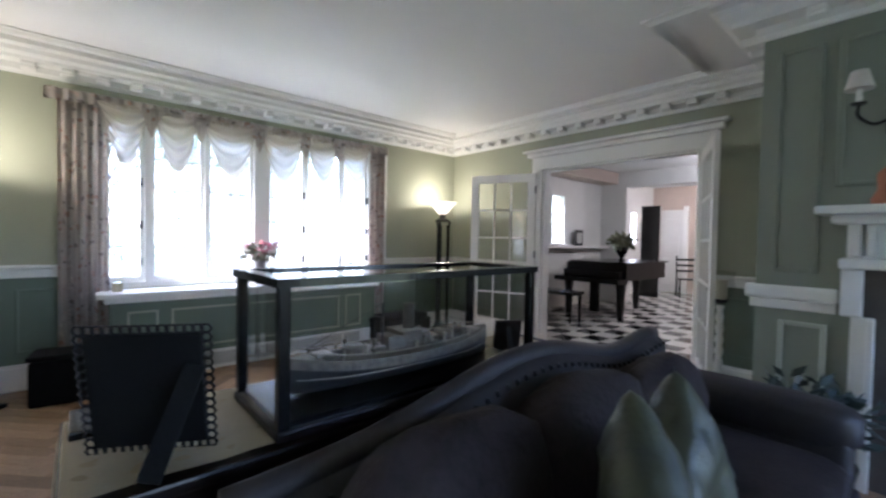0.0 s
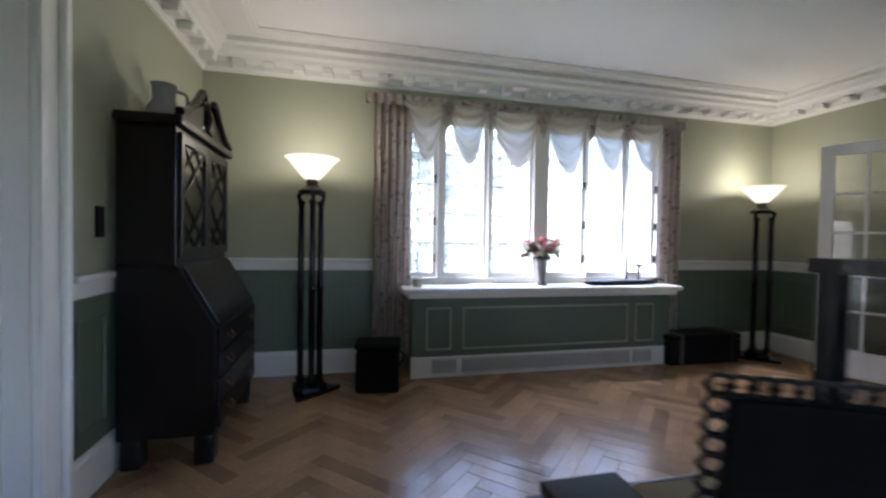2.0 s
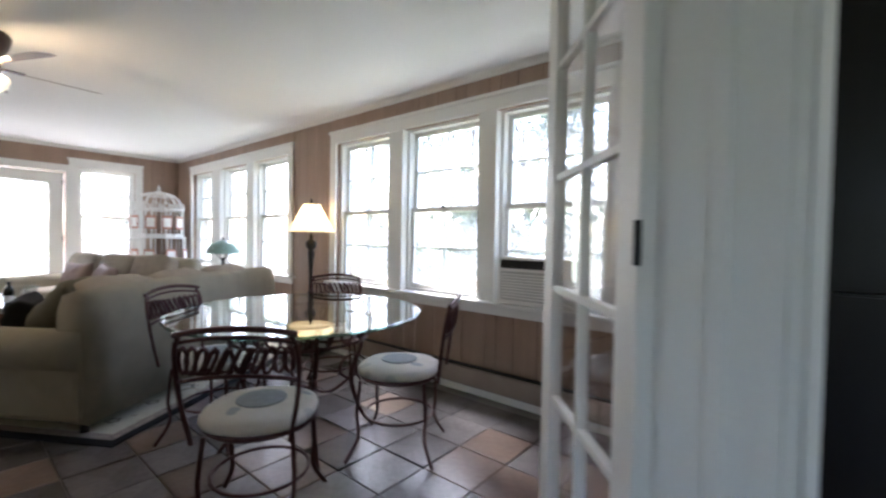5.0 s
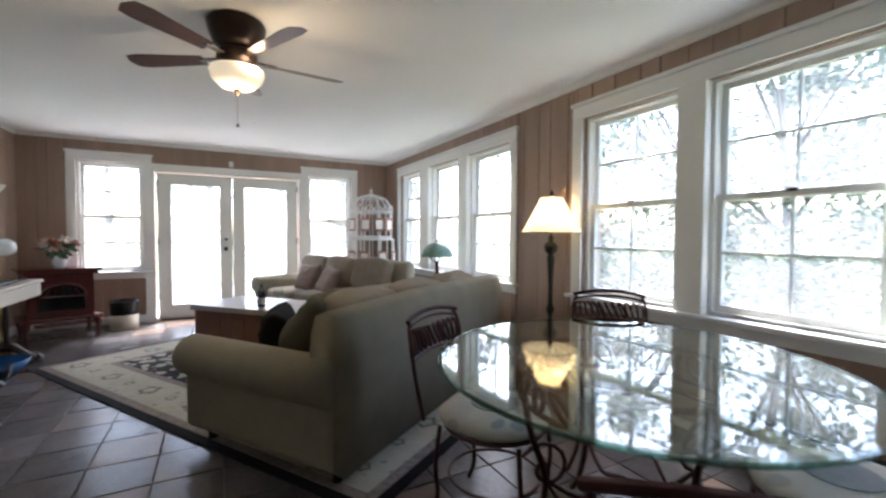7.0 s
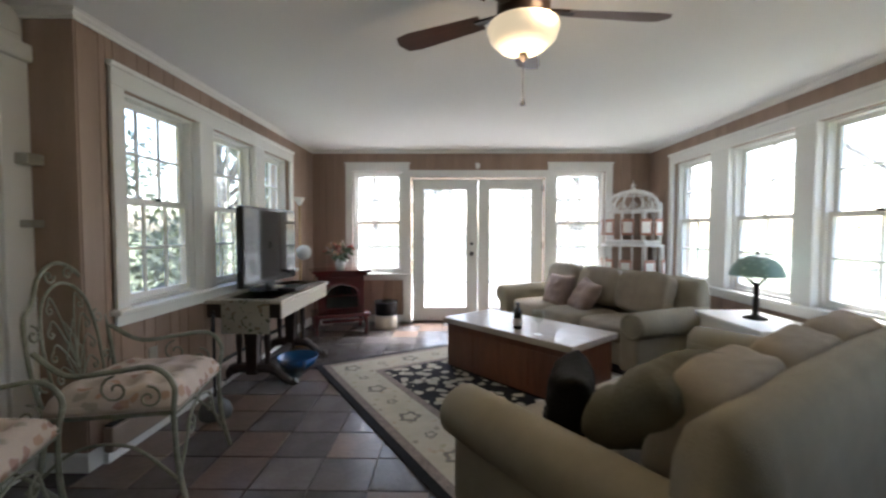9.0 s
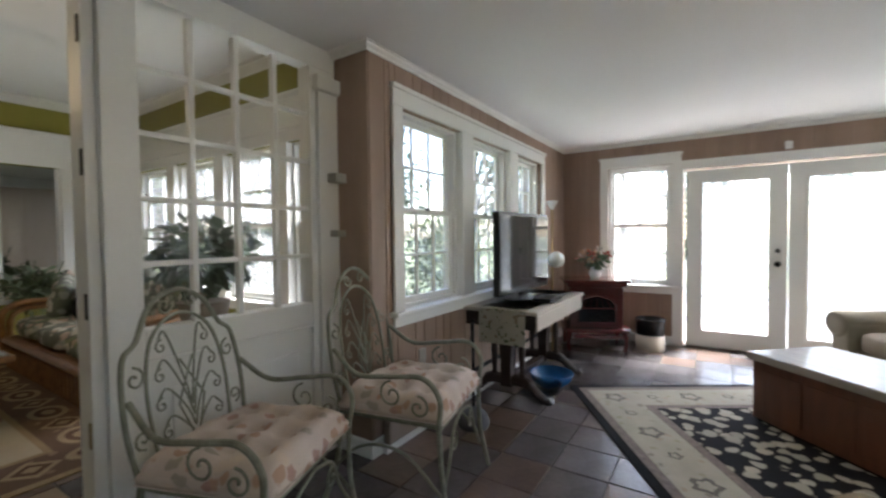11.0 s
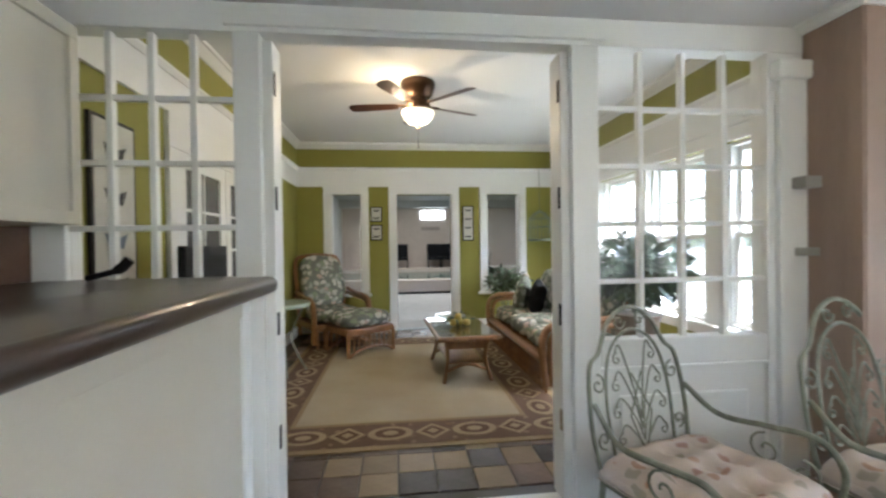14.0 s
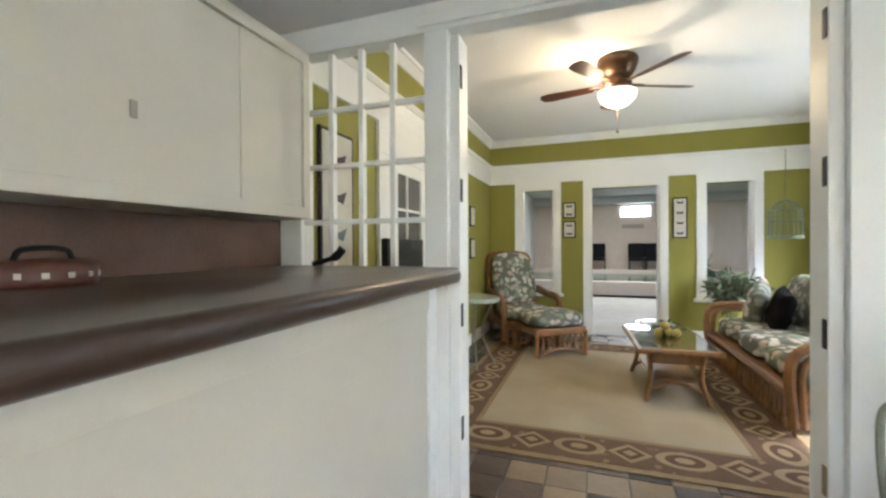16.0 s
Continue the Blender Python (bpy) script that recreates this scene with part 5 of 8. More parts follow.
# ---- television table, television and small things beside ----
tt = thing("library_table", "carved dark wood trestle table with a pale top", "table", at=(-6.88, 0.41, 0))
PALE = mat("pale_marble_top", (0.55, 0.50, 0.42), 0.3, var=0.08, scale=3)
part("tabletop", box(-0.64, 0.64, -0.33, 0.33, 0.72, 0.75, 0.01), PALE, tt)
part("drawer_front", box(-0.60, 0.60, 0.30, 0.318, 0.60, 0.715, 0.006), PALE, tt)
part("apron", box(-0.58, 0.58, -0.30, 0.30, 0.60, 0.72, 0.006), DARKWOOD, tt)
for x in (-0.42, 0.42):
    part("trestle_post", extrude_outline([(-0.05, 0.10), (0.05, 0.10), (0.035, 0.3), (0.06, 0.5), (0.09, 0.60), (-0.09, 0.60), (-0.06, 0.5), (-0.035, 0.3)], -0.05, 0.05, 0.008), DARKWOOD, tt).matrix_local = pose(x, 0, 0, 0, 0, 90)
    for k in (-0.12, 0.12):
        part("turned_column", turned([(0.03, 0.16), (0.018, 0.22), (0.028, 0.38), (0.018, 0.52), (0.035, 0.60)], (x, k, 0), 12), DARKWOOD, tt, smooth=True)
    for sg in (-1, 1):
        part("scroll_foot", rod(smooth_path([(x, sg * 0.03, 0.15), (x, sg * 0.16, 0.14), (x, sg * 0.26, 0.06), (x, sg * 0.33, 0.025), (x, sg * 0.36, 0.045)]), [0.045] * 8 + [0.035] * 8 + [0.028] * 9, 8), DARKWOOD, tt)
part("stretcher", box(-0.42, 0.42, -0.025, 0.025, 0.10, 0.15, 0.01), DARKWOOD, tt)
TRESTLE = mat("carved_walnut", (0.035, 0.02, 0.016), 0.4, var=0.3, scale=12, bump=0.2)
for o in tt.children:
    if o.data.materials[0] is DARKWOOD:
        o.data.materials[0] = TRESTLE
RUNNER = pattern("ivory_leaf_cloth", (0.52, 0.50, 0.42), [(0.12, 0.15, 0.10), (0.22, 0.22, 0.15), (0.3, 0.24, 0.18)], 22, edges=(0.34, 0.40))
prof = [(-0.60, 0.757), (-0.30, 0.757), (0.10, 0.757), (0.60, 0.757), (0.645, 0.752), (0.652, 0.66), (0.655, 0.49)]
solo("table_runner", sheet([[(-6.88 + u, 0.41 + w, z) for w in np.linspace(-0.14, 0.24, 6)] for u, z in prof], 0.004), RUNNER, "ivory leaf-patterned runner hanging over the table edge", "runner")
tv = thing("television", "black flat-screen television on a pedestal", "television", at=(-6.86, 0.385, 0.762), rz=178)
tv.matrix_world = tv.matrix_world @ Matrix.Diagonal((0.95, 1, 1, 1))
SCREEN = mat("black_glass_screen", (0.006, 0.006, 0.008), 0.05, bump=0)
part("bezel", box(-0.55, 0.55, -0.03, 0.03, 0.06, 0.74, 0.012), BLACKLAC, tv)
part("screen", box(-0.52, 0.52, -0.033, -0.030, 0.11, 0.71), SCREEN, tv)
part("back_shell", box(-0.38, 0.38, 0.03, 0.08, 0.12, 0.58, 0.02), BLACKM, tv)
part("neck", box(-0.06, 0.06, -0.02, 0.03, 0.012, 0.10, 0.006), BLACKLAC, tv)
part("stand_base", turned([(0.16, 0), (0.16, 0.008), (0.13, 0.014)], seg=24, sx=1.6, sy=0.9), BLACKLAC, tv)
solo("remote_control", box(-7.25, -7.08, 0.60, 0.645, 0.752, 0.77, 0.006), BLACKM, "black remote control on the table", "remote")
solo("cable_box", box(-6.95, -6.65, 0.54, 0.70, 0.762, 0.79, 0.006), BLACKM, "flat black set-top box on the table", "appliance")

BLUE = mat("blue_enamel", (0.03, 0.14, 0.36), 0.25)
for nm, x, y, r, h, mt, lb in (("bowl", -6.90, 0.62, 0.19, 0.12, BLUE, "large blue bowl on the floor under the table"), ("bowl", -6.62, 0.66, 0.13, 0.12, glassy("blue_tint_glass", (0.62, 0.72, 0.78), 0.1), "clear glass bowl on the floor under the table")):
    bm = turned([(r * 0.5, 0), (r * 0.55, 0.01), (r * 0.85, h * 0.45), (r, h), (r * 0.96, h), (r * 0.8, h * 0.45), (r * 0.5, 0.02), (0.0, 0.018)], (x, y, 0.0), 28)
    solo(nm, bm, mt, lb, "bowl", smooth=True)
st = thing("metal_stand", "slim black stand with a bulbous foot beside the table", "stand", at=(-5.86, 0.42, 0))
part("pole", rod([(0, 0, 0.1), (0, 0, 0.74)], 0.010, 8), BLACKM, st)
part("foot", turned([(0.10, 0), (0.11, 0.03), (0.09, 0.09), (0.02, 0.14)], seg=18), mat("grey_stone", (0.09, 0.10, 0.11), 0.7), st, smooth=True)
part("crook", rod(smooth_path([(0, 0, 0.7), (0.05, 0.02, 0.72), (0.07, 0.03, 0.65), (0.03, 0.0, 0.6)]), 0.008, 6), BLACKM, st)
gl = thing("globe_lamp", "slim brass standing lamp with a white glass globe", "lamp", at=(-7.72, 0.36, 0))
BRASS = mat("aged_brass", (0.35, 0.24, 0.10), 0.35, 0.9)
part("lamp_base", turned([(0.12, 0), (0.12, 0.02), (0.02, 0.04)], seg=18), BRASS, gl)
part("pole", rod([(0, 0, 0.03), (0, 0, 1.60)], 0.009, 8), BRASS, gl)
part("globe", pad((0.05, 0.06, 1.055), (0.085, 0.085, 0.085), 2, 20), mat("opal_glass", (0.82, 0.82, 0.80), 0.2, bump=0), gl, smooth=True)
part("uplight", turned([(0.012, 1.58), (0.06, 1.66), (0.065, 1.67)], seg=16), WHITE, gl, smooth=True)

# enamel stove in the corner
STOVE = mat("oxblood_enamel", (0.085, 0.012, 0.012), 0.16, coat=0.5, bump=0.02)
sv = thing("stove", "glossy oxblood enamel stove with an arched glass door", "stove", at=(-8.42, 0.62, 0), rz=113)
sv.matrix_world = sv.matrix_world @ Matrix.Diagonal((1, 1, 1.05, 1))
part("top_plate", box(-0.36, 0.36, -0.26, 0.26, 0.73, 0.765, 0.012), STOVE, sv)
part("upper_trim", box(-0.32, 0.32, -0.22, 0.22, 0.69, 0.73, 0.01), STOVE, sv)
part("body", box(-0.29, 0.29, -0.19, 0.20, 0.24, 0.69, 0.02), STOVE, sv)
part("ash_lip", box(-0.35, 0.35, -0.27, 0.22, 0.20, 0.25, 0.012), STOVE, sv)
arch = [(-0.20, 0.30), (0.20, 0.30), (0.20, 0.50), (0.14, 0.57), (0.0, 0.605), (-0.14, 0.57), (-0.20, 0.50)]
part("door_glass", extrude_outline(arch, -0.205, -0.19, 0.003), SCREEN, sv)
part("door_frame", rod([(x, -0.21, z) for x, z in arch], 0.016, 6, True), STOVE, sv)
for k in range(5):
    part("door_bar", rod([(-0.15 + k * 0.075, -0.212, 0.47), ((-0.15 + k * 0.075) * 0.7, -0.214, 0.57 - abs(k - 2) * 0.012)], 0.006, 6), STOVE, sv)
part("door_crossbar", rod([(-0.2, -0.212, 0.46), (0.2, -0.212, 0.46)], 0.007, 6), STOVE, sv)
for sx in (-1, 1):
    part("side_grille", box(sx * 0.245 - 0.03, sx * 0.245 + 0.03, -0.20, -0.185, 0.32, 0.62, 0.006), STOVE, sv)
    for sy in (-1, 1):
        part("leg", rod(smooth_path([(sx * 0.29, sy * 0.20, 0.22), (sx * 0.31, sy * 0.21, 0.12), (sx * 0.30, sy * 0.20, 0.0)]), [0.035] * 6 + [0.022] * 7, 8), STOVE, sv)
part("hearth_shelf", box(-0.25, 0.25, -0.33, -0.24, 0.16, 0.19, 0.01), STOVE, sv)


def bouquet(name, label, at, vase_prof, vase_mat, cols, n, r, h, leafcol, seed):
    b = thing(name, label, "flowers", at=at)
    part("vase", turned(vase_prof, seg=20), vase_mat, b, smooth=True)
    rnd, top = random.Random(seed), vase_prof[-1][1]
    vs, fs = leaves(90, (0, 0, top + h * 0.4), r * 0.85, r * 0.45, rnd, 0.6, 0.2)
    from_py("foliage", vs, fs, leafcol, b)
    for i in range(n):
        a, q = rnd.random() * 6.28, r * (0.25 + 0.75 * rnd.random())
        p = (q * math.cos(a), q * math.sin(a), top + h * (0.35 + 0.65 * rnd.random()) * (1.15 - 0.4 * q / r))
        part("stem", rod([(0, 0, top - 0.02), (p[0] * 0.5, p[1] * 0.5, top + h * 0.35), p], 0.0025, 4), leafcol, b)
        vs, fs = leaves(14, p, r * 0.17, r * 0.2, rnd, 0.7)
        from_py("blossom", vs, fs, cols[i % len(cols)], b)
    return b


LEAF = mat("green_leaf", (0.06, 0.11, 0.04), 0.5, var=0.3, scale=10, rand=0.4)
RED = mat("russet_petal", (0.35, 0.05, 0.03), 0.7, rand=0.2)
PEACH = mat("peach_petal", (0.6, 0.35, 0.2), 0.7, rand=0.2)
PINK = mat("pink_petal", (0.55, 0.16, 0.25), 0.7, rand=0.2)
PALEP = mat("pale_petal", (0.65, 0.55, 0.5), 0.7, rand=0.2)
bouquet("flower_vase", "glass vase of russet and cream flowers on the stove", (-8.40, 0.64, 0.803), [(0.045, 0), (0.06, 0.02), (0.07, 0.07), (0.05, 0.11), (0.055, 0.13)], mat("white_glass_vase", (0.7, 0.72, 0.7), 0.15), [RED, PEACH, PALEP, RED], 22, 0.20, 0.22, LEAF, 3)
bk = thing("crock", "cream stoneware crock with a black upper band", "crock", at=(-8.60, 1.20, 0))
part("crock_body", turned([(0.145, 0), (0.15, 0.01), (0.15, 0.18)], seg=24), mat("cream_stoneware", (0.62, 0.55, 0.44), 0.35), bk, smooth=True)
part("upper_band", turned([(0.151, 0.18), (0.151, 0.33), (0.158, 0.335), (0.158, 0.36), (0.14, 0.36), (0.138, 0.2)], seg=24), BLACKLAC, bk, smooth=True)


# ---- ceiling fans ----
def fan(label, at, top, turn, brown):
    f = thing("ceiling_fan", label, "fan", at=at)
    FM = mat("fan_bronze", (0.10, 0.055, 0.03), 0.35, 0.7) if brown else mat("fan_dark", (0.03, 0.02, 0.017), 0.35, 0.6)
    part("canopy", turned([(0.15, top), (0.16, top - 0.02), (0.15, top - 0.07), (0.125, top - 0.13), (0.09, top - 0.16)], seg=28), FM, f, smooth=True)
    part("motor", turned([(0.09, top - 0.16), (0.11, top - 0.18), (0.11, top - 0.24), (0.07, top - 0.27)], seg=24), FM, f, smooth=True)
    part("light_bowl", turned([(0.145, top - 0.27), (0.15, top - 0.285), (0.135, top - 0.33), (0.09, top - 0.37), (0.02, top - 0.385)], seg=24), glow("lit_alabaster", (1.0, 0.80, 0.52), 0.065, (0.8, 0.72, 0.58)), f, smooth=True)
    part("bowl_finial", turned([(0.02, top - 0.385), (0.022, top - 0.4), (0.004, top - 0.42)], seg=12), FM, f)
    part("pull_chain", rod([(0.0, 0, top - 0.41), (0.0, 0, top - 0.58)], 0.002, 4), FM, f)
    part("chain_bob", turned([(0.008, top - 0.60), (0.01, top - 0.59), (0.003, top - 0.575)], seg=8), FM, f)
    BL = mat("fan_blade_wood", (0.09, 0.035, 0.018), 0.35, var=0.2, stretch=(1, 6, 1))
    for i in range(5):
        a = turn + i * 72
        part("blade_iron", box(0.09, 0.22, -0.02, 0.02, top - 0.215, top - 0.205, 0.003), FM, f).matrix_local = pose(0, 0, 0, 0, 0, a)
        pts = [(0.19, -0.045), (0.55, -0.065), (0.62, -0.055), (0.645, 0.0), (0.62, 0.055), (0.55, 0.065), (0.19, 0.045)]
        bm = bmesh.new()
        lo = [bm.verts.new((x, y, top - 0.212 + y * 0.2)) for x, y in pts]
        bm.faces.new(lo)
        bmesh.ops.solidify(bm, geom=bm.faces[:], thickness=0.008)
        part("blade", bm, BL, f).matrix_local = pose(0, 0, 0, 0, 0, a)
    lamp("fan_bulb", "POINT", pose(at[0], at[1], at[2] + top - 0.46), 0.9, WARM, 0.05)
    lamp("fan_up_glow", "POINT", pose(at[0] + 0.17, at[1] + 0.1, at[2] + top - 0.25), 0.5, WARM, 0.05)
    return f


fan("dark ceiling fan with wooden blades and a lit alabaster bowl", (-4.80, 2.36, 0), SH, 24, False)
fan("bronze ceiling fan with wooden blades and a lit bowl", (-3.40, -2.14, 0), GH, 60, True)

# ---- bar with hanging cabinets ----
bar = thing("bar_counter", "cream panelled bar with a thick rounded walnut top", "counter")
part("front_panel", box(-2.55, -2.51, -0.16, 1.36, 0, 1.20), CREAM, bar)
part("end_panel", box(-2.51, -1.73, 1.32, 1.36, 0, 1.20), CREAM, bar)
part("corner_post", box(-2.565, -2.49, -0.158, -0.08, 0, 1.20, 0.006), WHITE, bar)
part("base_strip", box(-2.565, -2.55, -0.08, 1.36, 0, 0.12, 0.004), CREAM, bar)
part("top_strip", box(-2.562, -2.55, -0.08, 1.36, 1.10, 1.20, 0.004), CREAM, bar)
edge_ = [(-1.725, 1.44), (-2.60, 1.44)] + [(-2.60 - 0.09 * math.sin(a), 1.35 + 0.09 * math.cos(a)) for a in np.linspace(0.2, 1.57, 6)]
edge_ += [(-2.55 - 0.14 * math.cos(a), -0.10 - 0.14 * math.sin(a)) for a in np.linspace(0, 1.57, 8)] + [(-1.725, -0.24)]
part("countertop", prism(edge_, 1.198, 1.262, 0.026), WALNUT, bar, smooth=True)
cb = thing("wall_cabinet", "cream hanging cabinets with sliding doors over the bar", "cabinet")
part("cabinet_body", box(-1.98, -1.725, -0.02, 1.40, 1.48, 2.22, 0.004), CREAM, cb)
for a, b, off in ((0.02, 0.36, 0.0), (0.345, 0.72, 0.012), (0.705, 1.05, 0.0), (1.035, 1.38, 0.012)):
    part("sliding_door", box(-1.995 + off * 0.4, -1.981 + off * 0.3, a, b, 1.53, 2.17, 0.003), CREAM, cb)
part("top_rail", box(-2.01, -1.98, -0.02, 1.40, 2.17, 2.22, 0.004), CREAM, cb)
part("bottom_rail", box(-2.01, -1.98, -0.02, 1.40, 1.48, 1.53, 0.004), CREAM, cb)
part("end_stile", box(-2.01, -1.98, -0.02, 0.02, 1.53, 2.17, 0.003), CREAM, cb)
part("finger_pull", box(-2.0, -1.994, 0.735, 0.755, 1.72, 1.77, 0.002), mat("pull_metal", (0.4, 0.38, 0.33), 0.4, 0.7), cb)
tn = thing("cake_tin", "brown and cream round tin with a dark handle on the bar", "tin", at=(-1.95, 0.93, 1.262))
part("tin_body", turned([(0.10, 0), (0.105, 0.01), (0.105, 0.05), (0.09, 0.062), (0.0, 0.068)], seg=24), mat("russet_tin", (0.10, 0.035, 0.025), 0.4), tn, smooth=True)
for a in range(14):
    part("tin_spot", box(0.103, 0.107, -0.007, 0.007, 0.022, 0.036, 0.002), CREAM, tn).matrix_local = pose(0, 0, 0, 0, 0, a * 360 / 14)
part("handle", rod(smooth_path([(0, -0.06, 0.062), (0, -0.04, 0.09), (0, 0.04, 0.09), (0, 0.06, 0.062)]), 0.007, 6), BLACKM, tn)
solo("wine_opener", rod(smooth_path([(-2.0, -0.05, 1.276), (-2.1, -0.07, 1.306), (-2.14, -0.08, 1.346)]), [0.012] * 6 + [0.02] * 7, 8), BLACKM, "dark bottle opener lying on the bar", "tool")
for z, s_ in ((1.66, 0.05), (1.33, 0.036)):
    b_ = solo("alarm_box", box(-5.14 - s_, -5.14 + s_, SCR + 0.001, SCR + 0.07 + s_ * 0.6, z - s_ * 0.55, z + s_ * 0.55, 0.005), mat("putty_plastic", (0.42, 0.40, 0.34), 0.5), "putty coloured alarm box on the pilaster", "box")
solo("wall_outlet", box(-5.72, -5.64, SS + 0.012, SS + 0.02, 0.42, 0.54, 0.004), mat("almond_plate", (0.45, 0.42, 0.36), 0.5), "almond wall outlet plate under the window", "outlet")

# ---- living room: window, radiator bench, curtains ----
lw = thing("window_9", "wide white casement window of six tall lights", "window", kind="structure")
x0, x1, z0, z1 = LWIN
part("window_frame", slab("x", x0, x1, LN + 0.02, LN + 0.16, z1 - 0.05, z1), WHITE, lw)
part("window_frame", slab("x", x0, x1, LN + 0.02, LN + 0.16, z0, z0 + 0.05), WHITE, lw)
lights = [(0.80, 1.15), (1.20, 1.655), (1.68, 2.14), (2.29, 2.735), (2.75, 3.215), (3.235, 3.585)]
edges = [x0] + [v for l in lights for v in l] + [x1]
for a, b in zip(edges[0::2], edges[1::2]):
    part("mullion", slab("x", a, b, LN + 0.02, LN + 0.15, z0 + 0.05, z1 - 0.05, 0.006), WHITE, lw)
for a, b in lights:
    bm = bmesh.new()
    for p in cells(a, b, z0 + 0.05, z1 - 0.05, [(a + 0.035, b - 0.035, z0 + 0.10, z1 - 0.10)]):
        slab("x", p[0], p[1], LN + 0.07, LN + 0.11, p[2], p[3], 0, bm)
    sash = part("casement", bm, WHITE, lw)
    part("muntin", slab("x", (a + b) / 2 - 0.004, (a + b) / 2 + 0.004, LN + 0.082, LN + 0.098, z0 + 0.1, z1 - 0.1), WHITE, sash)
    for k in range(1, 5):
        z = z0 + 0.1 + (z1 - z0 - 0.2) * k / 5
        part("muntin", slab("x", a + 0.035, b - 0.035, LN + 0.08, LN + 0.1, z - 0.005, z + 0.005), WHITE, sash)
    part("pane", slab("x", a + 0.03, b - 0.03, LN + 0.088, LN + 0.092, z0 + 0.09, z1 - 0.09), PANE, sash).visible_shadow = False
for x in (1.12, 2.70, 3.56):
    for z in (1.0, 1.35, 1.75):
        part("latch", slab("x", x - 0.012, x + 0.012, LN + 0.0, LN + 0.03, z, z + 0.08, 0.004), mat("latch_metal", (0.2, 0.2, 0.2), 0.4, 0.7) if x == 1.12 and z == 1.0 else BLACKM, lw)
part("stop_left", slab("x", x0 - 0.11, x0, LN - 0.02, LN, z0, z1 + 0.11, 0.006), WHITE, lw)
part("stop_right", slab("x", x1, x1 + 0.11, LN - 0.02, LN, z0, z1 + 0.11, 0.006), WHITE, lw)
part("head_casing", slab("x", x0, x1, LN - 0.02, LN, z1, z1 + 0.11, 0.006), WHITE, lw)

bn = thing("radiator_bench", "dark sage panelled radiator bench with white sill and vent grilles", "bench")
BY = 4.765
part("bench_body", box(0.90, 3.50, BY + 0.012, LN, 0.18, 0.72), SAGEP, bn)
part("bench_end", box(0.87, 0.90, BY + 0.02, LN, 0, 0.72, 0.006), SAGEP, bn)
part("window_sill", box(0.78, 3.60, BY - 0.05, LN + 0.06, 0.745, 0.79, 0.012), WHITE, bn)
part("sill_moulding", box(0.83, 3.55, BY - 0.02, LN, 0.70, 0.745, 0.012), WHITE, bn)
for a, b in ((0.99, 1.22), (1.32, 3.01), (3.09, 3.30)):
    for p in cells(a, b, 0.24, 0.62, [(a + 0.018, b - 0.018, 0.258, 0.602)]):
        part("panel_moulding", box(p[0], p[1], BY - 0.002, BY + 0.012, p[2], p[3], 0.004), SAGE, bn)
part("vent_base", box(0.86, 3.50, BY + 0.006, BY + 0.03, 0.0, 0.185, 0.004), WHITE, bn)
for a, b in ((1.05, 1.27), (1.325, 3.04), (3.08, 3.29)):
    # flat black strip stands in for the shade between the slats
    part("vent_recess", box(a, b, BY + 0.002, BY + 0.007, 0.035, 0.155), BLACKM, bn)
    for k in range(6):
        part("vent_slat", box(a, b, BY - 0.004, BY + 0.004, 0.040 + k * 0.02, 0.050 + k * 0.02, 0.002), WHITE, bn)

CURT = pattern("rose_brocade", (0.58, 0.52, 0.47), [(0.42, 0.27, 0.22), (0.66, 0.60, 0.54), (0.26, 0.22, 0.21), (0.60, 0.48, 0.42)], 17, edges=(0.30, 0.40))
SHEER = sheer("sheer_voile", (0.52, 0.46, 0.39))


def drape(name, label, x0, x1, zt, zb, y, n, mt, amp=0.035):
    g = []
    for j in range(9):
        z = zt + (zb - zt) * j / 8
        g.append([(x0 + (x1 - x0) * i / (n * 6), y + amp * math.sin(i / 6 * 2 * math.pi) * (0.6 + 0.4 * j / 8) + 0.01 * noise.noise(Vector((i * 0.3, j * 0.5, x0))), z) for i in range(n * 6 + 1)])
    return solo(name, sheet(g, 0.004), mt, label, "curtain", smooth=True)


drape("curtain", "rose brocade curtain hanging in folds beside the window", 0.54, 0.88, 2.46, 0.16, LN - 0.10, 5, CURT)
drape("curtain", "narrow rose brocade curtain at the window's far side", 3.54, 3.76, 2.46, 0.16, LN - 0.10, 3, CURT)
drape("valance_heading", "gathered rose brocade heading over the window", 0.46, 3.80, 2.50, 2.40, LN - 0.13, 40, CURT, 0.02)
SWAG = [0.80, 1.18, 1.58, 2.13, 2.64, 3.06, 3.50]
for k, (xa, xb) in enumerate(zip(SWAG, SWAG[1:])):
    g, drop = [], 0.54 if xb - xa > 0.45 else 0.50
    for j in range(22):
        d = j / 21
        # gathered to two points at the heading, its folds deepening towards the middle
        g.append([(xa + (xb - xa) * (0.5 + (u - 0.5) * (1.08 - 0.26 * d)), LN - 0.15 - 0.07 * math.sin(math.pi * u) * d + 0.020 * math.sin(d * 30 + 2 * abs(u - 0.5)) * math.sin(math.pi * u),
                   2.45 - (0.04 + (drop + 0.02 * math.sin(k * 2.3)) * math.sin(math.pi * u) ** 0.62) * d) for u in np.linspace(0, 1, 25)])
    solo("valance_swag", sheet(g), SHEER, "sheer ivory swag draped under the heading", "curtain", group="swags over the living room window", smooth=True)
for k, xa in enumerate(SWAG[1:-1]):
    g = [[(xa - 0.075 + 0.15 * i / 10, LN - 0.175 + 0.014 * math.sin(i * 2.4), 2.45 - (0.27 - 0.20 * abs(i - 5) / 5) * j / 5) for i in range(11)] for j in range(6)]
    solo("swag_tail", sheet(g, 0.003), CURT, "rose brocade tail between the swags", "curtain", group="tails over the living room window", smooth=True)


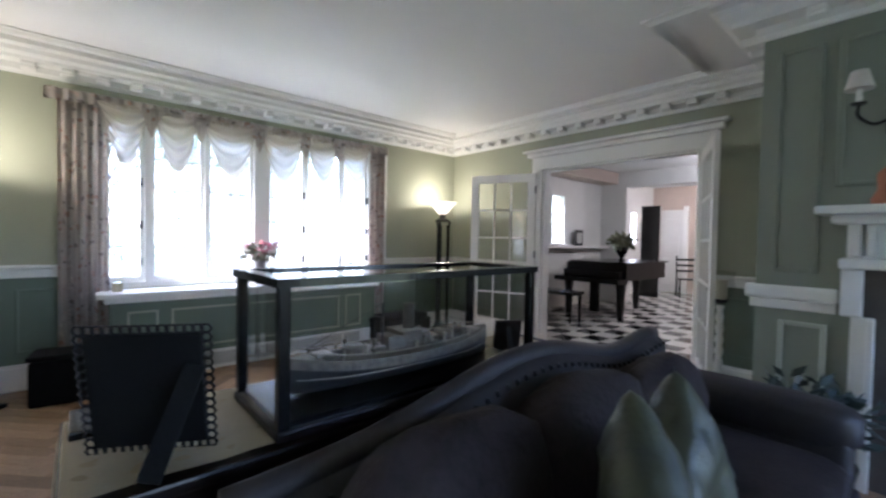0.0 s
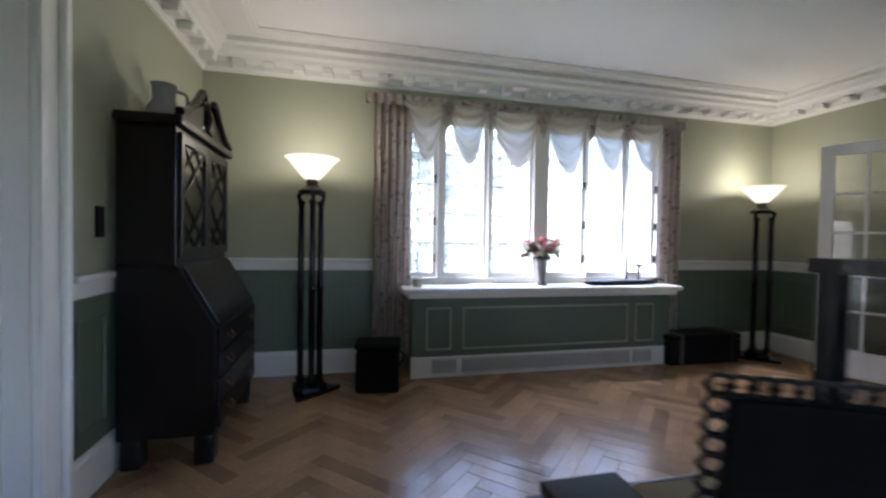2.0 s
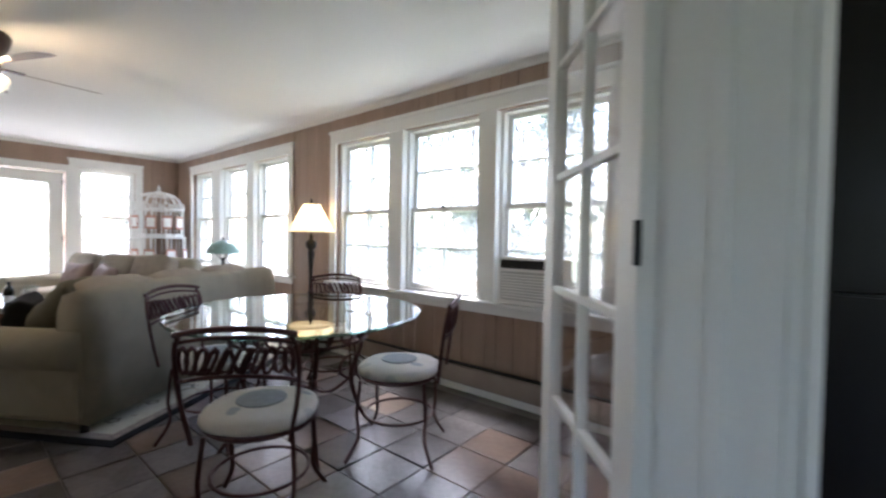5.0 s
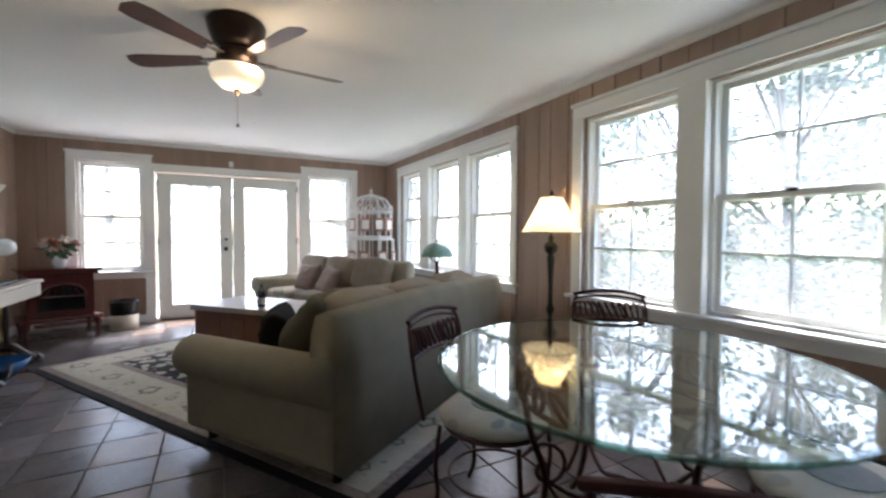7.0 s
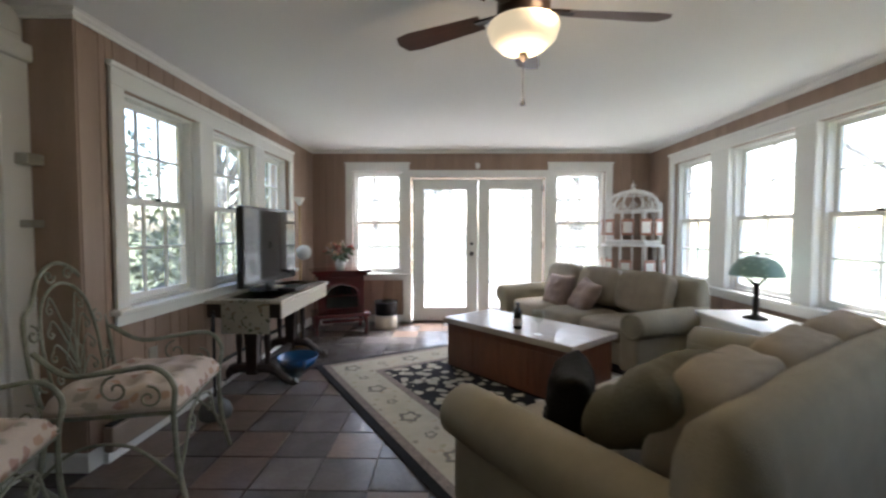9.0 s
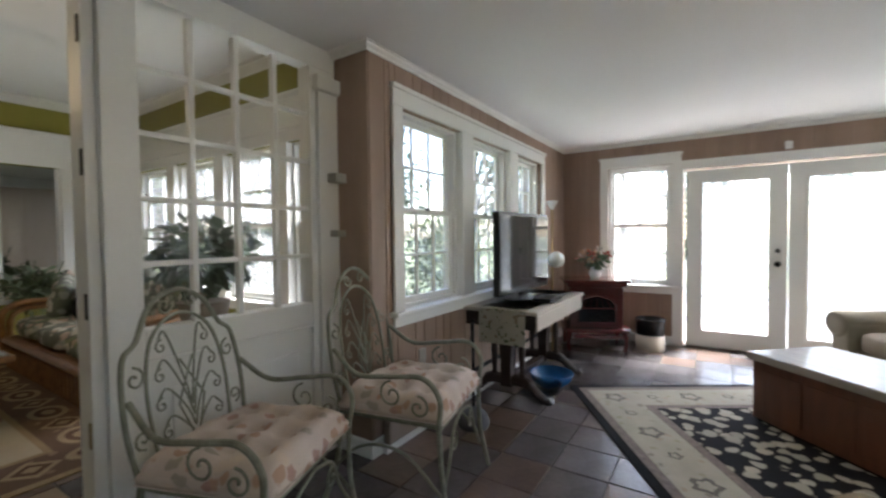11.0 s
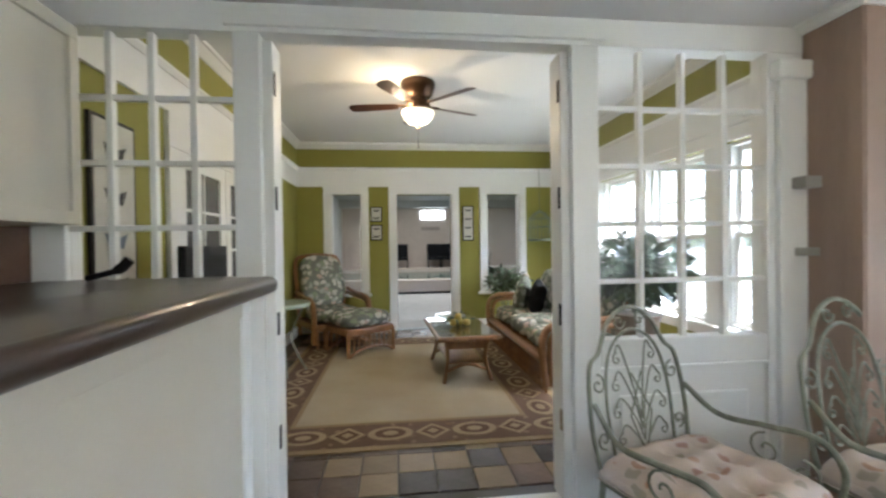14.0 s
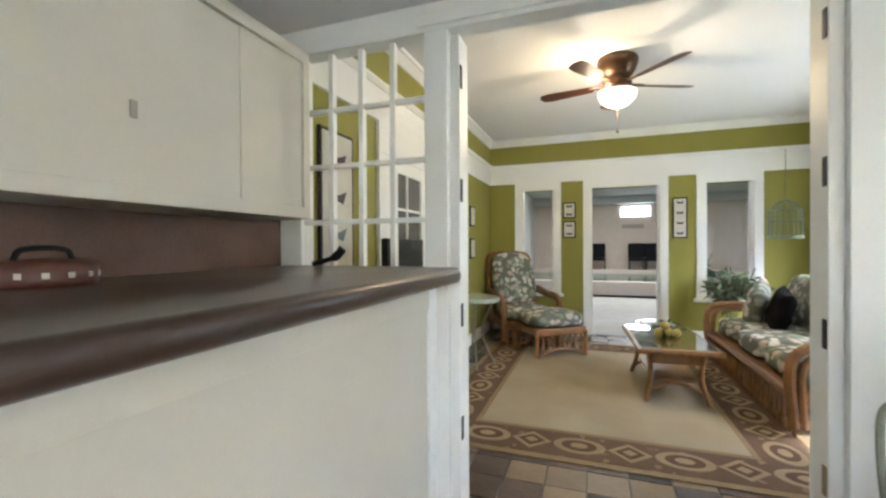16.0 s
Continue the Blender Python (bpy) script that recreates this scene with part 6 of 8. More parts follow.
def torchiere(x, y, rz):
    t = thing("torchiere_lamp", "black three-column torchiere with a lit glass bowl", "lamp", "torchieres of the living room", at=(x, y, 0), rz=rz)
    part("foot", extrude_outline([(0.24 * math.cos(a) * (1 if k % 2 == 0 else 0.55), 0.24 * math.sin(a) * (1 if k % 2 == 0 else 0.55)) for k, a in enumerate(np.linspace(0, 2 * math.pi, 7)[:-1])], 0.0, 0.03, 0.006), BLACKLAC, t).matrix_local = pose(0, 0, 0, 90, 0, 0) @ pose(0, 0, 0)
    part("plinth", turned([(0.13, 0.03), (0.12, 0.06), (0.10, 0.09)], seg=6), BLACKLAC, t)
    for k in range(3):
        a = k * 2 * math.pi / 3 + 0.5
        part("column", turned([(0.028, 0.08), (0.034, 0.11), (0.023, 0.14), (0.025, 0.8), (0.033, 0.82), (0.025, 0.84), (0.021, 1.46), (0.03, 1.48), (0.026, 1.5)], (0.085 * math.cos(a), 0.085 * math.sin(a), 0), 12), BLACKLAC, t, smooth=True)
        part("bracket", rod(smooth_path([(0.085 * math.cos(a), 0.085 * math.sin(a), 1.48), (0.11 * math.cos(a), 0.11 * math.sin(a), 1.54), (0.05 * math.cos(a), 0.05 * math.sin(a), 1.57)]), 0.016, 7), BLACKLAC, t)
    part("crown_plate", turned([(0.10, 1.55), (0.11, 1.57), (0.07, 1.59), (0.04, 1.62), (0.05, 1.66)], seg=18), BLACKLAC, t, smooth=True)
    bm = turned([(0.05, 1.66), (0.09, 1.70), (0.145, 1.77), (0.19, 1.82), (0.205, 1.828)], seg=28)
    bmesh.ops.solidify(bm, geom=bm.faces[:], thickness=0.004)
    part("bowl", bm, glow("lit_frosted_bowl", (1.0, 0.88, 0.66), 0.05), t, smooth=True)
    lamp("torchiere_bulb", "POINT", pose(x, y, 1.90), 1.05, (1.0, 0.86, 0.62), 0.06)
    return t


torchiere(0.04, 4.62, 10)
torchiere(4.60, 4.76, 40)

# ---- secretary ----
sc = thing("secretary_desk", "tall dark mahogany secretary with latticed doors and slant front", "desk", at=(-0.83, 3.61, 0))
W = 0.95
low = [(0.0, 0.16), (0.46, 0.16), (0.46, 0.74), (0.28, 1.06), (0.0, 1.06)]
part("desk_body", extrude_outline(low, 0, W, 0.006), DARKWOOD, sc)
part("upper_case", box(0, 0.27, 0.01, W - 0.01, 1.06, 1.78, 0.005), DARKWOOD, sc)
part("cornice", box(-0.0, 0.31, -0.03, W + 0.03, 1.78, 1.83, 0.012), DARKWOOD, sc)
part("slant_front", box(0, 0.012, 0.04, W - 0.04, 0, 0.34, 0.004), DARKWOOD, sc).matrix_local = pose(0.462, 0, 0.745, 0, -29.4, 0)
for k in range(4):
    z0 = 0.19 + k * 0.135
    dr = part("drawer", box(0.458, 0.478, 0.03, W - 0.03, z0, z0 + 0.125, 0.006), DARKWOOD, sc)
    for y in (0.2, W - 0.2):
        part("bail_handle", rod(smooth_path([(0.482, y - 0.045, z0 + 0.075), (0.50, y - 0.03, z0 + 0.05), (0.50, y + 0.03, z0 + 0.05), (0.482, y + 0.045, z0 + 0.075)]), 0.005, 6), BRASS, dr)
for y in (0.03, W / 2 + 0.005):
    a, b = y, y + W / 2 - 0.035
    d_ = part("glazed_door", slab("y", a, a + 0.045, 0.27, 0.292, 1.10, 1.75, 0.003), DARKWOOD, sc)
    part("stile", slab("y", b - 0.045, b, 0.27, 0.292, 1.10, 1.75, 0.003), DARKWOOD, d_)
    for z in (1.10, 1.70):
        part("rail", slab("y", a + 0.045, b - 0.045, 0.27, 0.291, z, z + 0.05, 0.003), DARKWOOD, d_)
    for q in ((0, 0, 1, 0.5), (0, 1, 1, 0.5), (0, 0.5, 1, 0), (0, 0.5, 1, 1), (0.5, 0, 0, 0.25), (0.5, 0, 1, 0.25), (0.5, 1, 0, 0.75), (0.5, 1, 1, 0.75)):
        u = lambda f: a + 0.045 + (b - a - 0.09) * f
        v = lambda f: 1.15 + 0.55 * f
        part("lattice_bar", rod([(0.285, u(q[0]), v(q[1])), (0.285, u(q[2]), v(q[3]))], 0.006, 5), DARKWOOD, d_)
    part("pane", box(0.278, 0.281, a + 0.04, b - 0.04, 1.14, 1.71), GLASS, d_)
for y, sg in ((0.0, 1), (W, -1)):
    part("pediment", rod(smooth_path([(0.29, y + sg * 0.0, 1.85), (0.29, y + sg * 0.15, 1.90), (0.29, y + sg * 0.30, 2.01), (0.29, y + sg * 0.36, 2.06), (0.29, y + sg * 0.39, 2.02)]), 0.024, 7), DARKWOOD, sc)
    part("pediment_field", extrude_outline([(0.0, 1.83), (0.40, 1.83), (0.40, 1.99), (0.25, 1.93), (0.0, 1.87)], 0.27, 0.285, 0.003), DARKWOOD, sc).matrix_local = pose(0, y, 0, 0, 0, 0) @ Matrix(((0, 1, 0, 0), (sg, 0, 0, 0), (0, 0, 1, 0), (0, 0, 0, 1)))
part("finial", turned([(0.03, 1.83), (0.02, 1.88), (0.035, 1.93), (0.02, 1.98), (0.006, 2.04)], (0.285, W / 2, 0), 12), DARKWOOD, sc, smooth=True)
for x in (0.06, 0.40):
    for y in (0.06, W - 0.06):
        part("bracket_foot", box(x - 0.05, x + 0.05, y - 0.05, y + 0.05, 0.0, 0.16, 0.02), DARKWOOD, sc)
jg = thing("pewter_jug", "grey stoneware jug on top of the secretary", "jug", at=(-0.68, 3.80, 1.83))
part("jug_body", turned([(0.085, 0), (0.095, 0.02), (0.085, 0.07), (0.055, 0.12), (0.058, 0.19), (0.066, 0.205)], seg=20), mat("grey_stoneware", (0.30, 0.30, 0.28), 0.5), jg, smooth=True)
part("jug_handle", rod(smooth_path([(0.055, 0.02, 0.18), (0.10, 0.03, 0.16), (0.10, 0.03, 0.09), (0.07, 0.02, 0.06)]), 0.009, 6), mat("grey_stoneware_handle", (0.26, 0.26, 0.25), 0.5), jg)
dj = thing("dark_pitcher", "small dark pitcher on top of the secretary", "jug", at=(-0.60, 4.02, 1.83))
part("pitcher_body", turned([(0.05, 0), (0.06, 0.04), (0.035, 0.11), (0.045, 0.17)], seg=16), BLACKLAC, dj, smooth=True)
part("pitcher_handle", rod(smooth_path([(0.0, 0.04, 0.15), (0.0, 0.09, 0.14), (0.0, 0.07, 0.05)]), 0.007, 6), BLACKLAC, dj)
solo("eagle_ornament", pad((-0.64, 4.34, 1.98), (0.06, 0.05, 0.13), 2.2, 12, wob=0.5, seed=2), BRONZE, "dark carved ornament between the pediment scrolls", "ornament")
sp = thing("storage_box", "black cloth storage box with a lid", "box", at=(0.57, 4.62, 0), rz=-8)
part("box_body", box(-0.17, 0.17, -0.15, 0.15, 0.0, 0.34, 0.03), BLACKCLOTH, sp)
part("lid", box(-0.18, 0.18, -0.16, 0.16, 0.345, 0.385, 0.018), BLACKCLOTH, sp)
part("strap", rod(smooth_path([(0.17, 0.0, 0.30), (0.21, 0.0, 0.26), (0.17, 0.0, 0.18)]), 0.008, 6), BLACKCLOTH, sp)
tr_ = thing("low_trunk", "low dark leather trunk with metal edges", "trunk", at=(3.86, 4.84, 0))
part("trunk_body", box(-0.42, 0.42, -0.16, 0.16, 0.0, 0.24, 0.02), BLACKCLOTH, tr_)
part("trunk_lid", box(-0.43, 0.43, -0.17, 0.17, 0.245, 0.30, 0.02), BLACKCLOTH, tr_)
for x in (-0.3, 0.3):
    part("strap", box(x - 0.02, x + 0.02, -0.178, 0.178, 0.02, 0.308, 0.004), mat("worn_strap_metal", (0.12, 0.11, 0.1), 0.5, 0.5) if x < 0 else BLACKM, tr_)
sb = thing("speaker_box", "small dark box standing by the torchiere", "box", at=(4.37, 4.92, 0))
part("box_body", box(-0.1, 0.1, -0.09, 0.09, 0.0, 0.2, 0.01), BLACKM, sb)
part("front_cloth", box(-0.085, 0.085, -0.096, -0.09, 0.02, 0.18, 0.004), BLACKCLOTH, sb)
solo("light_switch", box(LW, LW + 0.014, 3.52, 3.58, 1.20, 1.35, 0.004), BLACKM, "dark double light switch on the wall", "switch")

# on the sill
bouquet("flower_vase", "slim dark vase of pink flowers on the window sill", (2.16, 4.93, 0.79), [(0.05, 0), (0.045, 0.02), (0.03, 0.05), (0.04, 0.12), (0.05, 0.19), (0.045, 0.24), (0.055, 0.25)], mat("grey_vase", (0.16, 0.15, 0.16), 0.4), [PINK, PALEP, RED, PINK], 26, 0.20, 0.24, mat("dusty_stem", (0.16, 0.15, 0.11), 0.8), 8)
cd = thing("candle_jar", "cream candle in a glass jar on the sill", "candle", at=(0.93, 4.88, 0.79))
part("jar", turned([(0.04, 0), (0.042, 0.01), (0.042, 0.09)], seg=18), glassy("jar_glass", (0.85, 0.85, 0.8), 0.05), cd)
part("wax", turned([(0.036, 0.004), (0.037, 0.075), (0.0, 0.077)], seg=18), mat("cream_wax", (0.72, 0.66, 0.5), 0.5), cd)
ty = thing("boat_tray", "long dark wooden boat-shaped tray on the sill", "tray", at=(3.05, 4.93, 0.79), rz=3)
part("hull", pad((0, 0, 0.025), (0.46, 0.09, 0.03), 2.4, 20), DARKWOOD, ty, smooth=True)
part("prow", rod(smooth_path([(0.36, 0, 0.04), (0.46, 0, 0.05), (0.52, 0, 0.035)]), 0.012, 6), DARKWOOD, ty)
part("figure_stem", rod([(0.05, 0, 0.04), (0.05, 0, 0.24), (0.055, 0, 0.30)], [0.014, 0.012, 0.006], 8), BLACKM, ty)
part("mushroom_stem", rod([(0.20, 0, 0.04), (0.20, 0, 0.19)], 0.012, 8), BLACKM, ty)
part("mushroom_cap", turned([(0.06, 0.185), (0.055, 0.2), (0.0, 0.215)], (0.20, 0, 0), 14), BLACKM, ty)

# ---- sofa table, ship case, frame ----
stb = thing("sofa_table", "long dark table behind the sofa", "table")
part("tabletop", box(0.62, 2.72, 1.34, 1.92, 0.70, 0.738, 0.008), DARKWOOD, stb)
part("apron", box(0.68, 2.66, 1.40, 1.86, 0.60, 0.70, 0.004), DARKWOOD, stb)
for x in (0.70, 2.64):
    for y in (1.42, 1.84):
        part("leg", turned([(0.02, 0), (0.03, 0.08), (0.022, 0.2), (0.035, 0.5), (0.035, 0.6)], (x, y, 0), 12), DARKWOOD, stb, smooth=True)
CLOTH = pattern("cream_embroidered_cloth", (0.66, 0.58, 0.43), [(0.56, 0.46, 0.31), (0.60, 0.48, 0.32), (0.46, 0.38, 0.26)], 14, edges=(0.2, 0.26))
g = [[(0.72 + 1.9 * i / 26, 1.37 + 0.52 * j / 8 , 0.742 + 0.006 * (1 + noise.noise(Vector((i * 0.5, j * 0.6, 0))))) for j in range(9)] for i in range(27)]
g = [[(0.60, 1.38 + 0.50 * j / 8, 0.50 + 0.02 * math.sin(j)) for j in range(9)], [(0.612, 1.37 + 0.52 * j / 8, 0.68) for j in range(9)], [(0.63, 1.37 + 0.52 * j / 8, 0.745) for j in range(9)]] + g
solo("table_cloth", sheet(g, 0.003), CLOTH, "cream embroidered cloth hanging over the table end", "tablecloth", smooth=True)
cs = thing("ship_case", "black framed glass display case on the table", "display case", at=(1.08, 1.355, 0.755))
CL, CW, CHT = 1.08, 0.37, 0.445
part("case_base", box(-0.02, CL + 0.02, -0.02, CW + 0.02, 0, 0.03, 0.008), DARKWOOD, cs)
part("base_board", box(0.0, CL, 0.0, CW, 0.03, 0.045), BLACKLAC, cs)
for x in (0, CL):
    for y in (0, CW):
        part("corner_post", box(x - 0.016, x + 0.016, y - 0.016, y + 0.016, 0.03, CHT - 0.02, 0.003), BLACKLAC, cs)
bm = bmesh.new()
for p in cells(-0.025, CL + 0.025, -0.025, CW + 0.025, [(0.02, CL - 0.02, 0.02, CW - 0.02)]):
    bx(bm, p[0], p[1], p[2], p[3], CHT - 0.025, CHT)
part("top_frame", bm, BLACKLAC, cs)
for nm, b_ in (("top_glass", box(0, CL, 0, CW, CHT - 0.012, CHT - 0.009)), ("front_glass", box(0, CL, -0.002, 0.002, 0.03, CHT - 0.02)), ("rear_glass", box(0, CL, CW - 0.002, CW + 0.002, 0.03, CHT - 0.02)), ("end_glass", box(-0.002, 0.002, 0, CW, 0.03, CHT - 0.02)), ("end_glass", box(CL - 0.002, CL + 0.002, 0, CW, 0.03, CHT - 0.02))):
    part(nm, b_, GLASS, cs)
sh = thing("model_ship", "grey model ironclad ship with gun turrets in the glass case", "model", at=(1.62, 1.54, 0.80), rz=0)
DECK, HULL = mat("ship_deck_paint", (0.17, 0.145, 0.115), 0.6, var=0.3, scale=40), mat("ship_hull_paint", (0.03, 0.028, 0.028), 0.45)
rows, bm = [], bmesh.new()
for i in range(17):
    u = -1 + i / 8
    wdt = 0.10 * (1 - abs(u) ** 3.2) + 0.004
    sheer_ = 0.09 + 0.03 * u * u
    rows.append([bm.verts.new((u * 0.46, s_ * wdt * k, z)) for s_, k, z in ((-1, 1.0, sheer_), (-1, 0.95, 0.05), (-1, 0.45, 0.005), (1, 0.45, 0.005), (1, 0.95, 0.05), (1, 1.0, sheer_))])
for a, b in zip(rows, rows[1:]):
    for k in range(5):
        bm.faces.new((a[k], a[k + 1], b[k + 1], b[k]))
bmesh.ops.recalc_face_normals(bm, faces=bm.faces[:])
part("hull", bm, HULL, sh, smooth=True)
dk = bmesh.new()
for sg in (1,):
    rw = []
    for i in range(17):
        u = -1 + i / 8
        wdt = 0.101 * (1 - abs(u) ** 3.2) + 0.004
        zz = 0.09 + 0.03 * u * u
        rw.append([dk.verts.new((u * 0.46, q * wdt, z)) for q, z in ((-1, zz - 0.03), (-1, zz + 0.004), (1, zz + 0.004), (1, zz - 0.03))])
    for a, b in zip(rw, rw[1:]):
        for k in range(3):
            dk.faces.new((a[k], a[k + 1], b[k + 1], b[k]))
part("deck", dk, DECK, sh)
for x, r, h in ((-0.22, 0.04, 0.035), (0.2, 0.04, 0.035), (0.0, 0.05, 0.03), (0.09, 0.025, 0.05)):
    part("turret", turned([(r, 0.09), (r, 0.09 + h), (r * 0.8, 0.10 + h), (0, 0.10 + h)], (x, 0, 0), 16), DECK, sh)
for x in (-0.26, 0.24):
    for y in (-0.012, 0.012):
        part("gun", rod([(x, y, 0.115), (x + math.copysign(0.08, x), y, 0.12)], 0.005, 6), HULL, sh)
part("bridge", box(-0.10, 0.10, -0.045, 0.045, 0.10, 0.15, 0.006), DECK, sh)
part("upper_bridge", box(-0.05, 0.04, -0.06, 0.06, 0.15, 0.165, 0.004), DECK, sh)
part("funnel", turned([(0.024, 0.14), (0.022, 0.25), (0.026, 0.26), (0.02, 0.26), (0.0, 0.22)], (0.02, 0, 0), 16), DECK, sh, smooth=True)
part("mast", rod([(-0.10, 0, 0.12), (-0.10, 0, 0.27)], 0.004, 6), HULL, sh)
for x in (-0.33, -0.15, 0.14, 0.3):
    for y in (-0.05, 0.05):
        part("boat", pad((x, y, 0.12), (0.035, 0.011, 0.01), 2.2, 8), DECK, sh)
    part("deck_fitting", turned([(0.012, 0.1), (0.012, 0.125)], (x + 0.03, 0, 0), 8), DECK, sh)
PALEF = mat("pale_ship_fitting", (0.42, 0.38, 0.32), 0.6, var=0.2, scale=30)
rnd = random.Random(12)
for k in range(22):
    x, y = -0.36 + 0.72 * k / 21, rnd.choice((-0.062, -0.03, 0.03, 0.062))
    h = rnd.uniform(0.012, 0.04)
    part("vent_cowl", turned([(0.008, 0.10), (0.006, 0.10 + h), (0.011, 0.105 + h), (0.004, 0.112 + h)], (x, y, 0), 8), PALEF if k % 2 else DECK, sh)
for x in (-0.34, -0.05, 0.12, 0.36):
    part("deck_house", box(x - 0.03, x + 0.03, -0.03, 0.03, 0.098, 0.125, 0.004), PALEF, sh)
for sg in (-1, 1):
    part("deck_rail", rod([(u * 0.45, sg * (0.10 * (1 - abs(u) ** 3.2) + 0.002), 0.112 + 0.03 * u * u) for u in np.linspace(-0.97, 0.97, 15)], 0.0022, 4), PALEF, sh)
    part("white_waterline", rod([(u * 0.455, sg * (0.099 * (1 - abs(u) ** 3.2) + 0.004), 0.052) for u in np.linspace(-0.95, 0.95, 15)], 0.0025, 4), PALEF, sh)
for a, b in (((-0.10, 0, 0.27), (-0.44, 0, 0.125)), ((-0.10, 0, 0.27), (0.02, 0, 0.26)), ((0.02, 0, 0.25), (0.43, 0, 0.125))):
    part("stay", rod([a, b], 0.0014, 4), HULL, sh)
part("cradle", box(-0.3, 0.3, -0.03, 0.03, 0.0, 0.012), DARKWOOD, sh)
pf = thing("picture_frame", "black picture frame with filigree edge, seen from behind", "frame", at=(0.81, 1.53, 0.75), rz=-28)
pf.matrix_world = pf.matrix_world @ Matrix.Scale(1.12, 4)
part("backing", box(-0.115, 0.115, -0.008, 0.008, 0.015, 0.285, 0.003), BLACKCLOTH, pf).matrix_local = pose(0, 0, 0, 10, 0, 0)
bm = bmesh.new()
for k in range(56):
    f = k / 56 * 4
    e, q = int(f), f - int(f)
    px, pz = ((-0.125 + 0.25 * q, 0.005), (0.125, 0.005 + 0.29 * q), (0.125 - 0.25 * q, 0.295), (-0.125, 0.295 - 0.29 * q))[e]
    tube(bm, [(px + 0.011 * math.cos(a), 0.0, pz + 0.011 * math.sin(a)) for a in np.linspace(0, 6.28, 7)[:-1]], 0.0035, 4, True)
part("filigree_edge", bm, BLACKM, pf).matrix_local = pose(0, 0, 0, 10, 0, 0)
part("easel_leg", box(-0.022, 0.022, -0.006, 0.006, 0.0, 0.24, 0.003), BLACKCLOTH, pf).matrix_local = pose(0.05, -0.155, 0, -28, 14, 0)
es = thing("easel_frame", "small dark easel frame leaning beside the case", "frame", at=(2.32, 1.62, 0.745), rz=-30)
part("frame_board", box(-0.07, 0.07, -0.006, 0.006, 0.0, 0.17, 0.003), DARKWOOD, es).matrix_local = pose(0, 0, 0, 14, 0, 0)
part("easel_leg", box(-0.012, 0.012, -0.005, 0.005, 0.0, 0.15, 0.002), DARKWOOD, es).matrix_local = pose(0, -0.09, 0, -22, 0, 0)
alb = solo("album", box(0.64, 0.80, 1.70, 1.90, 0.752, 0.775, 0.004), BLACKLAC, "black lacquer album lying on the table end", "book")

# ---- the dark camelback sofa ----
PLUM = mat("plum_brown_leather", (0.026, 0.020, 0.023), 0.58, var=0.2, scale=12, bump=0.15, fine=60)
PLUMC = mat("plum_brown_cloth", (0.044, 0.033, 0.034), 0.8, var=0.3, scale=6, bump=0.6, fine=45)
cbk = thing("camelback_sofa", "dark plum camelback sofa with nailhead trim and loose cushions", "sofa")
SX0, SX1, n = 0.90, 3.12, 30
crest = lambda u: 0.70 + 0.17 * math.exp(-((u - 0.5) / 0.27) ** 2) + 0.10 * math.exp(-((u - 1.0) / 0.16) ** 2)
bm, rows = bmesh.new(), []
for i in range(n + 1):
    u = i / n
    x, h = SX0 + (SX1 - SX0) * u, crest(u)
    rows.append([bm.verts.new((x, y, z)) for y, z in ((1.27, 0.12), (1.29, h - 0.10), (1.285, h - 0.03), (1.25, h), (1.19, h - 0.005), (1.15, h - 0.05), (1.12, 0.45), (1.12, 0.12))])
for a, b in zip(rows, rows[1:]):
    for k in range(8):
        bm.faces.new((a[k], b[k], b[(k + 1) % 8], a[(k + 1) % 8]))
bm.faces.new(rows[0][::-1]), bm.faces.new(rows[-1])
bmesh.ops.recalc_face_normals(bm, faces=bm.faces[:])
part("backrest", bm, PLUM, cbk, smooth=True)
part("crest_rail", rod([(SX0 + (SX1 - SX0) * i / n, 1.225, crest(i / n) + 0.0) for i in range(n + 1)], 0.042, 8), PLUM, cbk, smooth=True)
for i in range(44):
    u = 0.01 + 0.98 * i / 43
    part("nailhead", turned([(0.013, 0), (0.011, 0.006), (0.0, 0.010)], seg=6), BLACKM, cbk).matrix_local = pose(SX0 + (SX1 - SX0) * u, 1.149, crest(u) - 0.045, 65, 0, 0)
part("base", box(SX0 + 0.04, SX1 - 0.04, 0.36, 1.14, 0.10, 0.32, 0.02), PLUM, cbk)
for x, sg in ((SX0, 1), (SX1, -1)):
    part("arm", box(min(x, x + sg * 0.16), max(x, x + sg * 0.16), 0.38, 1.15, 0.10, 0.54, 0.04), PLUM, cbk, smooth=True)
    part("arm_roll", pad((x + sg * 0.06, 0.76, 0.56), (0.12, 0.41, 0.10), 4, 18), PLUM, cbk, smooth=True)
for i in range(3):
    c = SX0 + 0.17 + (i + 0.5) * 0.627
    part("seat_cushion", pad((c, 0.70, 0.40), (0.31, 0.34, 0.09), 5, 20, wob=0.03, seed=i), PLUMC, cbk, smooth=True)
    part("back_cushion", pad((0, 0, 0), (0.325, 0.13, 0.22), 3.0, 24, wob=0.12, seed=i + 11), PLUMC, cbk, smooth=True).matrix_local = pose(c, 0.97, 0.58 + (0.05 if i == 0 else 0.05 if i == 1 else 0), -14, 0, 0)
for x in (SX0 + 0.1, SX1 - 0.1):
    for y in (0.42, 1.2):
        part("foot", turned([(0.022, 0), (0.035, 0.06), (0.03, 0.10)], (x, y, 0), 10), DARKWOOD, cbk)
SILKG = mat("green_silk", (0.060, 0.066, 0.036), 0.48, var=0.35, scale=7, bump=0.55, fine=22)
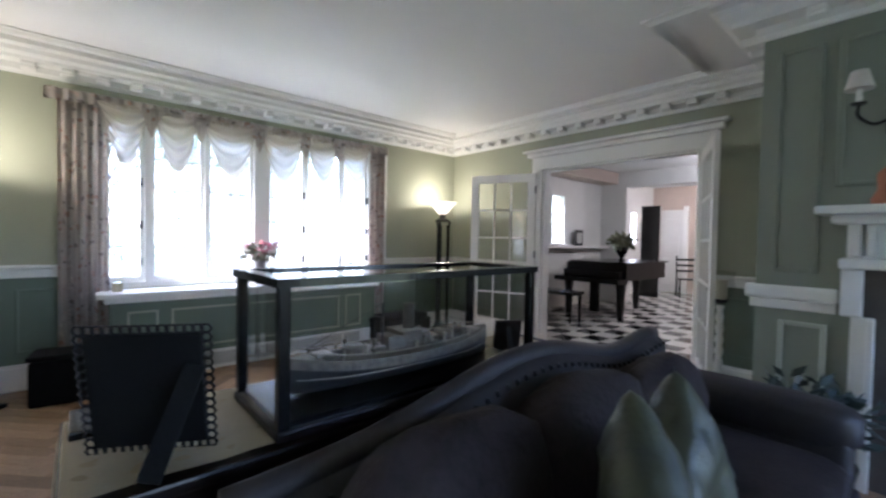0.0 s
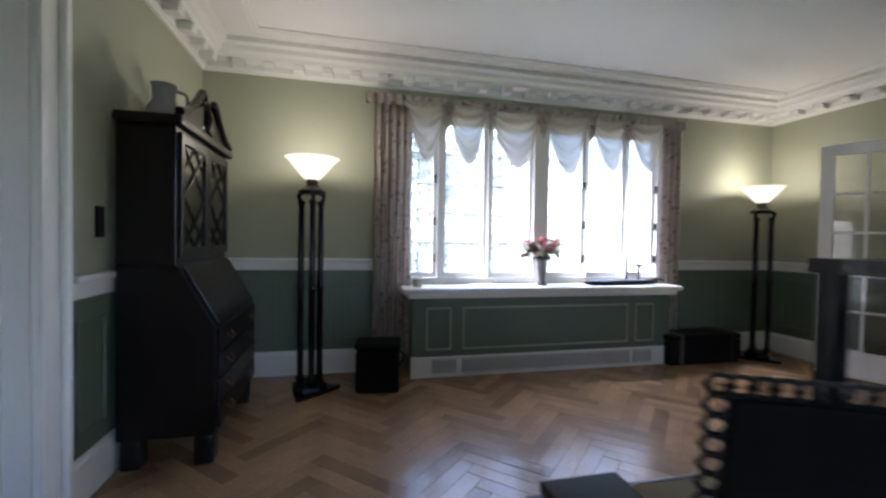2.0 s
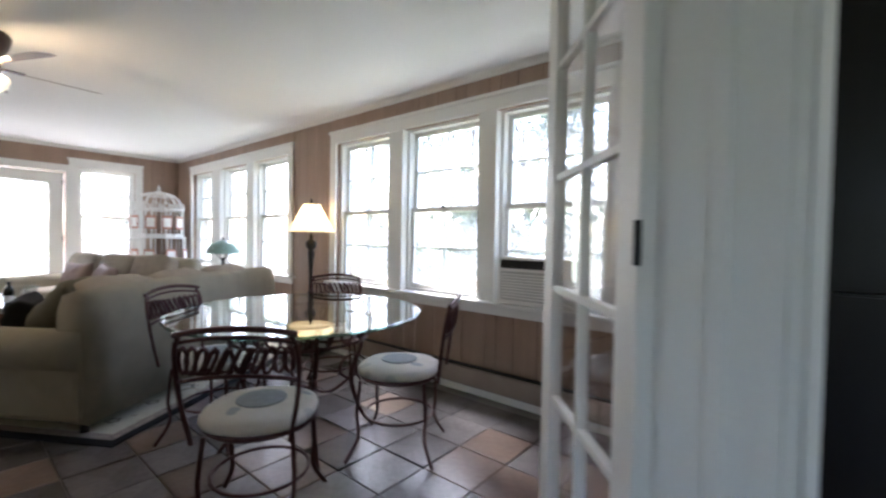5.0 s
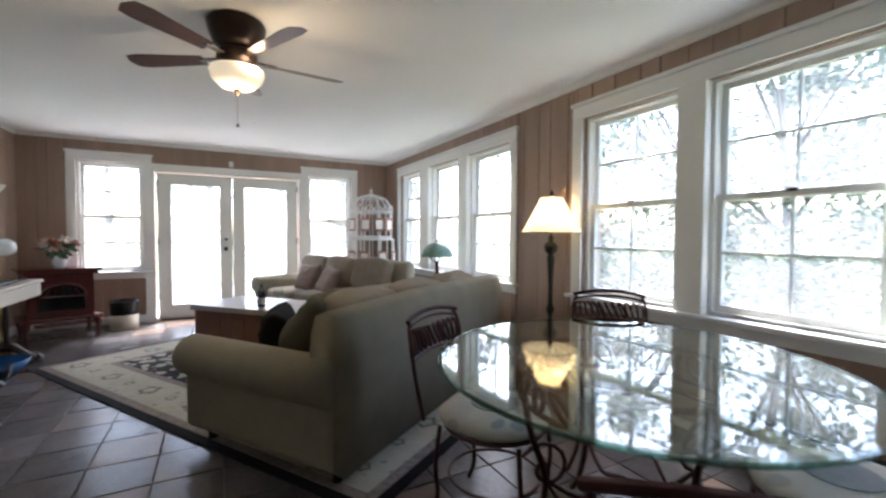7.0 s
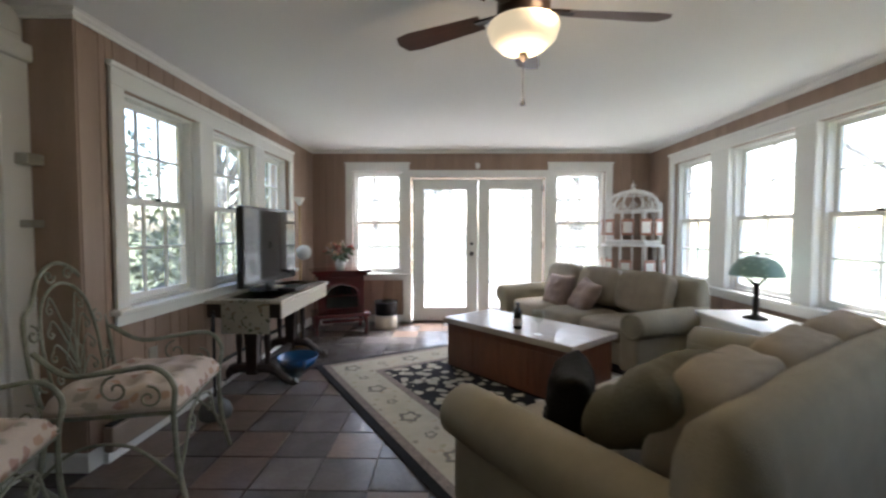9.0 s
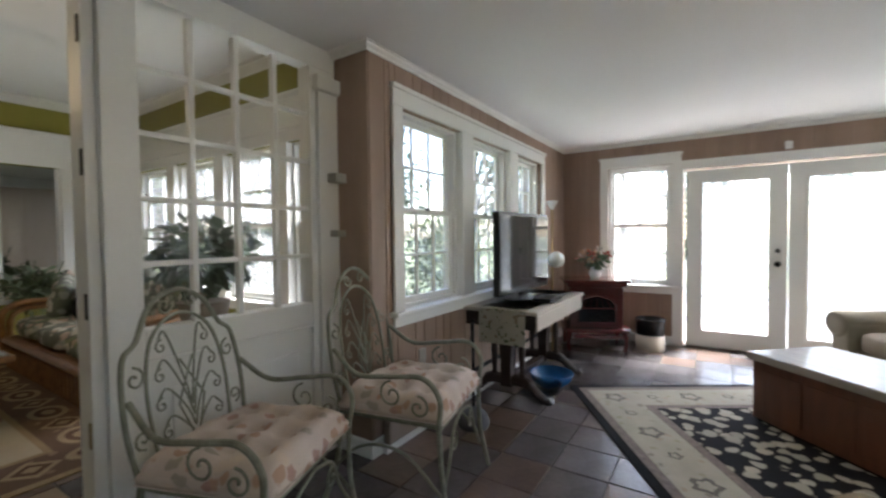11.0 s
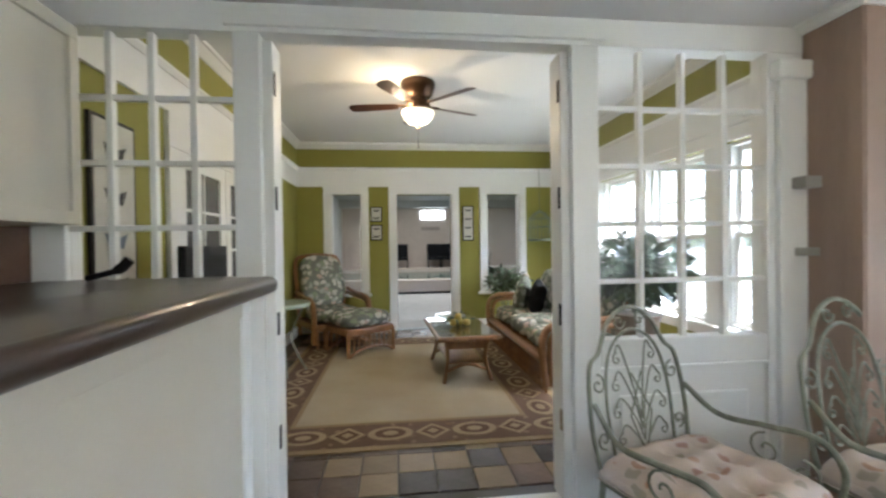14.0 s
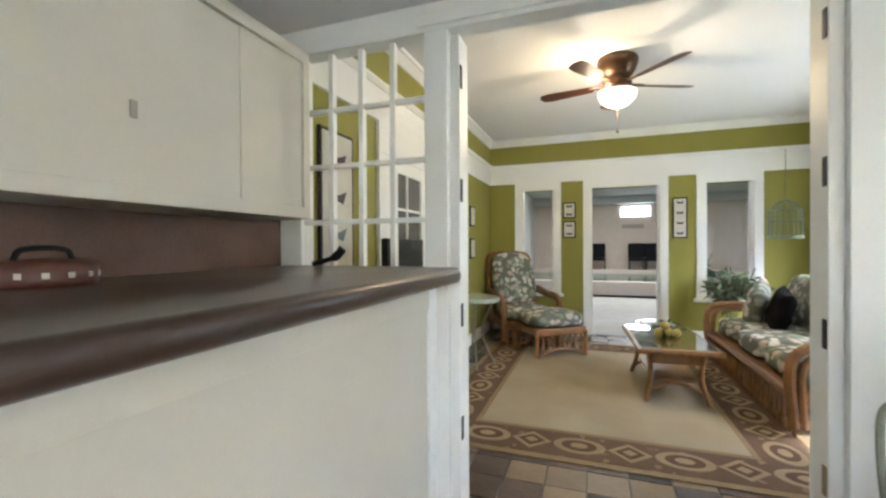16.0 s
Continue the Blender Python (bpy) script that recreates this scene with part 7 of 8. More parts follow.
for x, y, rz, lb, sd in ((1.60, 0.60, 28, "green silk throw pillow on the dark sofa", 21), (1.82, 0.60, 4, "green silk throw pillow leaning on another", 22)):
    o = solo("throw_pillow", cushion(0.21, 0.085, sd, 24, 0.14), SILKG, lb, "pillow", smooth=True)
    o.matrix_world = pose(x, y, 0.70, -8, 6, rz) @ pose(0, 0, 0, 0, 45, 0)

# ---- chimney breast, mantel and what stands by it ----
SAGEM = mat("sage_panelling", (0.25, 0.275, 0.225), 0.5, var=0.05, scale=2)
SAGEL = mat("pale_sage_moulding", (0.46, 0.49, 0.43), 0.5, var=0.05, scale=2)
cbm = thing("chimney_breast", "sage panelled chimney breast with raised mouldings", "chimney", kind="structure")
part("breast", box(CHX, LE, -0.9, CHY, 0, LH), SAGEM, cbm)
for a, b, c, d in ((0.63, 0.845, 1.15, 2.49), (-0.55, 0.565, 1.65, 2.49), (0.575, 0.80, 0.22, 0.86)):
    for p in cells(a, b, c, d, [(a + 0.028, b - 0.028, c + 0.028, d - 0.028)]):
        part("panel_moulding", slab("y", p[0], p[1], CHX - 0.024, CHX, p[2], p[3], 0.009), SAGEM if c > 1 else SAGEL, cbm)
part("rail", slab("y", 0.53, CHY + 0.05, CHX - 0.05, CHX, 0.985, 1.07, 0.02), WHITE, cbm)
part("rail_frieze", slab("y", 0.54, CHY + 0.025, CHX - 0.025, CHX, 0.925, 0.985, 0.008), WHITE, cbm)
part("baseboard", slab("y", 0.50, CHY + 0.02, CHX - 0.028, CHX, 0.0, 0.19, 0.006), WHITE, cbm)
mt_ = thing("mantelpiece", "white painted mantelpiece round the fireplace", "mantel")
part("mantel_shelf", box(3.66, CHX, -0.9, 0.62, 1.485, 1.53, 0.012), WHITE, mt_)
part("bed_moulding", box(3.72, CHX, -0.9, 0.56, 1.435, 1.485, 0.02), WHITE, mt_)
part("frieze", box(3.84, CHX, -0.9, 0.50, 1.25, 1.435, 0.006), WHITE, mt_)
for y in (0.46, 0.40):
    part("console", box(3.77, 3.84, y - 0.02, y + 0.02, 1.26, 1.435, 0.012), WHITE, mt_)
part("lintel_moulding", box(3.80, CHX, -0.9, 0.53, 1.19, 1.25, 0.015), WHITE, mt_)
part("ear", box(3.83, CHX, 0.43, 0.52, 0.93, 1.19, 0.01), WHITE, mt_)
part("pilaster", box(3.83, CHX, 0.38, 0.475, 0.0, 0.93, 0.01), WHITE, mt_)
part("pilaster_bead", box(3.81, 3.83, 0.38, 0.41, 0.0, 0.92, 0.006), WHITE, mt_)
part("firebox_face", box(3.88, CHX + 0.001, -0.9, 0.43, 0, 1.19), mat("grey_brown_marble", (0.10, 0.085, 0.075), 0.35, var=0.2, scale=6), mt_)
sn = thing("wall_sconce", "black two-arm wall sconce with small white shades", "sconce", at=(CHX - 0.02, 0.33, 2.03))
part("back_plate", box(-0.01, 0.015, -0.04, 0.04, -0.12, 0.10, 0.01), BLACKM, sn)
for sg in (-1, 1):
    part("arm", rod(smooth_path([(-0.01, 0, -0.02), (-0.08, sg * 0.08, -0.07), (-0.14, sg * 0.14, -0.03), (-0.14, sg * 0.14, 0.03)]), 0.008, 6), BLACKM, sn)
    part("drip_pan", turned([(0.03, 0.03), (0.032, 0.04)], (-0.14, sg * 0.14, 0), 12), BLACKM, sn)
    part("candle", turned([(0.013, 0.04), (0.013, 0.13)], (-0.14, sg * 0.14, 0), 10), WHITE, sn)
    part("shade", turned([(0.062, 0.11), (0.036, 0.205)], (-0.14, sg * 0.14, 0), 18), mat("linen_shade", (0.7, 0.66, 0.6), 0.8) if sg < 0 else bpy.data.materials["linen_shade"], sn)
cst = thing("candle_stand", "tall turned candle stand with a glass hurricane candle", "candle stand", at=(4.50, 1.27, 0))
part("stand_base", turned([(0.12, 0), (0.11, 0.03), (0.03, 0.06)], seg=18), BLACKM, cst)
part("twisted_stem", turned([(0.02 + 0.012 * (k % 2), 0.06 + k * 0.045) for k in range(18)], seg=10), WHITE, cst, smooth=True)
part("cup", turned([(0.02, 0.84), (0.05, 0.86), (0.06, 0.88)], seg=16), BLACKM, cst)
part("hurricane_glass", turned([(0.06, 0.88), (0.10, 0.95), (0.085, 1.05), (0.095, 1.10)], seg=20), glassy("hurricane_glass", (0.9, 0.92, 0.9)), cst, smooth=True)
part("candle", turned([(0.045, 0.88), (0.045, 1.03), (0, 1.03)], seg=16), mat("ivory_wax", (0.72, 0.68, 0.55), 0.5), cst)
pp = thing("potted_plant", "dark leafy plant in a low pot by the hearth", "plant", at=(3.48, 0.57, 0))
part("pot", turned([(0.13, 0), (0.17, 0.2), (0.18, 0.24)], seg=20), mat("dark_pot", (0.03, 0.03, 0.03), 0.5), pp)
vs, fs = leaves(300, (0, 0, 0.46), 0.31, 0.10, random.Random(4), 0.7)
from_py("foliage", vs, fs, mat("dark_green_leaf", (0.03, 0.05, 0.045), 0.4, rand=0.4), pp)
solo("mantel_ornament", turned([(0.05, 0), (0.055, 0.03), (0.03, 0.08), (0.035, 0.16), (0.0, 0.2)], (3.78, 0.36, 1.53), 14), mat("terracotta", (0.45, 0.18, 0.1), 0.7), "terracotta figure shape on the mantel shelf", "ornament", smooth=True)

# ---- the hall beyond ----
HW = mat("hall_white", (0.70, 0.70, 0.68), 0.7, var=0.03)
HB = mat("hall_blush", (0.52, 0.43, 0.37), 0.7, var=0.04)
XF = 12.6
solo("floor_hall", box(LE + 0.13, XF, -0.5, 5.4, -0.1, -0.004), mat("black_marble", (0.02, 0.02, 0.022), 0.15), "black and white checkered marble floor", "floor", "structure")
hf = bpy.data.objects["floor_hall"]
me = bpy.data.meshes.new("tile")
bm = box(-0.148, 0.148, -0.148, 0.148, -0.006, 0.0, 0.001)
bm.to_mesh(me)
bm.free()
me.materials.append(mat("white_marble", (0.68, 0.66, 0.62), 0.15, var=0.06, scale=4))
for i in range(23):
    for j in range(19):
        if (i + j) % 2 == 0:
            o = new("tile", me)
            o.parent = hf
            o.matrix_world = pose(LE + 0.29 + i * 0.30, 0.0 + j * 0.285, 0.0)
wall("wall_hall_north", "x", LE + 0.13, 9.6, 5.0, 5.15, 0, 2.8, [(7.65, 8.05, 1.27, 2.2)], HW, "white hall wall with a narrow paned window")
solo("wall_entry_north", box(9.6, XF, 5.15, 5.3, 0, 2.8), HW, "white wall of the entry", "wall", "structure")
solo("wall_hall_end", box(XF, XF + 0.1, -0.5, 5.3, 0, 2.8), HB, "blush painted far wall of the entry", "wall", "structure")
solo("wall_hall_south", box(LE + 0.13, XF, -0.6, -0.5, 0, 2.8), HB, "blush painted hall wall", "wall", "structure")
solo("ceiling_hall", box(LE + 0.13, XF, -0.5, 5.3, 2.8, 2.9), CEIL, "white hall ceiling", "ceiling", "structure")
solo("trim_hall_beam", box(9.5, 9.75, -0.5, 5.0, 2.48, 2.8, 0.01), HW, "white beam across the hall", "beam", "structure")
solo("trim_hall_post", box(9.5, 9.75, 4.43, 5.0, 0, 2.48, 0.01), HW, "white pilaster under the hall beam", "pilaster", "structure")
solo("trim_hall_ledge", box(LE + 0.13, 9.5, 4.80, 5.0, 1.17, 1.22, 0.01), HW, "white ledge along the hall wall", "ledge", "structure")
solo("trim_hall_soffit", box(LE + 0.13, 9.5, 4.62, 5.0, 2.56, 2.8, 0.01), HB, "blush boxed beam along the hall wall", "beam", "structure")
hwn = thing("window_10", "narrow white paned window in the hall", "window", kind="structure")
part("pane", box(7.65, 8.05, 5.06, 5.065, 1.27, 2.2), GLASS, hwn).visible_shadow = False
for k in range(1, 5):
    part("muntin", box(7.65, 8.05, 5.04, 5.07, 1.27 + k * 0.186 - 0.008, 1.27 + k * 0.186 + 0.008), WHITE, hwn)
part("muntin", box(7.842, 7.858, 5.04, 5.07, 1.27, 2.2), WHITE, hwn)
dd = thing("door_8", "dark front door standing open with white door beside", "door", kind="structure")
part("dark_leaf", box(10.9, 10.95, 4.30, 4.72, 0.02, 2.18, 0.01), BLACKLAC, dd)
d2 = thing("door_9", "white panelled door at the end of the entry", "door", kind="structure")
part("leaf", box(XF - 0.05, XF - 0.002, 4.36, 4.92, 0.02, 2.18, 0.006), HW, d2)
for z0, z1 in ((0.2, 0.9), (1.05, 1.95)):
    part("door_panel", box(XF - 0.07, XF - 0.05, 4.45, 4.83, z0, z1, 0.01), HW, d2)
part("casing", box(XF - 0.07, XF - 0.002, 4.92, 5.03, 0, 2.28, 0.004), WHITE, d2)
part("casing", box(XF - 0.07, XF - 0.002, 4.25, 4.36, 0, 2.28, 0.004), WHITE, d2)
solo("side_window", box(11.28, 11.52, 5.13, 5.148, 1.3, 2.05), glow("bright_pane", (0.95, 0.97, 1), 0.6), "narrow bright sidelight by the door", "window", "structure")
pn = thing("grand_piano", "black baby grand piano with closed lid", "piano", at=(7.50, 3.44, 0), rz=0)
out_ = [(0.0, 0.0), (0.0, 1.0), (0.45, 1.02), (1.0, 0.98), (1.35, 0.80), (1.5, 0.5), (1.48, 0.2), (1.3, 0.0)]
bm = bmesh.new()
lo, hi = [bm.verts.new((x, y, 0.66)) for x, y in out_], [bm.verts.new((x, y, 0.94)) for x, y in out_]
bm.faces.new(lo[::-1]), bm.faces.new(hi)
for k in range(8):
    bm.faces.new((lo[k], lo[(k + 1) % 8], hi[(k + 1) % 8], hi[k]))
part("case", bm, BLACKLAC, pn)
bm = bmesh.new()
lo, hi = [bm.verts.new((0.1 + x * 1.0, y * 1.02 - 0.01, 0.945)) for x, y in out_], [bm.verts.new((0.1 + x * 1.0, y * 1.02 - 0.01, 0.965)) for x, y in out_]
bm.faces.new(lo[::-1]), bm.faces.new(hi)
for k in range(8):
    bm.faces.new((lo[k], lo[(k + 1) % 8], hi[(k + 1) % 8], hi[k]))
part("lid", bm, BLACKLAC, pn)
part("key_bed", box(-0.28, 0.02, -0.02, 1.04, 0.62, 0.70, 0.01), BLACKLAC, pn)
part("fallboard", box(-0.12, 0.0, 0.04, 0.98, 0.70, 0.82, 0.01), BLACKLAC, pn)
for x, y in ((0.0, 0.08), (0.0, 0.95), (1.25, 0.45)):
    part("leg", turned([(0.04, 0), (0.05, 0.1), (0.065, 0.45), (0.08, 0.64)], (x, y, 0), 6), BLACKLAC, pn)
pn.matrix_world = pn.matrix_world @ Matrix.Diagonal((1.2, 1.12, 1.0, 1.0))
part("pedal_lyre", box(0.02, 0.08, 0.45, 0.6, 0.08, 0.64, 0.01), BLACKLAC, pn)
bnq = thing("piano_bench", "black piano bench with turned legs", "bench", at=(6.72, 3.86, 0))
part("seat", box(-0.18, 0.18, -0.02, 0.74, 0.44, 0.50, 0.015), BLACKLAC, bnq)
for x in (-0.14, 0.14):
    for y in (0.04, 0.68):
        part("leg", turned([(0.02, 0), (0.025, 0.2), (0.035, 0.44)], (x, y, 0), 8), BLACKLAC, bnq)
part("stretcher", box(-0.14, 0.14, 0.34, 0.38, 0.14, 0.17), BLACKLAC, bnq)
ur = thing("fern_urn", "dark urn of ferns on the piano", "plant", at=(8.35, 3.95, 0.965))
part("urn", turned([(0.06, 0), (0.03, 0.04), (0.10, 0.16), (0.12, 0.24), (0.10, 0.26)], seg=16), BLACKLAC, ur, smooth=True)
vs, fs = leaves(220, (0, 0, 0.36), 0.26, 0.12, random.Random(6), 0.6, 0.3)
from_py("foliage", vs, fs, mat("fern_leaf", (0.22, 0.23, 0.14), 0.6, rand=0.3), ur)
phf = thing("photo_frame", "black framed photograph on the hall ledge", "frame", at=(8.45, 4.90, 1.22), rz=0)
part("frame", box(-0.14, 0.14, -0.01, 0.01, 0, 0.32, 0.004), BLACKM, phf)
part("print", box(-0.10, 0.10, -0.013, -0.01, 0.05, 0.27), PGREY, phf)
hc = thing("ladderback_chair", "dark ladder-back chair on the checkered floor", "chair", at=(11.8, 3.97, 0), rz=-60)
for x in (-0.2, 0.2):
    part("back_post", rod([(x, 0.2, 0), (x, 0.2, 0.45), (x, 0.26, 1.0)], 0.018, 8), DARKWOOD, hc)
    part("front_leg", rod([(x, -0.2, 0), (x, -0.2, 0.45)], 0.018, 8), DARKWOOD, hc)
part("seat", box(-0.22, 0.22, -0.22, 0.22, 0.43, 0.46, 0.01), DARKWOOD, hc)
for z in (0.6, 0.74, 0.88):
    part("slat", box(-0.2, 0.2, 0.21, 0.225, z, z + 0.05, 0.004), DARKWOOD, hc)
# two bare point lights without fixtures, added to brighten hall and entry
lamp("hall_lamp", "POINT", pose(8.6, 2.2, 2.5), 2.5, (1, 0.93, 0.85), 0.15)
lamp("entry_lamp", "POINT", pose(11.4, 3.0, 2.4), 3.5, (1, 0.86, 0.72), 0.15)

# ---- garden room furniture ----
GRUG = pattern("brown_medallion_border", (0.15, 0.095, 0.06), [(0.24, 0.16, 0.10), (0.20, 0.12, 0.07), (0.26, 0.18, 0.11)], 12, edges=(0.2, 0.28))
GRUGC = mat("sand_rug_field", (0.41, 0.355, 0.25), 0.95, var=0.12, scale=2, bump=0.4, col2=(0.32, 0.26, 0.165))
GSTR = mat("tan_rug_stripe", (0.30, 0.22, 0.12), 0.95, bump=0.4)
grg = thing("garden_rug", "sand coloured rug with a brown medallion border", "rug")
for nm, i, z, mtr in (("rug_edge", 0.0, 0.010, GSTR), ("rug_border", 0.05, 0.0115, GRUG), ("rug_stripe", 0.365, 0.0125, GSTR), ("rug_field", 0.40, 0.0135, GRUGC)):
    part(nm, box(-4.46 + i, -2.08 - i, -3.92 + i, -0.86 - i, GF + 0.0005 + (0.009 if i else 0), GF + z, 0.002), mtr, grg)
MEDAL, MEDALC = mat("tan_rug_medallion", (0.36, 0.27, 0.16), 0.95, bump=0.4), mat("brown_rug_medallion", (0.13, 0.075, 0.045), 0.95, bump=0.4)


def rug_medallion(x, y, along_x, oval):
    """A woven figure of the border: a pale ring with a dark heart."""
    for k, (s, z, mtr) in enumerate(((1.0, 0.0130, MEDAL), (0.68, 0.0138, MEDALC), (0.34, 0.0146, MEDAL))):
        a, b, n_ = (0.15 if oval else 0.12) * s, (0.10 if oval else 0.115) * s, (16 if oval else 4)
        if not along_x:
            a, b = b, a
        bm = bmesh.new()
        ring = [(x + a * math.cos(q), y + b * math.sin(q)) for q in np.linspace(0, 2 * math.pi, n_ + 1)[:-1]]
        lo, hi = [bm.verts.new((*p, GF + 0.0105)) for p in ring], [bm.verts.new((*p, GF + z)) for p in ring]
        bm.faces.new(hi)
        for i in range(n_):
            bm.faces.new((lo[i], lo[(i + 1) % n_], hi[(i + 1) % n_], hi[i]))
        part("rug_medallion", bm, mtr, grg)


for k in range(8):
    for y in (-1.07, -3.71):
        rug_medallion(-4.25 + k * 0.28, y, True, k % 2 == 0)
for k in range(1, 9):
    for x in (-4.25, -2.29):
        rug_medallion(x, -1.07 - k * 0.2933, False, k % 2 == 1)
TROP = pattern("tropical_leaf_cloth", (0.16, 0.17, 0.14), [(0.50, 0.48, 0.40), (0.55, 0.52, 0.45), (0.22, 0.26, 0.17), (0.46, 0.36, 0.29), (0.34, 0.36, 0.30)], 13, edges=(0.42, 0.56))


def cane_arm(parent, x, y0, y1, z, r=0.028):
    part("cane_arm", rod(smooth_path([(x, y0, 0.08), (x, y0 - 0.02, z - 0.12), (x, y0 + 0.10, z), (x, (y0 + y1) / 2, z + 0.01), (x, y1 - 0.05, z + 0.06)]), r, 8), RATTAN, parent)
    part("cane_arm", rod(smooth_path([(x, y0 + 0.05, 0.08), (x, y0 + 0.04, z - 0.16), (x, y0 + 0.13, z - 0.05), (x, (y0 + y1) / 2, z - 0.04), (x, y1, z)]), r * 0.8, 8), RATTAN, parent)


ac_ = thing("cane_armchair", "rattan armchair with dark tropical cushions", "chair", at=(-2.32, -3.92, GF), rz=-150)
part("seat_cushion", pad((0, -0.05, 0.40), (0.30, 0.34, 0.09), 4, 22, wob=0.04), TROP, ac_, smooth=True)
part("back_cushion", pad((0, 0, 0), (0.30, 0.11, 0.40), 3.4, 22, wob=0.06), TROP, ac_, smooth=True).matrix_local = pose(0, 0.30, 0.78, -16, 0, 0)
for sg in (-1, 1):
    cane_arm(ac_, sg * 0.36, -0.38, 0.34, 0.62)
    part("back_cane", rod(smooth_path([(sg * 0.31, 0.30, 0.08), (sg * 0.32, 0.34, 0.6), (sg * 0.30, 0.48, 1.08), (sg * 0.15, 0.50, 1.16), (0, 0.50, 1.17)]), 0.028, 8), RATTAN, ac_)
part("seat_frame", box(-0.34, 0.34, -0.38, 0.34, 0.22, 0.31, 0.02), RATTAN, ac_)
ac_.matrix_world = ac_.matrix_world @ Matrix.Diagonal((1.0, 1.0, 0.96, 1.0))
for k in range(9):
    part("cane_skirt", rod([(-0.32 + k * 0.08, -0.39, 0.02), (-0.32 + k * 0.08, -0.39, 0.26)], 0.012, 6), RATTAN, ac_)
ot = thing("cane_ottoman", "rattan ottoman with a tropical cushion", "ottoman", at=(-2.74, -3.36, GF), rz=36)
part("cushion", pad((0, 0, 0.40), (0.32, 0.27, 0.085), 4, 20, wob=0.04), TROP, ot, smooth=True)
part("frame", box(-0.31, 0.31, -0.26, 0.26, 0.24, 0.32, 0.02), RATTAN, ot)
for k in range(10):
    for y in (-0.26, 0.26):
        part("cane_bar", rod([(-0.30 + k * 0.0667, y, 0.08), (-0.30 + k * 0.0667, y * 1.0, 0.25)], 0.011, 6), RATTAN, ot)
for y in (-0.26, 0.26):
    part("arched_rail", rod(smooth_path([(-0.31, y, 0.0), (-0.2, y, 0.07), (0, y, 0.10), (0.2, y, 0.07), (0.31, y, 0.0)]), 0.018, 7), RATTAN, ot)
for x in (-0.30, 0.30):
    for y in (-0.25, 0.25):
        part("leg", rod([(x, y, 0), (x, y, 0.28)], 0.022, 8), RATTAN, ot)
gct = thing("cane_coffee_table", "rattan coffee table with a glass top", "table", at=(-3.79, -2.42, GF), rz=3)
gct.matrix_world = gct.matrix_world @ Matrix.Diagonal((0.8, 1.0, 1.0, 1.0))
part("top_frame", box(-0.36, 0.36, -0.52, 0.52, 0.40, 0.44, 0.014), RATTAN, gct)
part("glass_top", box(-0.33, 0.33, -0.49, 0.49, 0.441, 0.448, 0.002), TGLASS, gct)
for x in (-0.22, 0.22):
    for y in (-0.34, 0.34):
        part("leg", rod(smooth_path([(x * 1.25, y * 1.2, 0), (x * 1.0, y, 0.2), (x * 1.1, y * 1.1, 0.40)]), 0.024, 8), RATTAN, gct)
part("lower_shelf", box(-0.2, 0.2, -0.32, 0.32, 0.15, 0.17, 0.006), RATTAN, gct)
for y in (-0.36, 0.36):
    part("woven_apron", box(-0.22, 0.22, y - 0.012, y + 0.012, 0.30, 0.40, 0.006), RATTAN, gct)
    part("arched_brace", rod(smooth_path([(-0.24, y, 0.10), (0, y, 0.16), (0.24, y, 0.10)]), 0.016, 7), RATTAN, gct)
solo("glass_bowl", turned([(0.05, 0), (0.12, 0.03), (0.19, 0.06), (0.185, 0.062), (0.1, 0.03), (0, 0.01)], (-3.76, -2.68, GF + 0.449), 22), glassy("bowl_glass", (0.82, 0.85, 0.84), 0.05, 0.1), "shallow clear glass bowl on the coffee table", "bowl", smooth=True)
fr_ = thing("fruit_heap", "yellow fruit and greens heaped in the bowl", "fruit", at=(-3.80, -2.40, GF + 0.449))
for k, (dx, dy, dz) in enumerate(((0, 0, 0.035), (0.07, 0.03, 0.035), (-0.06, 0.04, 0.035), (0.02, -0.07, 0.035), (0.02, 0.02, 0.09))):
    part("fruit", pad((dx, dy, dz), (0.038, 0.038, 0.036), 2, 12), mat("yellow_fruit", (0.5, 0.36, 0.08), 0.5) if k == 0 else bpy.data.materials["yellow_fruit"], fr_, smooth=True)
vs, fs = leaves(30, (0, 0, 0.07), 0.12, 0.06, random.Random(2), 0.5)
from_py("greens", vs, fs, LEAF, fr_)
co_ = thing("cane_sofa", "rattan sofa with tropical seat and back cushions", "sofa", at=(-4.80, -2.62, GF), rz=90)
part("seat_frame", box(-1.0, 1.0, -0.40, 0.36, 0.20, 0.30, 0.02), RATTAN, co_)
for i in range(3):
    part("seat_cushion", pad((-0.62 + i * 0.62, -0.04, 0.39), (0.305, 0.36, 0.09), 4.5, 20, wob=0.04, seed=i), TROP, co_, smooth=True)
    part("back_cushion", pad((0, 0, 0), (0.30, 0.11, 0.27), 3.4, 20, wob=0.06, seed=i), TROP, co_, smooth=True).matrix_local = pose(-0.62 + i * 0.62, 0.27, 0.66, -14, 0, 0)
for sg in (-1, 1):
    cane_arm(co_, sg * 1.02, -0.42, 0.36, 0.58, 0.032)
for k in range(26):
    part("cane_skirt", rod([(-1.0 + k * 0.08, -0.41, 0.02), (-1.0 + k * 0.08, -0.41, 0.24)], 0.012, 6), RATTAN, co_)
part("front_rail", rod([(-1.02, -0.42, 0.27), (1.02, -0.42, 0.27)], 0.03, 8), RATTAN, co_)
part("back_rail", rod([(-1.0, 0.36, 0.72), (1.0, 0.36, 0.72)], 0.03, 8), RATTAN, co_)
pillow("throw_pillow", "tropical throw pillow on the rattan sofa", (-4.70, -3.28, GF + 0.64), (0.2, 0.1, 0.2), -15, 20, 70, TROP, 31)
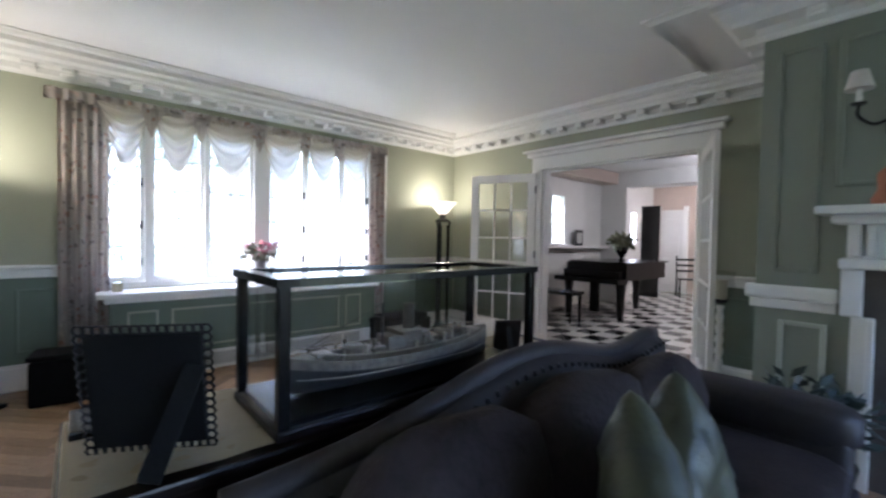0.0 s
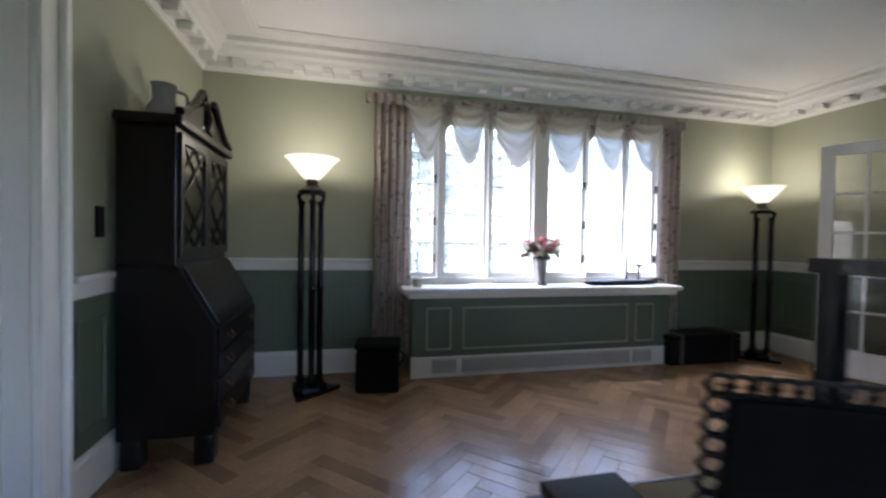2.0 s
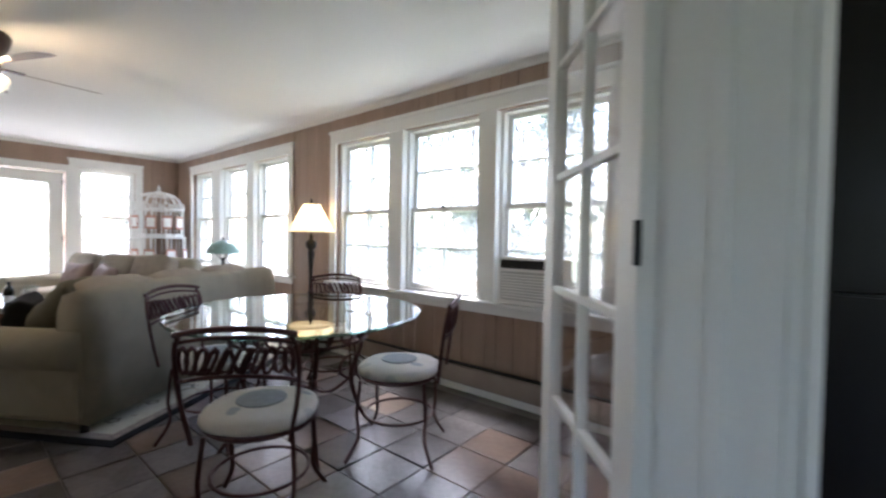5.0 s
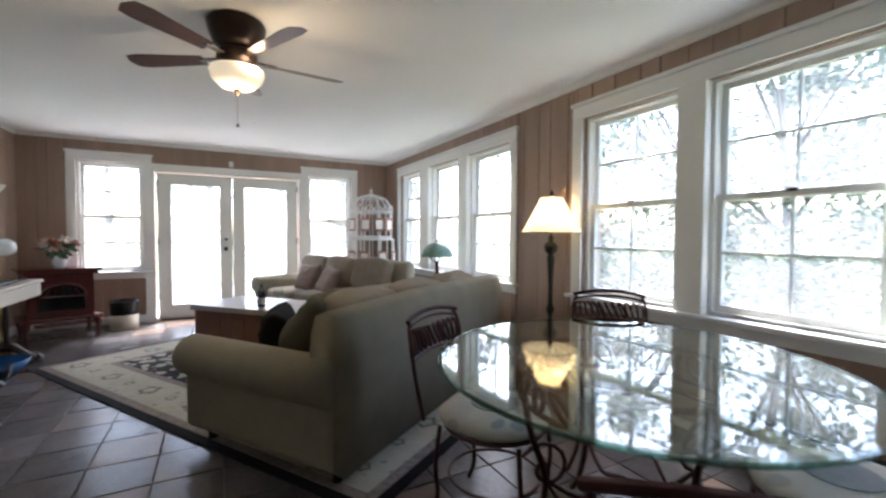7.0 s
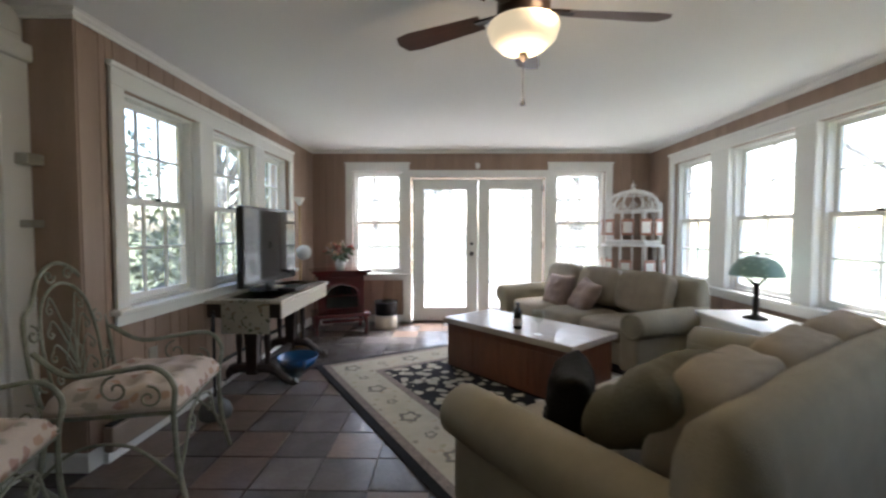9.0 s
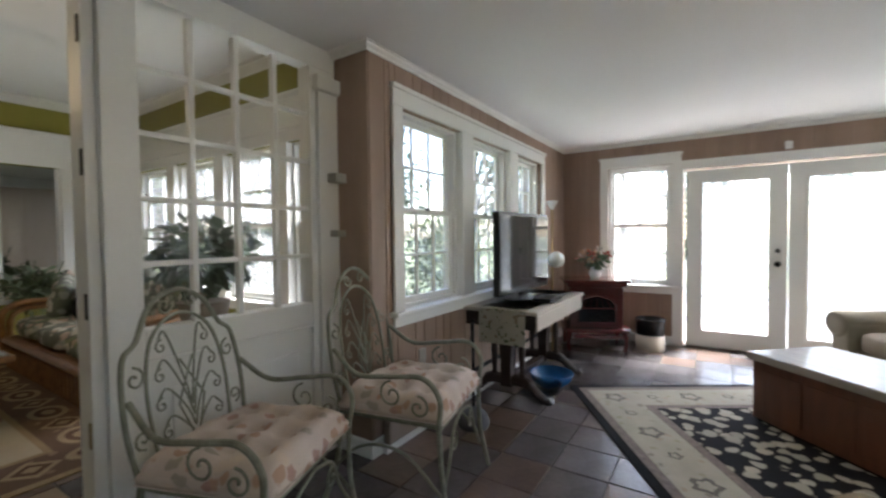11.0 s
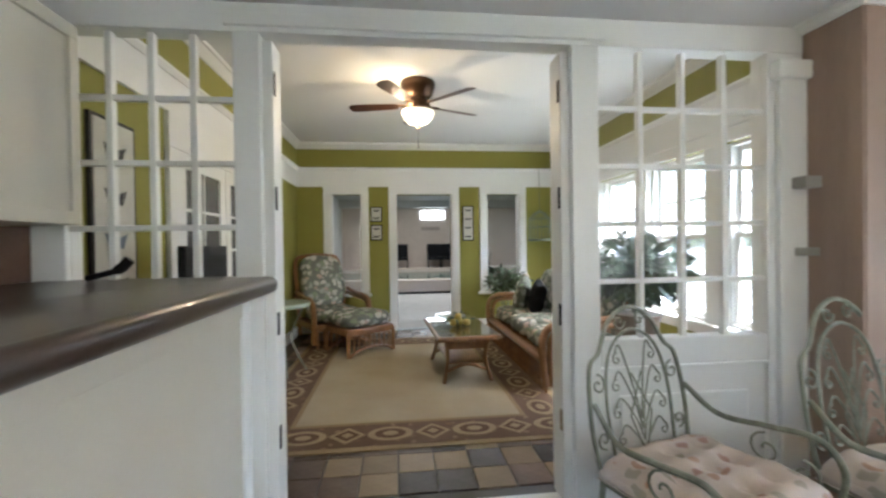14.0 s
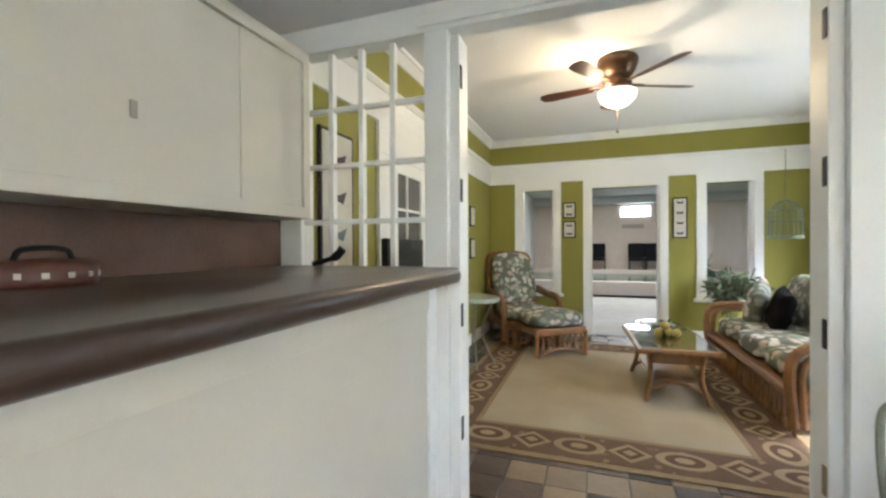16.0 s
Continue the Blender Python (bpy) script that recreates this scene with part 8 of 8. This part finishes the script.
pillow("throw_pillow", "dark pillow on the rattan sofa", (-4.80, -3.02, GF + 0.62), (0.19, 0.09, 0.19), -15, 10, 80, BLACKCLOTH, 32)

# pictures, plants, cage, cabinet
WHT = mat("mat_board", (0.66, 0.64, 0.58), 0.8)
MOTH = mat("butterfly_ink", (0.05, 0.05, 0.06), 0.7)
for x, zs, nb in ((-2.90, ((1.73, 1.95), (1.46, 1.69)), 2), (-4.25, ((1.44, 1.96),), 4)):
    for z0, z1 in zs:
        pc = thing("butterfly_picture", "narrow black framed butterfly print on the olive wall", "picture", "butterfly prints", at=(x, GS + 0.002, z0))
        h = z1 - z0
        part("frame", box(-0.085, 0.085, 0.0, 0.018, 0, h, 0.004), BLACKM, pc)
        part("mat_board", box(-0.068, 0.068, 0.018, 0.021, 0.017, h - 0.017), WHT, pc)
        for k in range(nb):
            zc = h * (k + 0.5) / nb
            part("butterfly", extrude_outline([(0, zc - 0.012), (0.03, zc - 0.02), (0.042, zc + 0.02), (0, zc + 0.004), (-0.042, zc + 0.02), (-0.03, zc - 0.02)], 0.021, 0.0225), MOTH, pc)


def plant(name, label, at, pot_r, h, r, n, size, seed, mt, drp=0.3):
    p = thing(name, label, "plant", at=at)
    part("pot", turned([(pot_r * 0.75, 0), (pot_r, pot_r * 1.5), (pot_r * 1.05, pot_r * 1.6), (pot_r * 0.9, pot_r * 1.6)], seg=18), mat("pot_" + str(seed), (0.25, 0.2, 0.15), 0.6), p)
    rnd = random.Random(seed)
    for k in range(7):
        a = k * 0.9
        part("stem", rod([(0, 0, pot_r * 1.4), (r * 0.3 * math.cos(a), r * 0.3 * math.sin(a), h * 0.6), (r * 0.7 * math.cos(a), r * 0.7 * math.sin(a), h * (0.8 + 0.2 * (k % 2)))], 0.006, 5), mt, p)
    vs, fs = leaves(n, (0, 0, h * 0.72), r, size, rnd, 0.8, drp, 0.15)
    from_py("foliage", vs, fs, mt, p)
    return p


PL = mat("houseplant_leaf", (0.09, 0.13, 0.075), 0.45, var=0.25, rand=0.45)
PL2 = mat("pale_houseplant_leaf", (0.14, 0.18, 0.10), 0.5, var=0.25, rand=0.45)
stn = thing("plant_stand", "small dark plant stand by the window", "stand", at=(-4.78, -0.95, GF))
part("stand_top", turned([(0.17, 0.50), (0.17, 0.53)], seg=20), DARKWOOD, stn)
for k in range(3):
    part("leg", rod([(0.13 * math.cos(k * 2.1), 0.13 * math.sin(k * 2.1), 0), (0.1 * math.cos(k * 2.1), 0.1 * math.sin(k * 2.1), 0.5)], 0.014, 6), DARKWOOD, stn)
plant("umbrella_plant", "large leafy green plant on a stand behind the screen", (-4.78, -0.95, GF + 0.53), 0.15, 0.75, 0.38, 560, 0.11, 5, PL, 0.5)
plant("potted_plant", "pale green plant before the inner window", (-4.72, GS + 0.35, GF), 0.14, 0.95, 0.32, 260, 0.12, 6, PL2)
plant("potted_plant", "dark green plant before the inner window", (-4.45, GS - 0.55, GF), 0.14, 1.1, 0.40, 300, 0.13, 7, PL)
bcg = thing("wire_birdcage", "small green wire birdcage hanging near the wall", "birdcage", at=(-5.28, GS + 0.22, 1.45))
CG = mat("sage_wire", (0.16, 0.18, 0.10), 0.5)
for z, r in ((0.0, 0.16), (0.18, 0.16), (0.30, 0.15)):
    part("hoop", rod([(r * math.cos(a), r * math.sin(a), z) for a in np.linspace(0, 6.283, 21)[:-1]], 0.005, 5, True), CG, bcg)
for k in range(18):
    a = k * 6.283 / 18
    part("wire", rod([(0.16 * math.cos(a), 0.16 * math.sin(a), 0.0), (0.15 * math.cos(a), 0.15 * math.sin(a), 0.30), (0.08 * math.cos(a), 0.08 * math.sin(a), 0.38), (0, 0, 0.42)], 0.0045, 4), CG, bcg)
part("base_tray", turned([(0.165, -0.03), (0.165, 0.0)], seg=20), CG, bcg)
part("hanger", rod([(0, 0, 0.42), (0, 0, 1.0), (0, -0.225, 1.04)], 0.004, 4), CG, bcg)
# east wall: butterfly poster, white glazed cabinet, dark screen
ps = thing("butterfly_poster", "tall black framed poster of butterflies on the olive wall", "picture", at=(GE - 0.002, -0.55, 1.05))
part("frame", box(-0.02, 0, -0.17, 0.17, 0, 0.98, 0.004), BLACKM, ps)
part("print", box(-0.023, -0.02, -0.15, 0.15, 0.02, 0.96), WHT, ps)
for k in range(4):
    zc = 0.16 + k * 0.22
    o = part("butterfly", extrude_outline([(0, zc - 0.03), (0.05, zc - 0.045), (0.085, zc + 0.035), (0, zc + 0.005), (-0.085, zc + 0.035), (-0.05, zc - 0.045)], -0.001, 0.001), MOTH if k != 1 else mat("blue_grey_ink", (0.16, 0.2, 0.26), 0.7), ps)
    o.matrix_local = pose(-0.0245, 0, 0, 0, 0, 90)
wc = thing("door_10", "white double doors with small panes in the olive wall", "door", kind="structure")
part("casing", slab("y", -2.80, -1.05, GE, GE - 0.03, 2.02, 2.24, 0.005), WHITE, wc)
for a, b in ((-2.80, -2.68), (-1.17, -1.05)):
    part("casing", slab("y", a, b, GE, GE - 0.03, GF, 2.02, 0.005), WHITE, wc)
for a, b in ((-2.68, -1.93), (-1.92, -1.17)):
    bm = bmesh.new()
    for p in cells(a, b, GF + 0.01, 2.02, [(a + 0.1, b - 0.1, GF + 0.4, 1.92)]):
        slab("y", p[0], p[1], GE, GE - 0.02, p[2], p[3], 0, bm)
    lf = part("door_leaf", bm, WHITE, wc)
    # opaque pane, the dimness behind the glass put into its grey
    part("pane", slab("y", a + 0.1, b - 0.1, GE - 0.003, GE - 0.006, GF + 0.4, 1.92), mat("shade_grey_pane", (0.12, 0.12, 0.12), 0.08) if a < -2.3 else bpy.data.materials["shade_grey_pane"], lf)
    part("muntin", slab("y", (a + b) / 2 - 0.01, (a + b) / 2 + 0.01, GE - 0.006, GE - 0.018, GF + 0.4, 1.92), WHITE, lf)
    for k in range(1, 5):
        z = GF + 0.4 + (1.92 - GF - 0.4) * k / 5
        part("muntin", slab("y", a + 0.1, b - 0.1, GE - 0.006, GE - 0.017, z - 0.01, z + 0.01), WHITE, lf)
ds = thing("desk_screen", "dark computer screen on a small table by the screen wall", "monitor", at=(-2.12, -0.78, GF))
part("table_top", box(-0.22, 0.25, -0.35, 0.35, 0.68, 0.71, 0.006), DARKWOOD, ds)
for x in (-0.18, 0.2):
    for y in (-0.3, 0.3):
        part("table_leg", box(x - 0.02, x + 0.02, y - 0.02, y + 0.02, 0, 0.68), DARKWOOD, ds)
part("panel", box(-0.02, 0.02, -0.26, 0.26, 0.75, 1.26, 0.006), BLACKM, ds)
part("foot", box(-0.06, 0.06, -0.1, 0.1, 0.71, 0.75, 0.006), BLACKM, ds)
stt = thing("side_table", "round pale green glass side table on iron legs", "table", at=(-2.07, -2.55, GF))
part("table_top", turned([(0.26, 0.66), (0.265, 0.68), (0.26, 0.70)], seg=24), mat("pale_green_top", (0.40, 0.46, 0.36), 0.15), stt)
for k in range(4):
    a = k * 1.57 + 0.4
    part("leg", rod(smooth_path([(0.2 * math.cos(a), 0.2 * math.sin(a), 0.66), (0.08 * math.cos(a), 0.08 * math.sin(a), 0.35), (0.22 * math.cos(a), 0.22 * math.sin(a), 0.0)]), 0.01, 6), VERDI, stt)
pcw = thing("small_picture", "small framed print on the olive wall", "picture", "garden room prints", at=(GE - 0.002, -3.5, 1.6))
part("frame", box(-0.015, 0, -0.1, 0.1, 0, 0.25, 0.003), BLACKM, pcw)
part("print", box(-0.018, -0.015, -0.08, 0.08, 0.02, 0.23), WHT, pcw)
copy_thing(pcw, pose(GE - 0.002, -3.5, 1.2))
# pool room chairs and lettering bar
for x in (-3.34, -4.53, -5.02):
    pch = thing("pool_chair", "black padded armchair at the pool's far side", "chair", "pool room chairs", at=(x, -13.35, 0.57))
    part("seat", box(-0.25, 0.25, -0.25, 0.25, 0.28, 0.38, 0.03), BLACKCLOTH, pch)
    part("backrest", box(-0.25, 0.25, -0.28, -0.2, 0.38, 0.85, 0.04), BLACKCLOTH, pch)
    for sx in (-0.22, 0.22):
        for sy in (-0.2, 0.2):
            part("leg", box(sx - 0.015, sx + 0.015, sy - 0.015, sy + 0.015, 0, 0.28), BLACKM, pch)
solo("wall_sign", box(-4.80, -4.12, -13.999, -13.985, 1.93, 2.06, 0.004), mat("sign_grey", (0.35, 0.29, 0.25), 0.7), "grey raised emblem on the pool room wall", "sign")

# ---- outdoors ----
GRASS = mat("lawn", (0.19, 0.22, 0.12), 0.9, var=0.2, scale=0.6, bump=0.4, fine=40)
solo("ground", box(-400, 400, -400, 400, -0.5, -0.3), GRASS, "pale green lawn reaching into the distance", "lawn", "structure")
solo("patio", box(-16, -9.2, -4, 9, -0.3, -0.14), mat("pale_patio_stone", (0.50, 0.47, 0.42), 0.8, var=0.1, scale=2), "pale stone patio outside the garden doors", "patio", "structure")
FOL = [mat("tree_leaf", (0.105, 0.14, 0.065), 0.55, var=0.25, scale=3, bump=0, rand=0.45), mat("dark_tree_leaf", (0.085, 0.115, 0.055), 0.55, var=0.25, scale=3, bump=0, rand=0.45)]
BARK = mat("grey_bark", (0.14, 0.11, 0.085), 0.9, var=0.25, scale=6, bump=0.6, fine=25, stretch=(3, 3, 0.6))


def tree(x, y, h, r, seed, m):
    rnd = random.Random(seed)
    t = thing("tree", "leafy garden tree with a grey trunk and loose green crown", "tree", "garden trees", at=(x, y, -0.3))
    lean = (rnd.uniform(-0.4, 0.4), rnd.uniform(-0.4, 0.4))
    part("trunk", rod(smooth_path([(0, 0, 0), (lean[0] * 0.2, lean[1] * 0.2, h * 0.3), (lean[0], lean[1], h * 0.75)], 4), [0.16 * h / 6 * (1 - 0.09 * i) for i in range(9)], 8), BARK, t)
    vs, fs = [], []
    for i in range(9):
        a, q, z = rnd.random() * 6.28, r * rnd.uniform(0.35, 0.95), h * rnd.uniform(0.32, 0.98)
        c = (q * math.cos(a), q * math.sin(a), z)
        part("limb", rod([(lean[0] * 0.5, lean[1] * 0.5, z * 0.6), (c[0] * 0.5, c[1] * 0.5, z * 0.85), c], [0.05, 0.035, 0.015], 5), BARK, t)
        v, f = leaves(420, c, r * 0.55, 0.17, rnd, 0.75, 0.2, 0.1)
        fs += [tuple(k + len(vs) for k in q_) for q_ in f]
        vs += v
    from_py("crown", vs, fs, m, t)


for i, (x, y, h, r) in enumerate(((-2.5, 12.5, 6.5, 2.6), (-5.6, 11.0, 5.5, 2.2), (-8.8, 13.0, 7.5, 3.0), (1.0, 14.5, 7.0, 2.8), (4.2, 13.5, 5.0, 2.0), (-12.5, 12.0, 7.0, 2.8),
                                  (-17.5, 6.5, 7.0, 2.8), (-19.0, 2.0, 7.5, 3.0), (-16.5, -2.5, 6.0, 2.4), (-13.0, -6.0, 6.5, 2.6), (-9.6, -6.5, 6.0, 2.4), (-7.2, -4.6, 4.5, 1.6), (-11.5, -2.6, 5.5, 1.9), (-9.0, -10.0, 8.0, 3.0), (-10.6, 16.0, 8.0, 3.2), (-4.0, 17.0, 8.0, 3.2), (6.5, 17.0, 8.0, 3.0), (-22.0, 9.5, 8.0, 3.2), (-23.0, -1.5, 8.5, 3.2))):
    tree(x, y, h, r, 20 + i, FOL[i % 2])


def shrub(x, y, r, seed):
    rnd = random.Random(seed)
    t = thing("shrub", "rounded loose green garden shrub", "shrub", "garden shrubs", at=(x, y, -0.3))
    part("stems", rod([(0, 0, 0), (0.05, 0.03, r)], [0.05, 0.02], 6), BARK, t)
    vs, fs = leaves(int(1500 * max(1, r)), (0, 0, r * 0.8), r * 1.15, 0.13, rnd, 0.75, 0.1, 0.2)
    from_py("crown", vs, fs, FOL[seed % 2], t)


for i, (x, y, r) in enumerate(((-3.2, 8.3, 0.8), (-1.6, 8.8, 0.9), (-6.4, 8.2, 0.8), (-7.9, 8.6, 0.9), (-4.8, 9.0, 0.9), (2.0, 9.5, 0.9), (-14.8, 0.2, 0.9), (-15.2, 4.6, 1.0), (-7.6, -3.2, 0.8), (-9.2, -3.6, 0.9), (-8.6, 9.8, 1.7), (-6.3, 9.9, 1.5), (-4.0, 10.2, 1.8), (-1.8, 10.0, 1.6), (0.4, 10.4, 1.8), (2.9, 10.6, 1.6), (-16.2, 1.8, 1.6), (-16.6, 6.0, 1.8), (-9.6, -2.2, 1.5), (-7.4, -4.4, 1.6))):
    shrub(x, y, r, 60 + i)
rl = thing("garden_rail", "white garden railing beyond the patio", "fence")
part("top_rail", box(-13.6, -13.5, -1, 6, 0.62, 0.70, 0.01), WHITE, rl)
part("bottom_rail", box(-13.6, -13.5, -1, 6, 0.0, 0.06, 0.01), WHITE, rl)
for k in range(29):
    part("baluster", box(-13.57, -13.53, -1 + k * 0.25, -0.96 + k * 0.25, -0.14, 0.62), WHITE, rl)

# ---- floor pieces ----
def tile_floor(parent, x0, x1, y0, y1, z, s, mats, near, seed):
    """Square slate tiles with open joints; those inside the near stretch are pieces, the rest one mesh a colour."""
    rnd, meshes, count = random.Random(seed), [], 0
    for mt in mats:
        bm = box(-s / 2 + 0.004, s / 2 - 0.004, -s / 2 + 0.004, s / 2 - 0.004, -0.012, 0.0, 0.002)
        me = bpy.data.meshes.new("tile")
        bm.to_mesh(me)
        bm.free()
        me.materials.append(mt)
        meshes.append(me)
    rest = [([], []) for _ in mats]
    for i in range(int((x1 - x0) / s) + 1):
        for j in range(int((y1 - y0) / s) + 1):
            x, y = x0 + (i + 0.5) * s, y0 + (j + 0.5) * s
            if x + s / 2 > x1 + 0.02 or y + s / 2 > y1 + 0.02:
                continue
            k = rnd.choices(range(len(mats)), (5, 2, 1)[:len(mats)] if len(mats) < 3 else (3, 3, 2))[0]
            dz = rnd.uniform(-0.0015, 0.0015)
            if near[0] < x < near[1] and near[2] < y < near[3] and count < 300:
                o = new("tile", meshes[k])
                o.parent = parent
                o.matrix_world = pose(x, y, z + dz, rnd.uniform(-0.15, 0.15), rnd.uniform(-0.15, 0.15), 0)
                count += 1
            else:
                vs, fs = rest[k]
                h, n = s / 2 - 0.004, len(vs)
                vs += [(x + a * h, y + b * h, z + dz - c) for c in (0.0, 0.011) for a, b in ((-1, -1), (1, -1), (1, 1), (-1, 1))]
                fs += [(n, n + 1, n + 2, n + 3)] + [(n + q, n + 4 + q, n + 4 + (q + 1) % 4, n + (q + 1) % 4) for q in range(4)]
    for (vs, fs), mt in zip(rest, mats):
        if vs:
            tagged(from_py("tile_field", vs, fs, mt, parent), "slate tiles farther off", kind="stuff")


tile_floor(bpy.data.objects["floor_sunroom"], -9.0, -1.04, SCR - 0.02, SN, 0.0, 0.305, [SLATE, SLATE2], (-6.4, -1.1, 0.2, 4.3), 1)
tile_floor(bpy.data.objects["floor_garden_room"], GW, GE, -4.5, SCR - 0.14, GF, 0.205, [SLATE, SLATE2, SLATE3], (-4.3, -2.4, -1.4, -0.2), 2)


def herringbone(parent, x0, x1, y0, y1, w, l, near, seed):
    rnd, count = random.Random(seed), 0
    bm = box(0, l - 0.0015, 0, w - 0.0015, -0.02, 0.0, 0.0015)
    me = bpy.data.meshes.new("plank")
    bm.to_mesh(me)
    bm.free()
    me.materials.append(OAK)
    vs, fs = [], []
    n = int(round(l / w))
    c45, tries = math.sqrt(0.5), 0
    half = int(8 / w)
    for i in range(-half, half):
        for k in range(-6, 7):
            for horiz in (True, False):
                if horiz:
                    u, v, a = (i + k * 2 * n) * w, i * w, 0
                else:
                    u, v, a = (i + k * 2 * n + n) * w + w, i * w - (n - 1) * w, 90
                px, py = 2.2 + (u * c45 - v * c45), 1.6 + (u * c45 + v * c45)
                cx, cy = px + (l / 2 * math.cos(radians(a + 45))), py + (l / 2 * math.sin(radians(a + 45)))
                if not (x0 + 0.05 < cx < x1 - 0.05 and y0 + 0.05 < cy < y1 - 0.02):
                    continue
                dz = rnd.uniform(-0.0006, 0.0006)
                m = pose(px, py, dz, 0, 0, a + 45)
                if near[0] < cx < near[1] and near[2] < cy < near[3] and count < 300:
                    o = new("plank", me)
                    o.parent = parent
                    o.matrix_world = m
                    count += 1
                else:
                    b = len(vs)
                    vs += [m @ Vector(p) for p in ((0, 0, 0), (l - 0.0015, 0, 0), (l - 0.0015, w - 0.0015, 0), (0, w - 0.0015, 0))]
                    vs += [m @ Vector(p) for p in ((0, 0, -0.02), (l - 0.0015, 0, -0.02), (l - 0.0015, w - 0.0015, -0.02), (0, w - 0.0015, -0.02))]
                    fs += [(b, b + 1, b + 2, b + 3)] + [(b + q, b + 4 + q, b + 4 + (q + 1) % 4, b + (q + 1) % 4) for q in range(4)]
    tagged(from_py("plank_field", vs, fs, OAK, parent), "oak parquet planks farther off", kind="stuff")


herringbone(bpy.data.objects["floor_living"], LW - 0.18, LE + 0.13, LS, LN, 0.095, 0.57, (-0.9, 2.2, 2.2, 5.1), 3)
